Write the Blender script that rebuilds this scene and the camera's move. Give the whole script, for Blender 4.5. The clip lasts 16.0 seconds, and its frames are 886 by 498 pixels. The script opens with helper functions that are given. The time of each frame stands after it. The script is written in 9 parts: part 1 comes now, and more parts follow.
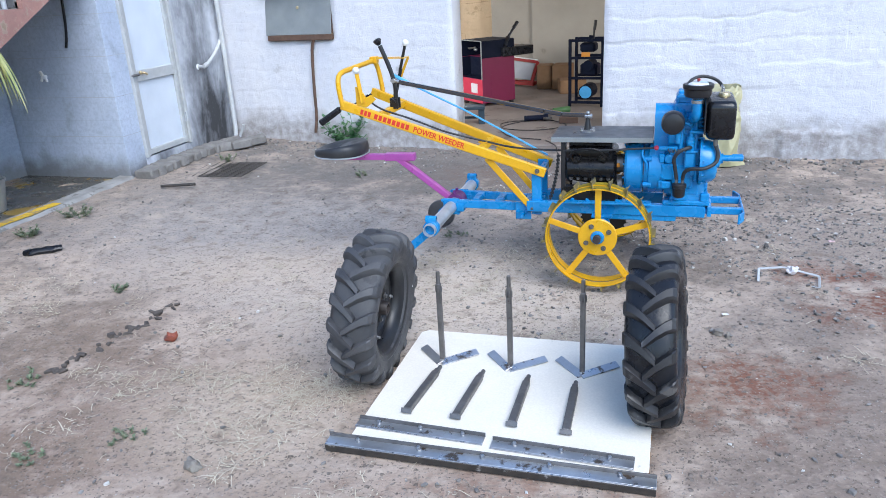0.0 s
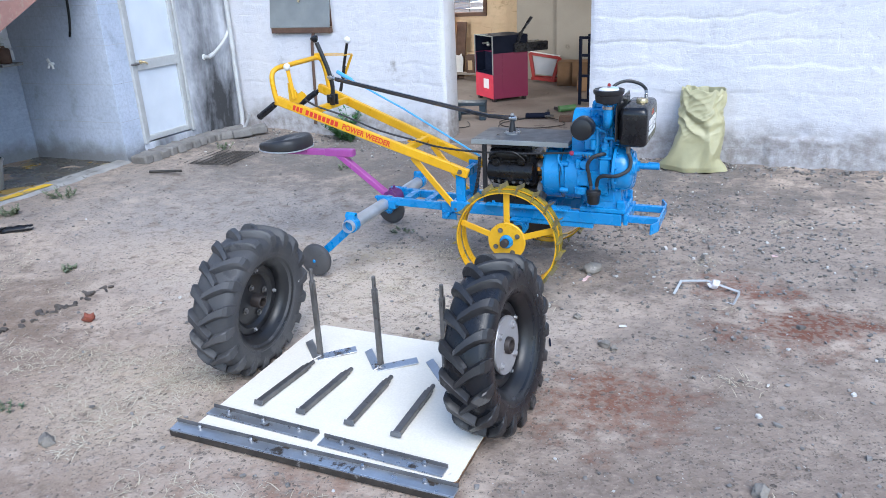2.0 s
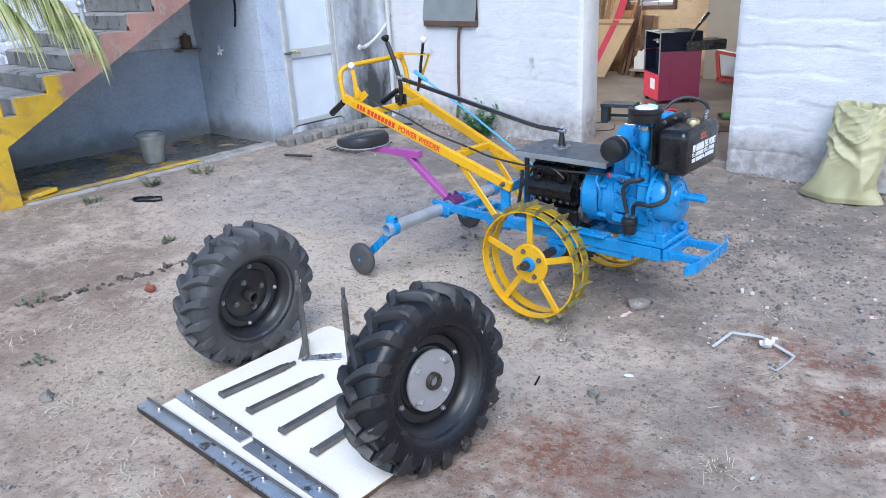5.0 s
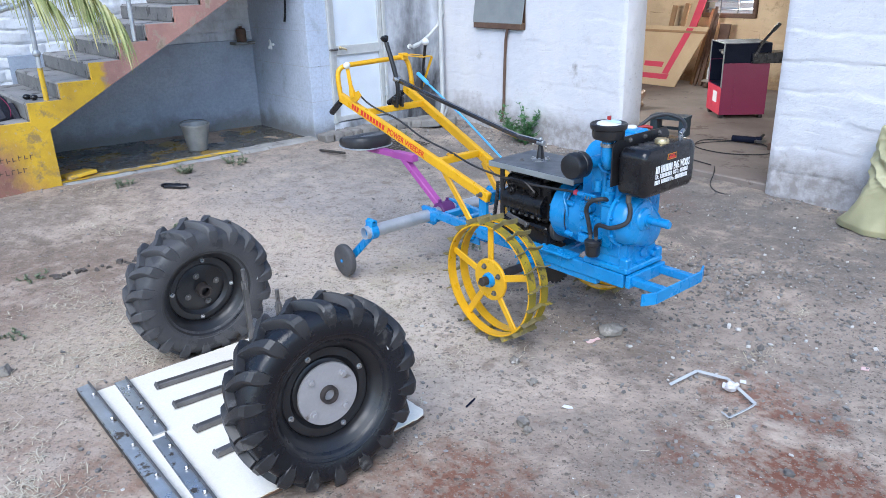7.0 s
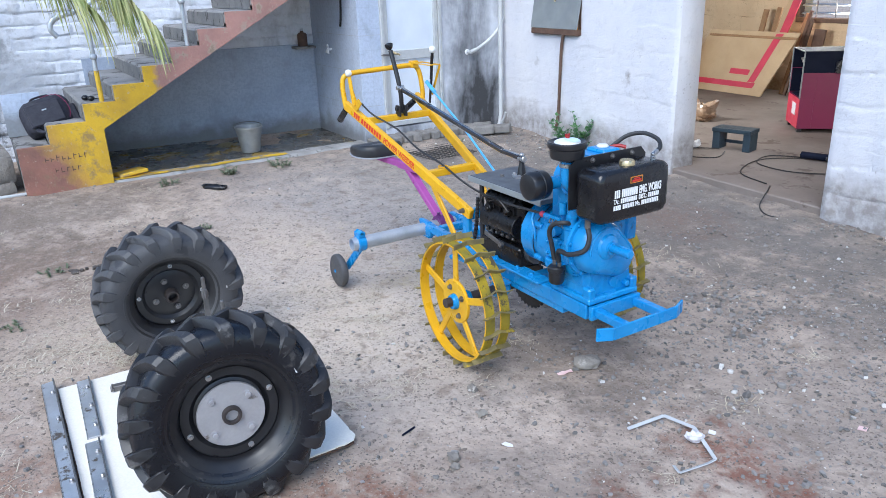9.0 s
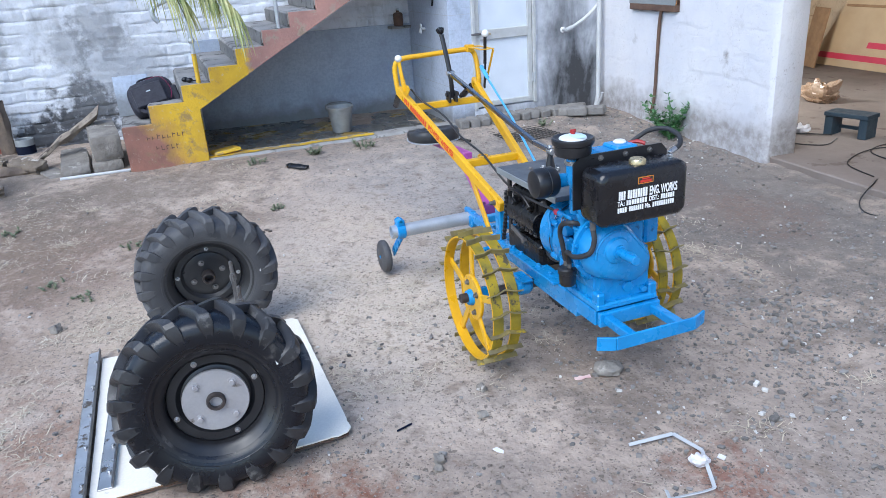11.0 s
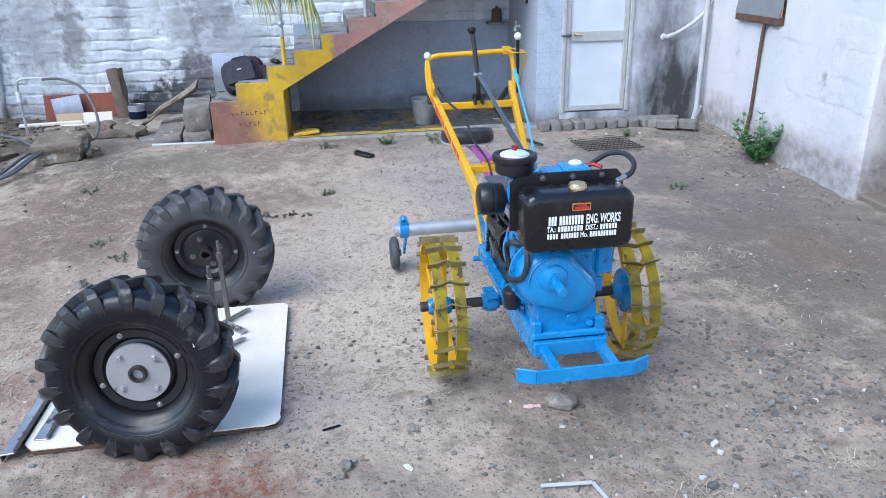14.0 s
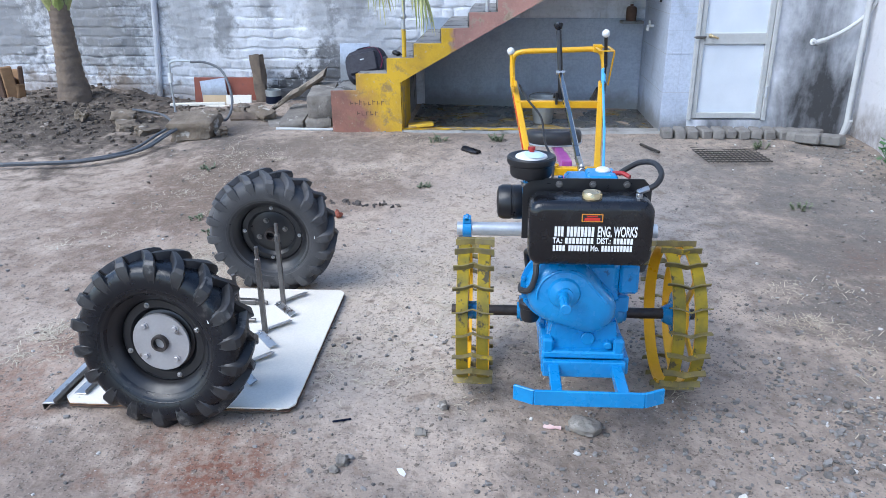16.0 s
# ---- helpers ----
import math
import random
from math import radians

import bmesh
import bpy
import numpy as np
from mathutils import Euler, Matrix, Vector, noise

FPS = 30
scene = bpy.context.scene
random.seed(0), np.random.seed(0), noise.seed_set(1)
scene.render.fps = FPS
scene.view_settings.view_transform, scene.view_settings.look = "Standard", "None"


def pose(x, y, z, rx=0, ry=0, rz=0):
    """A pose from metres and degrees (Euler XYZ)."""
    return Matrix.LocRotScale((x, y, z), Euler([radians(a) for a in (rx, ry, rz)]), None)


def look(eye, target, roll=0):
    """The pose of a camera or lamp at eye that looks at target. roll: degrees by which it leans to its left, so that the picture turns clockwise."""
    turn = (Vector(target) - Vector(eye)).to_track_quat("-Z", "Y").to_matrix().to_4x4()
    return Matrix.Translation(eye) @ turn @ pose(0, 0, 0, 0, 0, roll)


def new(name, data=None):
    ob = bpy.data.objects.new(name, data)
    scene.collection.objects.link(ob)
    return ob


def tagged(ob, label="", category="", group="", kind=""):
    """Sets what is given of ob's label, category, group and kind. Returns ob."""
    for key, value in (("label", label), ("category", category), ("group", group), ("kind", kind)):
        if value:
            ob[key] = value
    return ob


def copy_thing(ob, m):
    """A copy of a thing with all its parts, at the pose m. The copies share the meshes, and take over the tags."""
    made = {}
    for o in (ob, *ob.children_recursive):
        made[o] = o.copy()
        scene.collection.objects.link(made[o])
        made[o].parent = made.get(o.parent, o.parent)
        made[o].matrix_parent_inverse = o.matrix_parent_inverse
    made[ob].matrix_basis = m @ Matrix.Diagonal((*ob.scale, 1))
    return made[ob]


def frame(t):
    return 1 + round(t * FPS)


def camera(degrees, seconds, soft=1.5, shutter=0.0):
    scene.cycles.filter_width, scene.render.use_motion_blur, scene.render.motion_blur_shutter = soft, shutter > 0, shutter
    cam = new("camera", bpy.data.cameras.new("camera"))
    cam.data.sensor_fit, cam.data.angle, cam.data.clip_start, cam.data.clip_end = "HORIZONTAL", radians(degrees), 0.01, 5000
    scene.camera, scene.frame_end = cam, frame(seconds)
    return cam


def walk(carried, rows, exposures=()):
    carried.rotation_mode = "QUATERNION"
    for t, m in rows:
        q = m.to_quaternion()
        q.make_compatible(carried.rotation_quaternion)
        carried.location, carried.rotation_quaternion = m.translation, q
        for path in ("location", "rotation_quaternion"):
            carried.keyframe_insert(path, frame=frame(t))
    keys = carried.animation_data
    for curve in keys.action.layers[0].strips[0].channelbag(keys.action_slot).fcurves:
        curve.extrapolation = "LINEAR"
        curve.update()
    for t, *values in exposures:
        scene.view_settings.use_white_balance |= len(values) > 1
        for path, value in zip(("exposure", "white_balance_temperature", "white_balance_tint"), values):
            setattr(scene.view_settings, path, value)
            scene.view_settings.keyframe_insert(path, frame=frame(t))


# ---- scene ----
cam = camera(62.1, 16.0, soft=0.6)
PATH = [
    (0, (-0.033, -0.229, 1.613), (-0.602, 1.558, 0.919), -3.3),
    (0.5, (0.194, -0.145, 1.616), (-0.402, 1.64, 0.94), -4.4),
    (1, (0.444, -0.109, 1.631), (-0.196, 1.665, 0.966), -2.9),
    (1.5, (0.605, -0.049, 1.626), (-0.071, 1.702, 0.935), -2.8),
    (2, (0.774, 0.046, 1.619), (0.02, 1.758, 0.912), -2.8),
    (2.5, (0.935, 0.133, 1.628), (0.1, 1.801, 0.908), -3.1),
    (3, (1.143, 0.224, 1.639), (0.169, 1.819, 0.927), -4.4),
    (3.5, (1.305, 0.321, 1.659), (0.235, 1.849, 0.937), -4.0),
    (4, (1.404, 0.46, 1.636), (0.254, 1.924, 0.904), -4.3),
    (4.5, (1.504, 0.627, 1.64), (0.294, 2.045, 0.915), -3.5),
    (4.7, (1.515, 0.679, 1.642), (0.286, 2.083, 0.922), -3.3),
    (6.8, (1.863, 1.195, 1.614), (0.431, 2.408, 0.922), -1.8),
    (7, (1.897, 1.273, 1.623), (0.459, 2.472, 0.922), -1.7),
    (7.5, (1.933, 1.38, 1.619), (0.482, 2.587, 0.957), -2.0),
    (8, (1.999, 1.498, 1.621), (0.519, 2.661, 0.945), -3.1),
    (8.2, (2.05, 1.587, 1.619), (0.536, 2.704, 0.941), -2.9),
    (10.3, (2.194, 2.162, 1.639), (0.514, 2.965, 0.908), -2.6),
    (10.5, (2.215, 2.204, 1.646), (0.52, 2.967, 0.908), -2.7),
    (11, (2.281, 2.363, 1.65), (0.53, 2.991, 0.917), -3.9),
    (11.5, (2.35, 2.482, 1.656), (0.588, 3.027, 0.882), -2.2),
    (12, (2.353, 2.582, 1.651), (0.578, 3.085, 0.877), -1.6),
    (12.5, (2.345, 2.722, 1.647), (0.548, 3.162, 0.888), -1.6),
    (13, (2.352, 2.826, 1.643), (0.539, 3.208, 0.889), -0.9),
    (13.5, (2.353, 2.91, 1.641), (0.534, 3.217, 0.87), -0.9),
    (14, (2.375, 3.075, 1.645), (0.534, 3.342, 0.91), -1.3),
    (14.5, (2.395, 3.215, 1.636), (0.562, 3.478, 0.881), -1.7),
    (15, (2.363, 3.329, 1.634), (0.519, 3.482, 0.875), -1.5),
    (15.5, (2.309, 3.45, 1.627), (0.449, 3.408, 0.892), -1.0),
    (16, (2.288, 3.546, 1.606), (0.433, 3.401, 0.873), -0.7),
]
walk(cam, [(t, look(eye, target, roll)) for t, eye, target, roll in PATH], [(0.0, 1.06, 6070, 8)])  # EXPOSURE
# ---- light ----
world = bpy.data.worlds.new("world")
scene.world = world
world.use_nodes = True
wn = world.node_tree.nodes
sky = wn.new("ShaderNodeTexSky")
sky.sky_type, sky.sun_disc = "NISHITA", False
sky.sun_elevation, sky.sun_rotation = radians(48), radians(141)
sky.air_density, sky.dust_density, sky.ozone_density = 1.0, 0.6, 2.0
wn["Background"].inputs["Strength"].default_value = 0.15
world.node_tree.links.new(sky.outputs["Color"], wn["Background"].inputs["Color"])
sun = new("sun", bpy.data.lights.new("sun", "SUN"))
sun.data.energy, sun.data.angle, sun.data.color = 1.6, radians(44), (1.0, 0.985, 0.965)
sun.matrix_world = look((3.4, -4.2, 6.0), (0, 0, 0))

# daylight coming in through the shed's own windows
for at, aim, w, hh, watts in (((2.08, 6.66, 1.55), (1.9, 9.0, 0.6), 0.85, 0.85, 75), ((-3.50, 10.80, 1.32), (-3.2, 8.5, 0.6), 0.7, 0.5, 10), ((-3.58, 6.96, 1.33), (-4.2, 10.3, 0.5), 0.62, 0.38, 40)):
    lamp = new("window_light", bpy.data.lights.new("window_light", "AREA"))
    lamp.data.shape, lamp.data.size, lamp.data.size_y, lamp.data.energy, lamp.data.color = "RECTANGLE", w, hh, watts, (1.0, 0.97, 0.93)
    lamp.matrix_world = look(at, aim)

# ---- mesh helpers ----
class Mesh:
    """Vertices and faces of one part, gathered piece by piece."""

    def __init__(self):
        self.v, self.f = [], []

    def add(self, verts, faces, m=None):
        n = len(self.v)
        self.v += [tuple(m @ Vector(p)) if m else tuple(p) for p in verts]
        self.f += [tuple(n + i for i in q) for q in faces]
        return self

    def box(self, c, s, ch=0.004, m=None):
        """A box round c of size s with chamfered edges."""
        h = [a / 2 for a in s]
        ch = min(ch, 0.45 * min(h) * 2 * 0.5)
        m = Matrix.Translation(c) @ (m or Matrix())
        if ch <= 0:
            vs = [(x * h[0], y * h[1], z * h[2]) for x in (-1, 1) for y in (-1, 1) for z in (-1, 1)]
            return self.add(vs, [(0, 1, 3, 2), (4, 6, 7, 5), (0, 4, 5, 1), (2, 3, 7, 6), (0, 2, 6, 4), (1, 5, 7, 3)], m)
        vs, ix = [], {}
        for sx in (-1, 1):
            for sy in (-1, 1):
                for sz in (-1, 1):
                    for a in range(3):
                        p = [sx * h[0], sy * h[1], sz * h[2]]
                        for b in range(3):
                            if b != a:
                                p[b] -= (sx, sy, sz)[b] * ch
                        ix[sx, sy, sz, a] = len(vs)
                        vs.append(p)
        fs = []
        for a in range(3):
            b, c2 = (a + 1) % 3, (a + 2) % 3
            for s1 in (-1, 1):
                q = []
                for sb, sc in ((-1, -1), (1, -1), (1, 1), (-1, 1)):
                    k = [0, 0, 0]
                    k[a], k[b], k[c2] = s1, sb, sc
                    q.append(ix[k[0], k[1], k[2], a])
                fs.append(q if s1 > 0 else q[::-1])
            for sb in (-1, 1):
                for sc in (-1, 1):
                    q = []
                    for sa, w in ((-1, b), (1, b), (1, c2), (-1, c2)):
                        k = [0, 0, 0]
                        k[a], k[b], k[c2] = sa, sb, sc
                        q.append(ix[k[0], k[1], k[2], w])
                    fs.append(q if sb * sc < 0 else q[::-1])
        for sx in (-1, 1):
            for sy in (-1, 1):
                for sz in (-1, 1):
                    q = [ix[sx, sy, sz, a] for a in range(3)]
                    fs.append(q if sx * sy * sz > 0 else q[::-1])
        return self.add(vs, fs, m)

    def bar(self, p, q, w, h, ch=0.003, roll=0.0):
        """A box beam from p to q, w wide (level) and h deep."""
        p, q = Vector(p), Vector(q)
        d = q - p
        m = d.to_track_quat("X", "Z").to_matrix().to_4x4() @ pose(0, 0, 0, roll, 0, 0)
        return self.box((p + q) / 2, (d.length, w, h), ch, m)

    def lathe(self, prof, n=24, m=None, arc=None):
        """Turns (radius, height) pairs round z."""
        vs, fs = [], []
        full = arc is None
        k = n if full else n + 1
        for r, z in prof:
            for i in range(k):
                a = (arc or math.tau) * i / n
                vs.append((r * math.cos(a), r * math.sin(a), z))
        for j in range(len(prof) - 1):
            for i in range(n):
                i2 = (i + 1) % k
                fs.append((j * k + i, j * k + i2, (j + 1) * k + i2, (j + 1) * k + i))
        if full:
            if prof[0][0] > 1e-6:
                fs.append(tuple(range(k))[::-1])
            if prof[-1][0] > 1e-6:
                fs.append(tuple((len(prof) - 1) * k + i for i in range(k)))
        return self.add(vs, fs, m)

    def ring(self, prof, n=32, m=None):
        """Turns a closed outline of (radius, height) pairs round z."""
        vs = [(r * math.cos(math.tau * i / n), r * math.sin(math.tau * i / n), z) for r, z in prof for i in range(n)]
        k = len(prof)
        return self.add(vs, [(j * n + i, j * n + (i + 1) % n, (j + 1) % k * n + (i + 1) % n, (j + 1) % k * n + i) for j in range(k) for i in range(n)], m)

    def cyl(self, p, q, r, r2=None, n=16, ch=0.002):
        p, q = Vector(p), Vector(q)
        d = q - p
        r2 = r if r2 is None else r2
        m = Matrix.Translation(p) @ d.to_track_quat("Z", "Y").to_matrix().to_4x4()
        ch = min(ch, r * 0.4, d.length * 0.3)
        return self.lathe([(r - ch, 0), (r, ch), (r2, d.length - ch), (r2 - ch, d.length)], n, m)

    def tube(self, pts, r, n=8, smooth=True, bore=0.0):
        """A round tube along the points, rounded through them."""
        P = [Vector(p) for p in pts]
        if smooth and len(P) > 2:
            Q = []
            for i in range(len(P) - 1):
                a, b, c, d = P[max(i - 1, 0)], P[i], P[i + 1], P[min(i + 2, len(P) - 1)]
                for k in range(6):
                    t = k / 6
                    Q.append(0.5 * (2 * b + (c - a) * t + (2 * a - 5 * b + 4 * c - d) * t * t + (3 * b - a - 3 * c + d) * t ** 3))
            P = Q + [P[-1]]
        vs, fs = [], []
        up = Vector((0.03, 0.05, 1))
        rr = r if callable(r) else (lambda s: r)
        for i, p in enumerate(P):
            d = (P[min(i + 1, len(P) - 1)] - P[max(i - 1, 0)]).normalized()
            a = up - d * up.dot(d)
            if a.length < 1e-3:
                a = Vector((1, 0, 0)) - d * d.x
            a.normalize()
            up = a
            b = d.cross(a)
            q = rr(i / (len(P) - 1))
            vs += [p + (a * math.cos(math.tau * k / n) + b * math.sin(math.tau * k / n)) * q for k in range(n)]
        for i in range(len(P) - 1):
            fs += [(i * n + k, i * n + (k + 1) % n, (i + 1) * n + (k + 1) % n, (i + 1) * n + k) for k in range(n)]
        fs.append(tuple(range(n))[::-1])
        fs.append(tuple((len(P) - 1) * n + k for k in range(n)))
        return self.add(vs, fs)

    def prism(self, poly, depth, m=None):
        """A flat outline in x and y, drawn out along z."""
        n = len(poly)
        area = sum(poly[i][0] * poly[(i + 1) % n][1] - poly[(i + 1) % n][0] * poly[i][1] for i in range(n))
        poly = poly if area > 0 else poly[::-1]
        vs = [(x, y, 0) for x, y in poly] + [(x, y, depth) for x, y in poly]
        fs = [tuple(range(n))[::-1], tuple(range(n, 2 * n))] + [(i, (i + 1) % n, n + (i + 1) % n, n + i) for i in range(n)]
        return self.add(vs, fs, m)

    def ball(self, c, r, n=12, s=(1, 1, 1)):
        prof = [(max(r * math.sin(math.pi * i / n), 1e-7), -r * math.cos(math.pi * i / n)) for i in range(n + 1)]
        return self.lathe(prof, n + 4, Matrix.Translation(c) @ Matrix.Diagonal((*s, 1)))

    def data(self, name, mat, sharp=35):
        me = bpy.data.meshes.new(name)
        me.from_pydata(self.v, [], self.f)
        me.update()
        me.materials.append(mat)
        if sharp:
            me.polygons.foreach_set("use_smooth", [True] * len(me.polygons))
            me.set_sharp_from_angle(angle=radians(sharp))
        return me


def part(name, mesh, mat, parent, label="", sharp=35, m=None):
    """One mesh object under a thing or a part."""
    ob = new(name, mesh.data(name, mat, sharp) if isinstance(mesh, Mesh) else mesh)
    ob.parent = parent
    if m:
        ob.matrix_basis = m
    return tagged(ob, label)


def thing(name, label, category, m=None, group="", kind=""):
    """An Empty at the base of a thing made of parts."""
    ob = new(name)
    ob.empty_display_size = 0.1
    if m:
        ob.matrix_basis = m
    return tagged(ob, label, category, group, kind)


def solid(name, mesh, mat, label, category, m=None, group="", kind="", sharp=35):
    """A thing that is one mesh."""
    ob = new(name, mesh.data(name, mat, sharp))
    if m:
        ob.matrix_basis = m
    return tagged(ob, label, category, group, kind)


# ---- materials ----
class Nodes:
    def __init__(self, name):
        self.mat = bpy.data.materials.new(name)
        self.mat.use_nodes = True
        self.t = self.mat.node_tree
        self.b = self.t.nodes["Principled BSDF"]
        self.co = self.t.nodes.new("ShaderNodeTexCoord").outputs["Object"]

    def link(self, a, b):
        self.t.links.new(a, b)

    def node(self, kind, **values):
        n = self.t.nodes.new(kind)
        for k, v in values.items():
            n.inputs[k.replace("_", " ")].default_value = v
        return n

    def noise(self, scale, detail=4.0, rough=0.55, co=None, distortion=0.0):
        n = self.node("ShaderNodeTexNoise", Scale=scale, Detail=detail, Roughness=rough, Distortion=distortion)
        self.link(co or self.co, n.inputs["Vector"])
        return n.outputs["Fac"]

    def ramp(self, fac, lo, hi, a=0.0, b=1.0):
        n = self.node("ShaderNodeMapRange")
        n.inputs[1].default_value, n.inputs[2].default_value, n.inputs[3].default_value, n.inputs[4].default_value = lo, hi, a, b
        self.link(fac, n.inputs[0])
        return n.outputs[0]

    def mix(self, fac, a, b):
        n = self.t.nodes.new("ShaderNodeMix")
        n.data_type = "RGBA"
        for k, v in ((0, fac), (6, a), (7, b)):
            if isinstance(v, bpy.types.NodeSocket):
                self.link(v, n.inputs[k])
            else:
                n.inputs[k].default_value = (*v, 1) if isinstance(v, tuple) and len(v) == 3 else v
        return n.outputs[2]

    def math(self, op, a, b=0.5):
        n = self.t.nodes.new("ShaderNodeMath")
        n.operation = op
        for k, v in ((0, a), (1, b)):
            if isinstance(v, bpy.types.NodeSocket):
                self.link(v, n.inputs[k])
            else:
                n.inputs[k].default_value = v
        return n.outputs[0]

    def sep(self, co=None):
        n = self.t.nodes.new("ShaderNodeSeparateXYZ")
        self.link(co or self.co, n.inputs[0])
        return n.outputs

    def shift(self):
        """Coordinates that differ from object to object."""
        r = self.t.nodes.new("ShaderNodeObjectInfo").outputs["Random"]
        v = self.t.nodes.new("ShaderNodeVectorMath")
        v.operation = "MULTIPLY_ADD"
        c = self.t.nodes.new("ShaderNodeCombineXYZ")
        for k in range(3):
            self.link(r, c.inputs[k])
        self.link(c.outputs[0], v.inputs[0])
        v.inputs[1].default_value = (37, 53, 71)
        self.link(self.co, v.inputs[2])
        self.co = v.outputs[0]
        return r

    def bump(self, height, strength=0.3, distance=0.01, after=None):
        n = self.node("ShaderNodeBump", Strength=strength, Distance=distance)
        self.link(height, n.inputs["Height"])
        if after:
            self.link(after, n.inputs["Normal"])
        return n.outputs[0]

    def done(self, color=None, rough=0.6, metal=0.0, normal=None, **more):
        for k, v in (("Base Color", color), ("Roughness", rough), ("Metallic", metal), ("Normal", normal)):
            if isinstance(v, bpy.types.NodeSocket):
                self.link(v, self.b.inputs[k])
            elif v is not None:
                self.b.inputs[k].default_value = (*v, 1) if isinstance(v, tuple) else v
        for k, v in more.items():
            self.b.inputs[k.replace("_", " ")].default_value = v
        return self.mat


def surface(name, a, b, scale=8.0, rough=0.5, metal=0.0, bump=0.1, grain=120.0, spots=None, spot_at=0.64, spot_scale=25.0, dist=0.003, **more):
    """A worn surface: two tones in large patches, fine grain, and spots of a third tone where it is chipped or dirty."""
    n = Nodes(name)
    n.shift()
    col = n.mix(n.ramp(n.noise(scale), 0.35, 0.65), a, b)
    g = n.noise(grain, 3.0)
    col = n.mix(n.ramp(g, 0.3, 0.7, 0.0, 0.22), col, tuple(0.6 * c for c in a))
    r = n.ramp(n.noise(scale * 2.3), 0.3, 0.7, max(rough - 0.08, 0.05), min(rough + 0.12, 1.0))
    if spots:
        s = n.ramp(n.noise(spot_scale, 6.0, 0.65), spot_at, spot_at + 0.05)
        col = n.mix(s, col, spots)
    return n.done(col, r, metal, n.bump(g, bump, dist), **more)


def whitewash(name, base, blue, dirt, block=0.45, dirt_at=0.62, low=0.35, relief=0.75, dirty_low=0.9, pits=0.5, joints=0.13):
    """Lime wash over rough blockwork: cracks, faint joints, patches where the wash has gone, splashed earth at the foot."""
    n = Nodes(name)
    w = n.node("ShaderNodeTexNoise", Scale=2.5, Detail=3.0)
    n.link(n.co, w.inputs["Vector"])
    warp = n.t.nodes.new("ShaderNodeVectorMath")
    warp.operation = "MULTIPLY_ADD"
    n.link(w.outputs["Color"], warp.inputs[0])
    warp.inputs[1].default_value = (0.08, 0.08, 0.08)
    n.link(n.co, warp.inputs[2])
    x, y, z = n.sep(warp.outputs[0])
    c = n.t.nodes.new("ShaderNodeCombineXYZ")
    n.link(n.math("ADD", x, y), c.inputs[0])
    n.link(z, c.inputs[1])
    br = n.node("ShaderNodeTexBrick", Scale=1.0, Mortar_Size=0.008, Mortar_Smooth=0.6, Brick_Width=block, Row_Height=block * 0.42)
    n.link(c.outputs[0], br.inputs["Vector"])
    joint = n.math("MULTIPLY", br.outputs["Fac"], n.ramp(n.noise(2.9, 5, 0.65), 0.50, 0.64))
    fine, mid, big = n.noise(70, 5), n.noise(14, 6, 0.65), n.noise(1.6, 5, 0.6)
    col = n.mix(n.ramp(big, 0.35, 0.7), base, blue)
    col = n.mix(n.ramp(mid, 0.60, 0.75, 0, 0.30), col, tuple(0.55 * v for v in base))
    patch = n.math("MULTIPLY", n.ramp(n.noise(2.2, 8, 0.7), dirt_at, dirt_at + 0.12), n.ramp(n.noise(30, 4), 0.35, 0.6))
    col = n.mix(patch, col, dirt)
    col = n.mix(n.math("MULTIPLY", joint, joints), col, dirt)
    crack = n.math("MULTIPLY", n.ramp(n.math("ABSOLUTE", n.math("SUBTRACT", n.noise(2.1, 7, 0.6), 0.5)), 0.0, 0.010, 1, 0), n.ramp(n.noise(1.1), 0.5, 0.6))
    col = n.mix(n.math("MULTIPLY", crack, 0.16), col, dirt)
    col = n.mix(n.ramp(n.noise(45, 5, 0.7), 0.62, 0.72, 0, 0.22), col, tuple(0.45 * v for v in base))
    zz = n.sep()[2]
    splash = n.math("MULTIPLY", n.ramp(n.math("ADD", zz, n.math("MULTIPLY", n.noise(4, 5), -0.35)), low - 0.3, low - 0.12, 1, 0), dirty_low)
    col = n.mix(n.math("MULTIPLY", splash, n.ramp(mid, 0.3, 0.6, 0.35, 1)), col, dirt)
    h = n.math("ADD", n.math("MULTIPLY", mid, 1.0), n.math("ADD", n.math("MULTIPLY", fine, 0.20), n.math("MULTIPLY", n.math("ADD", n.math("MULTIPLY", crack, 1.6), joint), -0.13)))
    pit = n.ramp(n.noise(55, 3, 0.6), 0.60, 0.68)
    col = n.mix(n.math("MULTIPLY", n.math("MULTIPLY", pit, n.ramp(n.noise(3.5, 4), 0.48, 0.62)), pits), col, dirt)
    col = n.mix(n.ramp(n.noise(6, 7, 0.75), 0.56, 0.66, 0, 0.35), col, tuple(0.72 * v for v in base))
    h = n.math("ADD", h, n.math("MULTIPLY", pit, -0.25 * pits))
    h = n.math("ADD", h, n.math("MULTIPLY", n.noise(4.5, 3), 0.4))
    return n.done(col, 0.92, 0.0, n.bump(h, relief, 0.02))


WHITE = whitewash("limewash_white", (0.665, 0.655, 0.672), (0.575, 0.580, 0.625), (0.27, 0.245, 0.23), pits=0.5, joints=0.0, relief=0.5)


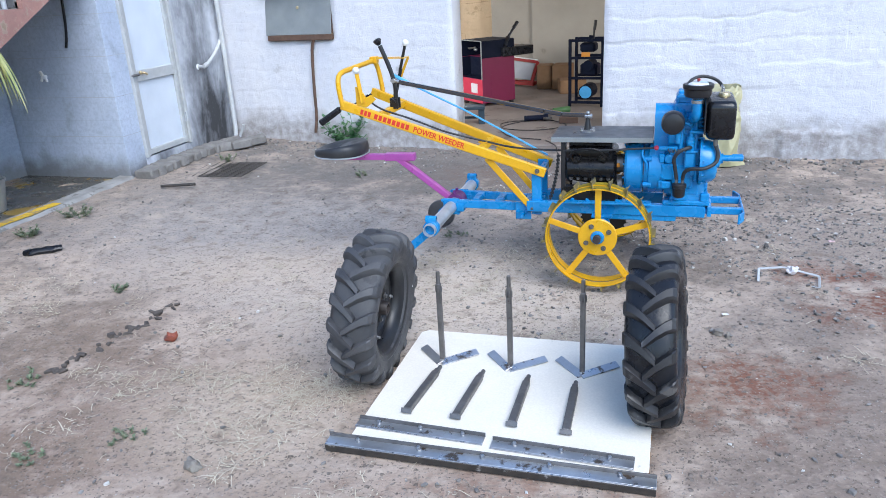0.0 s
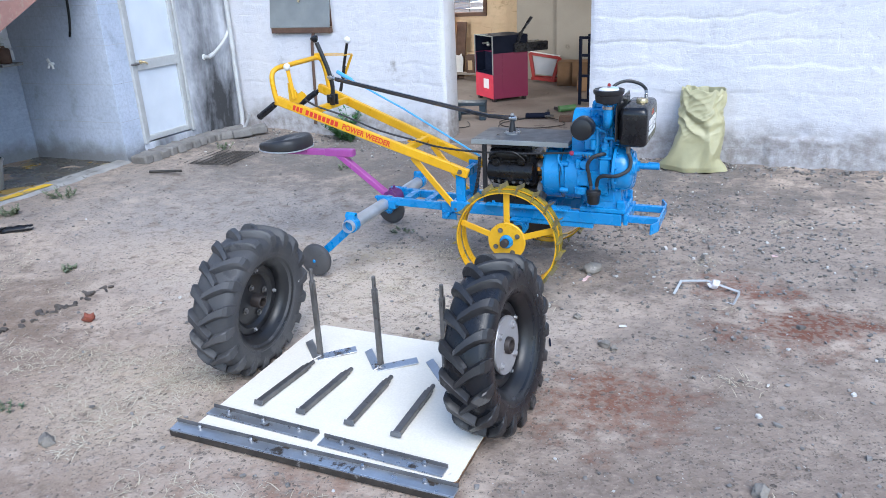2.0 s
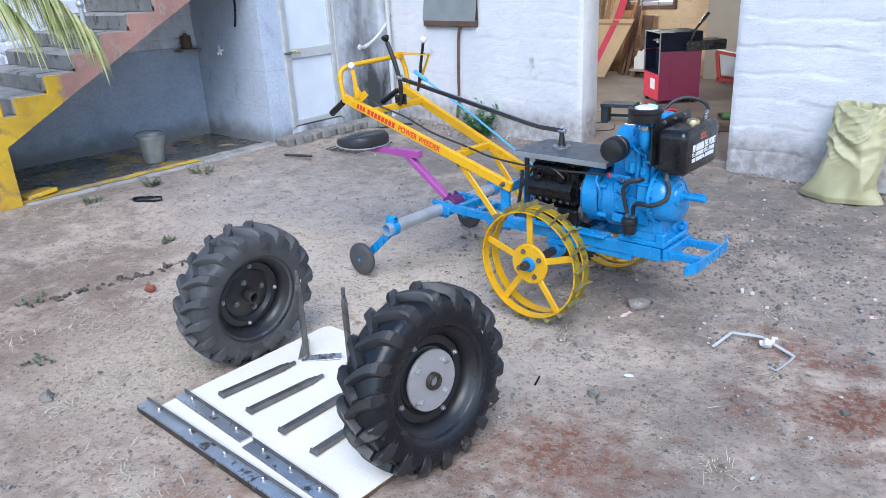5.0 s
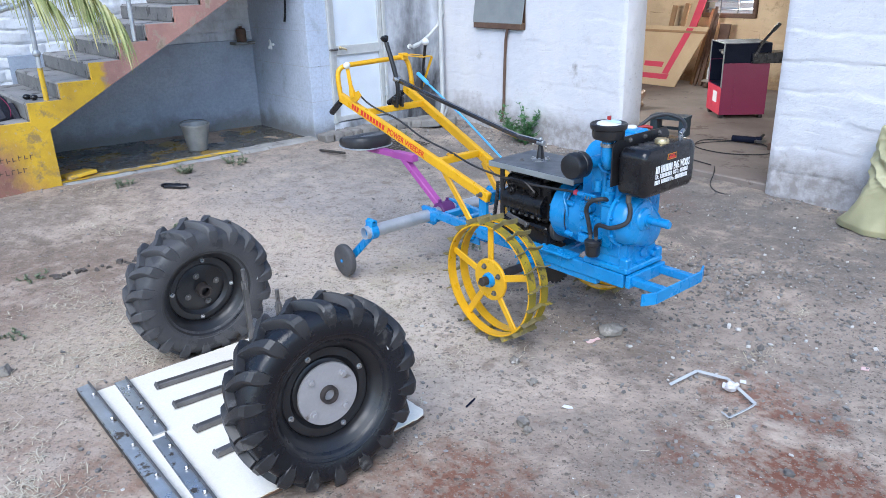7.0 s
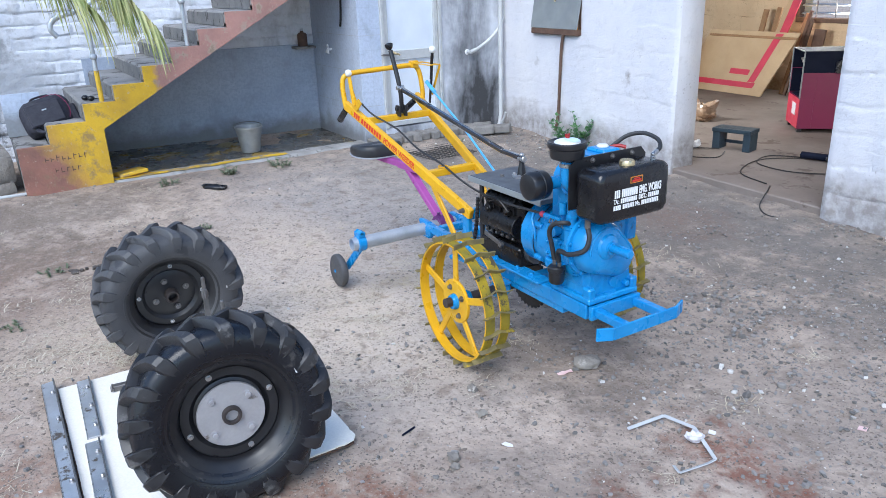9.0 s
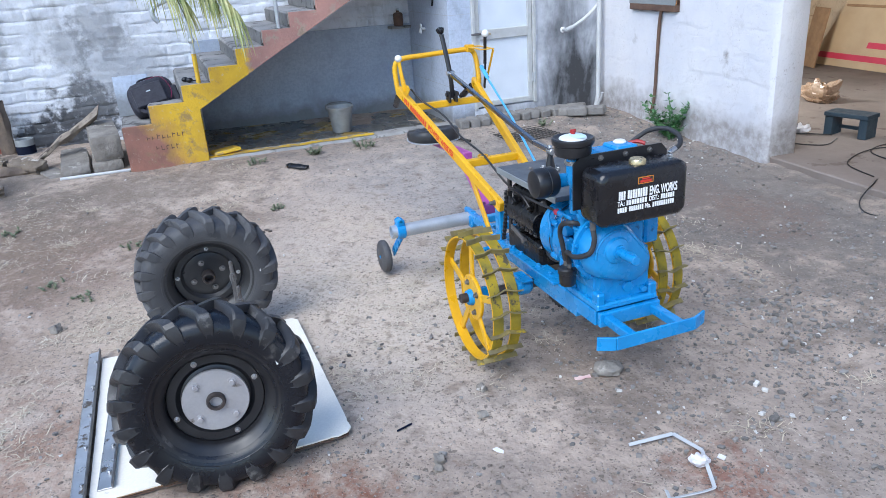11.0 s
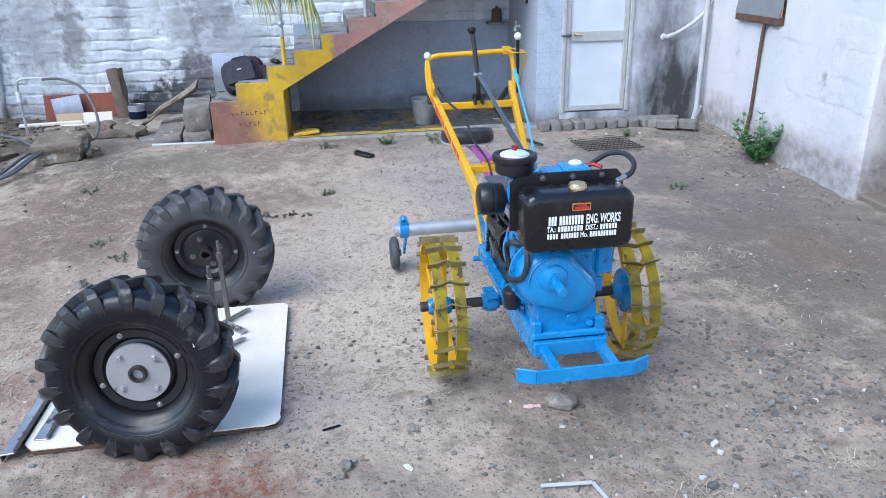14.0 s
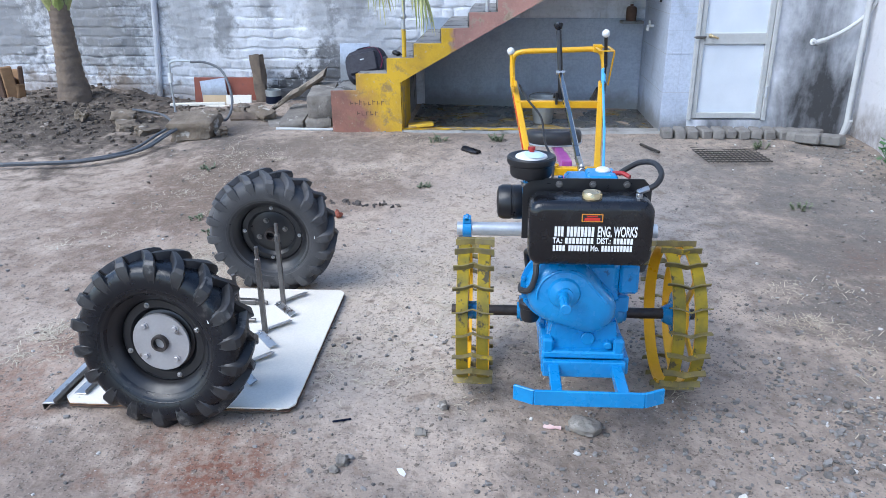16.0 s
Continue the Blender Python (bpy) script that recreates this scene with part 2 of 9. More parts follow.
def stained():
    """Old limewash with sooty black damp running down it."""
    n = Nodes("limewash_stained")
    v = n.t.nodes.new("ShaderNodeVectorMath")
    v.operation = "MULTIPLY"
    n.link(n.co, v.inputs[0])
    v.inputs[1].default_value = (1.0, 2.0, 0.7)
    run, mid, fine = n.noise(1.7, 6, 0.58, v.outputs[0], 0.3), n.noise(9, 6, 0.65), n.noise(40, 5)
    x, y, z = n.sep()
    near = n.ramp(n.math("ABSOLUTE", n.math("SUBTRACT", y, 6.42)), 0.06, 0.46, 0.17, -0.14)
    foot = n.ramp(z, 0.10, 0.75, 0.16, 0.0)
    k = n.math("ADD", n.math("ADD", run, n.math("MULTIPLY", n.math("SUBTRACT", mid, 0.5), 0.22)), n.math("ADD", near, foot))
    col = n.mix(n.ramp(k, 0.36, 0.60), (0.60, 0.62, 0.67), (0.25, 0.26, 0.285))
    col = n.mix(n.ramp(k, 0.60, 0.80), col, (0.045, 0.046, 0.050))
    col = n.mix(n.ramp(fine, 0.58, 0.76, 0, 0.08), col, (0.30, 0.31, 0.33))
    return n.done(col, 0.9, 0.0, n.bump(n.math("ADD", mid, n.math("MULTIPLY", fine, 0.25)), 0.25, 0.01))


STAINED = stained()


def mouldy():
    """Flaking lime wash on rough masonry, with black mould by the stairs, long grey runs, brown damp at the foot, and
    the palm crown's shade painted grey over the dirt behind it.
    """
    n = Nodes("limewash_boundary")
    x, y, z = n.sep()
    big, mid, lump, fine = n.noise(0.9, 5, 0.6), n.noise(3.5, 7, 0.68), n.noise(13, 6, 0.68), n.noise(48, 5, 0.65)
    v = n.t.nodes.new("ShaderNodeVectorMath")
    v.operation = "MULTIPLY"
    n.link(n.co, v.inputs[0])
    v.inputs[1].default_value = (3.0, 1.0, 0.8)
    runs = n.noise(1.5, 6, 0.62, v.outputs[0], 0.3)
    col = n.mix(n.ramp(big, 0.38, 0.64), (0.70, 0.705, 0.735), (0.56, 0.575, 0.62))
    col = n.mix(n.ramp(mid, 0.52, 0.66, 0, 0.55), col, (0.40, 0.40, 0.415))
    col = n.mix(n.ramp(runs, 0.56, 0.70, 0, 0.60), col, (0.30, 0.30, 0.31))
    col = n.mix(n.ramp(lump, 0.56, 0.68, 0, 0.35), col, (0.33, 0.32, 0.31))

    def blot(cx, cz, rx, rz, color, amount, into):
        dx = n.math("DIVIDE", n.math("SUBTRACT", x, cx), rx)
        dz = n.math("DIVIDE", n.math("SUBTRACT", z, cz), rz)
        d = n.math("SQRT", n.math("ADD", n.math("MULTIPLY", dx, dx), n.math("MULTIPLY", dz, dz)))
        d = n.math("ADD", d, n.math("MULTIPLY", n.math("SUBTRACT", mid, 0.5), 2.2))
        d = n.math("ADD", d, n.math("MULTIPLY", n.math("SUBTRACT", lump, 0.5), 1.9))
        return n.mix(n.ramp(d, 0.45, 1.0, amount, 0), into, color)

    black, stain_shade, brown = (0.050, 0.050, 0.054), (0.20, 0.20, 0.205), (0.23, 0.185, 0.15)
    # the two wide grey blots beyond -6 paint in the palm's shade over grime
    for b in ((-3.75, 0.16, 0.72, 0.34, black, 0.95), (-3.40, 0.42, 0.38, 0.38, black, 0.9), (-5.1, 1.0, 0.5, 0.6, stain_shade, 0.55), (-3.0, 0.75, 0.7, 0.5, stain_shade, 0.45), (-4.67, 0.95, 0.16, 0.55, stain_shade, 0.75), (-4.14, 1.25, 0.16, 0.4, stain_shade, 0.6), (-3.5, 1.05, 0.25, 0.3, stain_shade, 0.5), (-3.15, 1.2, 0.3, 0.35, stain_shade, 0.55), (-6.3, 0.90, 0.95, 0.75, stain_shade, 0.85), (-7.6, 0.9, 0.9, 0.8, stain_shade, 0.85), (-6.0, 0.18, 0.45, 0.26, brown, 0.85), (-5.3, 0.10, 0.5, 0.20, brown, 0.6), (-7.0, 0.2, 0.9, 0.22, brown, 0.6)):
        col = blot(*b, col)
    col = n.mix(n.ramp(fine, 0.58, 0.70, 0, 0.30), col, (0.30, 0.29, 0.285))
    h = n.math("ADD", n.math("MULTIPLY", lump, 1.0), n.math("MULTIPLY", fine, 0.35))
    return n.done(col, 0.93, 0.0, n.bump(h, 0.55, 0.02))


BOUNDARY = mouldy()
CREAM = whitewash("bare_block_cream", (0.66, 0.51, 0.34), (0.56, 0.41, 0.26), (0.26, 0.165, 0.09), 0.5, 0.58, 0.3, 0.6, joints=0.75)
KERBMAT = surface("pale_kerb_cement", (0.36, 0.35, 0.335), (0.24, 0.232, 0.22), 5, 0.9, bump=0.7, grain=45, spots=(0.17, 0.16, 0.145), spot_at=0.58, spot_scale=8, dist=0.008)
# risers: a darker grey than the treads, with darker spots
RISER = surface("dark_grey_riser", (0.13, 0.13, 0.13), (0.20, 0.195, 0.19), 5, 0.9, bump=0.5, grain=50, spots=(0.07, 0.068, 0.066), spot_at=0.56, spot_scale=7, dist=0.006)
ROCKMAT = surface("brown_field_rock", (0.23, 0.185, 0.14), (0.14, 0.108, 0.08), 7, 0.92, bump=0.9, grain=35, spots=(0.44, 0.40, 0.35), spot_at=0.60, spot_scale=6, dist=0.015)
GREYHOSE = surface("dusty_grey_hose", (0.085, 0.092, 0.105), (0.13, 0.138, 0.15), 8, 0.6, bump=0.1)
DRAB = surface("drab_beige_board", (0.37, 0.335, 0.285), (0.31, 0.28, 0.235), 2, 0.8, bump=0.1, spots=(0.22, 0.19, 0.16), spot_at=0.66, spot_scale=4)
PLASTER = surface("grey_plaster", (0.46, 0.47, 0.50), (0.38, 0.40, 0.44), 3, 0.85, bump=0.3, spots=(0.2, 0.2, 0.2), spot_at=0.66, spot_scale=6)
CONCRETE = surface("old_concrete", (0.29, 0.28, 0.27), (0.19, 0.185, 0.18), 3, 0.9, bump=0.6, grain=50, spots=(0.085, 0.08, 0.075), spot_at=0.56, spot_scale=6, dist=0.008)
FLOOR = surface("shed_floor", (0.235, 0.195, 0.170), (0.165, 0.132, 0.112), 1.5, 0.75, bump=0.3, grain=40, spots=(0.12, 0.09, 0.075), spot_at=0.6, spot_scale=5)
YELLOWWALL = surface("worn_yellow_wall_paint", (0.72, 0.46, 0.03), (0.56, 0.35, 0.035), 4, 0.75, bump=0.5, grain=40, spots=(0.36, 0.26, 0.12), spot_at=0.55, spot_scale=6, dist=0.008)
RUSTRED = surface("rust_red_sheet", (0.27, 0.075, 0.045), (0.20, 0.06, 0.04), 5, 0.7, bump=0.2, spots=(0.12, 0.06, 0.05), spot_at=0.62, spot_scale=9)


def banded_paint():
    """Old wall paint in brushed bands along the staircase: dull red at the foot, yellow round the pier, faded red above."""
    n = Nodes("banded_stair_paint")
    x, y, z = n.sep()
    wob = n.math("ADD", n.math("MULTIPLY", n.math("SUBTRACT", n.noise(3.2, 6, 0.6), 0.5), 0.55), n.math("MULTIPLY", n.math("SUBTRACT", n.noise(14, 5, 0.6), 0.5), 0.16))
    yy = n.math("ADD", y, wob)
    up = n.math("ADD", yy, n.math("MULTIPLY", z, 0.55))
    red = n.mix(n.ramp(n.noise(5, 5, 0.6), 0.35, 0.65), (0.30, 0.135, 0.10), (0.21, 0.105, 0.08))
    yel = n.mix(n.ramp(n.noise(4, 5, 0.6), 0.38, 0.66), (0.64, 0.395, 0.022), (0.48, 0.29, 0.028))
    pink = n.mix(n.ramp(n.noise(4, 6, 0.65), 0.35, 0.65), (0.42, 0.225, 0.185), (0.30, 0.165, 0.14))
    pink = n.mix(n.ramp(n.noise(7, 6, 0.65), 0.56, 0.64, 0, 0.8), pink, (0.46, 0.39, 0.34))
    col = n.mix(n.ramp(up, 2.36, 2.66), red, yel)
    col = n.mix(n.ramp(yy, 3.08, 3.16), col, pink)
    col = n.mix(n.ramp(n.noise(7, 7, 0.7), 0.55, 0.66, 0, 0.75), col, (0.22, 0.155, 0.09))
    col = n.mix(n.ramp(n.noise(26, 5, 0.7), 0.60, 0.68, 0, 0.5), col, (0.42, 0.36, 0.28))
    return n.done(col, 0.8, 0.0, n.bump(n.math("ADD", n.noise(12, 5), n.math("MULTIPLY", n.noise(45, 4), 0.5)), 0.6, 0.012))


BASEPAINT = banded_paint()
WETFLOOR = surface("wet_cement", (0.10, 0.09, 0.07), (0.06, 0.055, 0.05), 3, 0.25, bump=0.1, spots=(0.30, 0.19, 0.03), spot_at=0.54, spot_scale=3)


def tiling(name, shade):
    """Old pale grey glazed tiles, mottled, with thin dirty joints."""
    n = Nodes(name)
    x, y, z = n.sep()
    c = n.t.nodes.new("ShaderNodeCombineXYZ")
    n.link(n.math("ADD", x, y), c.inputs[0])
    n.link(z, c.inputs[1])
    br = n.node("ShaderNodeTexBrick", Scale=1.0, Mortar_Size=0.003, Mortar_Smooth=0.3, Brick_Width=0.30, Row_Height=0.20)
    br.offset = 0.0
    n.link(c.outputs[0], br.inputs["Vector"])
    col = n.mix(n.ramp(n.noise(2.5, 5), 0.35, 0.65), tuple(shade * v for v in (0.50, 0.555, 0.66)), tuple(shade * v for v in (0.41, 0.465, 0.57)))
    col = n.mix(n.ramp(n.noise(38, 5, 0.7), 0.42, 0.62, 0, 0.55), col, tuple(shade * v for v in (0.33, 0.375, 0.46)))
    col = n.mix(n.ramp(n.noise(5, 6, 0.65), 0.58, 0.72, 0, 0.6), col, (0.25, 0.27, 0.31))
    col = n.mix(n.math("MULTIPLY", br.outputs["Fac"], 0.22), col, (0.24, 0.26, 0.30))
    low = n.ramp(n.math("ADD", z, n.math("MULTIPLY", n.noise(6, 5), -0.3)), 0.0, 0.16, 0.7, 0)
    col = n.mix(low, col, (0.13, 0.12, 0.10))
    return n.done(col, 0.4, 0.0, n.bump(n.math("ADD", n.math("MULTIPLY", br.outputs["Fac"], -1.0), n.math("MULTIPLY", n.noise(30, 3), 0.3)), 0.3, 0.004))


TILE = tiling("pale_grey_tile", 1.0)
# the same tile, its colour darkened for the shade under the stairs
SHADEDTILE = tiling("shaded_grey_tile", 0.74)
DOORSHEET = surface("pale_blue_door_sheet", (0.66, 0.71, 0.78), (0.58, 0.63, 0.70), 3, 0.4, bump=0.05)
ALU = surface("dull_aluminium", (0.52, 0.53, 0.53), (0.44, 0.45, 0.45), 12, 0.5, 0.2, bump=0.1)
GREYSHEET = surface("grey_sheet", (0.26, 0.28, 0.28), (0.22, 0.235, 0.24), 6, 0.5, 0.2, bump=0.05)
DARKSHEET = surface("grey_steel_plate", (0.060, 0.068, 0.080), (0.085, 0.094, 0.108), 6, 0.42, 0.0, bump=0.05)
BLADESTEEL = surface("scraped_blade_steel", (0.64, 0.645, 0.66), (0.48, 0.48, 0.49), 7, 0.32, 0.85, bump=0.12, spots=(0.17, 0.13, 0.10), spot_at=0.58, spot_scale=10)
BROWN = surface("dark_brown_wood", (0.09, 0.05, 0.035), (0.13, 0.075, 0.05), 12, 0.7, bump=0.3)
PLY = surface("pale_plywood", (0.55, 0.40, 0.24), (0.48, 0.34, 0.20), 3, 0.6, bump=0.1)
DRYPLANK = surface("grey_dry_plank", (0.34, 0.30, 0.26), (0.26, 0.22, 0.18), 9, 0.8, bump=0.3)
WOOD = surface("sawn_wood", (0.25, 0.14, 0.07), (0.34, 0.2, 0.1), 9, 0.75, bump=0.3)
CARTON = surface("cardboard", (0.27, 0.155, 0.08), (0.21, 0.12, 0.06), 6, 0.85, bump=0.1)
PINKPAPER = surface("faded_pink_paper", (0.62, 0.36, 0.36), (0.70, 0.55, 0.52), 30, 0.8, bump=0.1)
PINK = surface("pink_red_paint", (0.62, 0.05, 0.09), (0.52, 0.04, 0.08), 6, 0.4, bump=0.05)
MAGENTA = surface("magenta_enamel", (0.195, 0.008, 0.056), (0.190, 0.008, 0.054), 5, 0.42, bump=0.03)
NAVY = surface("dark_navy_enamel", (0.006, 0.009, 0.022), (0.010, 0.013, 0.028), 8, 0.6, bump=0.05, Specular_IOR_Level=0.1)
BLACK = surface("black_paint", (0.010, 0.010, 0.012), (0.018, 0.018, 0.020), 10, 0.35, bump=0.08, spots=(0.05, 0.045, 0.04), spot_at=0.7)
GEARBLACK = surface("oily_black_casting", (0.005, 0.005, 0.006), (0.010, 0.009, 0.009), 10, 0.28, bump=0.3, grain=90, spots=(0.03, 0.024, 0.02), spot_at=0.66, spot_scale=12, Specular_IOR_Level=0.35)
RODBLACK = surface("glossy_black_rod_paint", (0.012, 0.012, 0.014), (0.020, 0.020, 0.022), 10, 0.08, bump=0.02, Specular_IOR_Level=1.0, Coat_Weight=1.0, Coat_Roughness=0.06)
TANKBLACK = surface("black_enamel", (0.006, 0.006, 0.008), (0.010, 0.010, 0.012), 10, 0.22, bump=0.02)
RUBBER = surface("black_rubber", (0.006, 0.007, 0.010), (0.011, 0.012, 0.016), 6, 0.27, bump=0.25, grain=160, spots=(0.050, 0.047, 0.046), spot_at=0.63, spot_scale=5, Specular_IOR_Level=0.4)
TREADRUBBER = surface("scuffed_tread_rubber", (0.014, 0.014, 0.016), (0.032, 0.031, 0.033), 7, 0.42, bump=0.3, grain=150, spots=(0.085, 0.082, 0.080), spot_at=0.58, spot_scale=9)
DUSTRUBBER = surface("dusty_rubber", (0.044, 0.044, 0.048), (0.076, 0.074, 0.076), 5, 0.55, bump=0.25, grain=200, spots=(0.030, 0.030, 0.034), spot_at=0.58, spot_scale=7)
HOSE = surface("hose_rubber", (0.015, 0.015, 0.017), (0.03, 0.03, 0.032), 20, 0.5, bump=0.1)
BLUE = surface("bright_blue_enamel", (0.018, 0.255, 0.575), (0.013, 0.205, 0.49), 6, 0.25, bump=0.12, grain=60, spots=(0.010, 0.09, 0.215), spot_at=0.67, spot_scale=16)
YELLOW = surface("yellow_enamel", (0.74, 0.40, 0.008), (0.66, 0.345, 0.008), 6, 0.32, bump=0.1, grain=60, spots=(0.35, 0.2, 0.05), spot_at=0.71, spot_scale=30)
WORNYELLOW = surface("worn_yellow_enamel", (0.33, 0.235, 0.016), (0.17, 0.14, 0.03), 14, 0.55, bump=0.2, grain=60, spots=(0.07, 0.058, 0.035), spot_at=0.58, spot_scale=18, Specular_IOR_Level=0.2)
LUGSTEEL = surface("scraped_lug_steel", (0.26, 0.205, 0.07), (0.15, 0.125, 0.07), 18, 0.5, 0.1, bump=0.2, spots=(0.42, 0.30, 0.03), spot_at=0.60, spot_scale=22, Specular_IOR_Level=0.3)
PURPLE = surface("orchid_enamel", (0.44, 0.09, 0.36), (0.38, 0.075, 0.32), 6, 0.35, bump=0.08, spots=(0.2, 0.05, 0.18), spot_at=0.7)
DARKPURPLE = surface("dark_plum_enamel", (0.10, 0.02, 0.12), (0.15, 0.03, 0.16), 10, 0.4, bump=0.1)
GALV = surface("galvanised_pipe", (0.56, 0.59, 0.62), (0.44, 0.47, 0.50), 9, 0.4, 0.6, bump=0.1, spots=(0.30, 0.31, 0.32), spot_at=0.66)
STEEL = surface("bare_dark_steel", (0.20, 0.19, 0.185), (0.13, 0.125, 0.12), 14, 0.40, 0.65, bump=0.15, spots=(0.07, 0.05, 0.04), spot_at=0.64)
BRIGHTSTEEL = surface("bright_steel", (0.50, 0.50, 0.50), (0.40, 0.40, 0.41), 20, 0.3, 0.9, bump=0.05)
RUSTSTEEL = surface("rusty_shaft", (0.060, 0.048, 0.044), (0.040, 0.034, 0.033), 18, 0.5, 0.4, bump=0.2)
HUBDISC = surface("grimy_steel_disc", (0.44, 0.43, 0.44), (0.36, 0.35, 0.36), 7, 0.34, 0.45, bump=0.06, spots=(0.12, 0.095, 0.075), spot_at=0.57, spot_scale=7)
BOARDTOP = surface("cream_board", (0.84, 0.79, 0.70), (0.79, 0.74, 0.65), 4, 0.95, bump=0.04, spots=(0.46, 0.41, 0.33), spot_at=0.70, spot_scale=20, Specular_IOR_Level=0.0)
BOARDEDGE = surface("dirty_board_edge", (0.06, 0.05, 0.045), (0.12, 0.1, 0.085), 20, 0.8, bump=0.3)
BRASS = surface("brass_cap", (0.62, 0.50, 0.30), (0.52, 0.42, 0.25), 20, 0.3, 0.8, bump=0.05)
WHITEP = surface("white_plastic", (0.75, 0.75, 0.74), (0.68, 0.68, 0.67), 20, 0.4, bump=0.05)
INKWHITE = surface("white_print", (0.80, 0.80, 0.80), (0.76, 0.76, 0.76), 20, 0.5, bump=0.02)
INKRED = surface("red_print", (0.62, 0.03, 0.02), (0.56, 0.03, 0.02), 20, 0.5, bump=0.02)
INKORANGE = surface("orange_print", (0.75, 0.30, 0.03), (0.7, 0.26, 0.03), 20, 0.5, bump=0.02)
SKYBLUE = surface("pale_blue_sticker", (0.62, 0.76, 0.82), (0.50, 0.68, 0.78), 20, 0.4, bump=0.02)
REDP = surface("red_plastic", (0.34, 0.018, 0.018), (0.27, 0.016, 0.016), 20, 0.4, bump=0.05)
BLUEROD = surface("light_blue_rod", (0.10, 0.42, 0.75), (0.08, 0.36, 0.68), 20, 0.4, bump=0.05)
SACKMAT = surface("woven_plastic_sack", (0.43, 0.40, 0.235), (0.35, 0.33, 0.19), 5, 0.42, bump=0.3, grain=260)
STONE = surface("weathered_stone", (0.27, 0.245, 0.215), (0.17, 0.15, 0.13), 7, 0.92, bump=0.8, grain=40, spots=(0.40, 0.37, 0.33), spot_at=0.60, spot_scale=9, dist=0.014)
BRICKMAT = surface("grey_cement_brick", (0.23, 0.218, 0.205), (0.165, 0.155, 0.145), 12, 0.92, bump=0.6, grain=60, spots=(0.15, 0.14, 0.13), spot_at=0.6, dist=0.008)


def pebbles():
    n = Nodes("loose_pebbles")
    r = n.t.nodes.new("ShaderNodeNewGeometry").outputs["Random Per Island"]
    col = n.mix(n.ramp(r, 0.0, 0.85), (0.105, 0.098, 0.092), (0.275, 0.262, 0.250))
    col = n.mix(n.ramp(r, 0.945, 0.950), col, (0.58, 0.56, 0.53))
    col = n.mix(n.ramp(n.noise(60, 4), 0.4, 0.7, 0, 0.4), col, (0.22, 0.19, 0.17))
    return n.done(col, 0.95, 0.0, n.bump(n.noise(90, 4), 0.5, 0.004))


PEBBLE = pebbles()
CLOD = surface("dug_soil_clod", (0.105, 0.082, 0.064), (0.19, 0.155, 0.125), 3, 0.95, bump=0.6, grain=60, spots=(0.30, 0.25, 0.21), spot_at=0.62, spot_scale=5)
STRAWMAT = surface("dry_straw", (0.60, 0.53, 0.41), (0.44, 0.37, 0.27), 2, 0.8, bump=0.1)
WEEDMAT = surface("dusty_weed_leaf", (0.15, 0.19, 0.11), (0.22, 0.24, 0.15), 9, 0.7, bump=0.1)
DUSTYSTEEL = surface("dusty_grating_steel", (0.085, 0.075, 0.068), (0.055, 0.05, 0.045), 14, 0.8, 0.2, bump=0.2)
LEAFMAT = surface("green_leaf", (0.050, 0.145, 0.050), (0.085, 0.195, 0.065), 9, 0.55, bump=0.1)
FROND = surface("coconut_leaf", (0.22, 0.27, 0.08), (0.46, 0.42, 0.19), 7, 0.45, bump=0.15)
BARK = surface("ringed_palm_bark", (0.20, 0.15, 0.11), (0.13, 0.10, 0.08), 9, 0.95, bump=0.7, grain=40, dist=0.01)
PAPER = surface("crumpled_paper", (0.72, 0.70, 0.72), (0.64, 0.62, 0.64), 20, 0.7, bump=0.1)
BAGMAT = surface("dark_nylon", (0.016, 0.016, 0.026), (0.026, 0.026, 0.038), 20, 0.65, bump=0.3, grain=300)
PVC = surface("grey_pvc_pipe", (0.52, 0.53, 0.53), (0.42, 0.43, 0.44), 5, 0.5, bump=0.05)
TIN = surface("zinc_bucket", (0.36, 0.37, 0.37), (0.28, 0.29, 0.29), 9, 0.5, 0.5, bump=0.15)


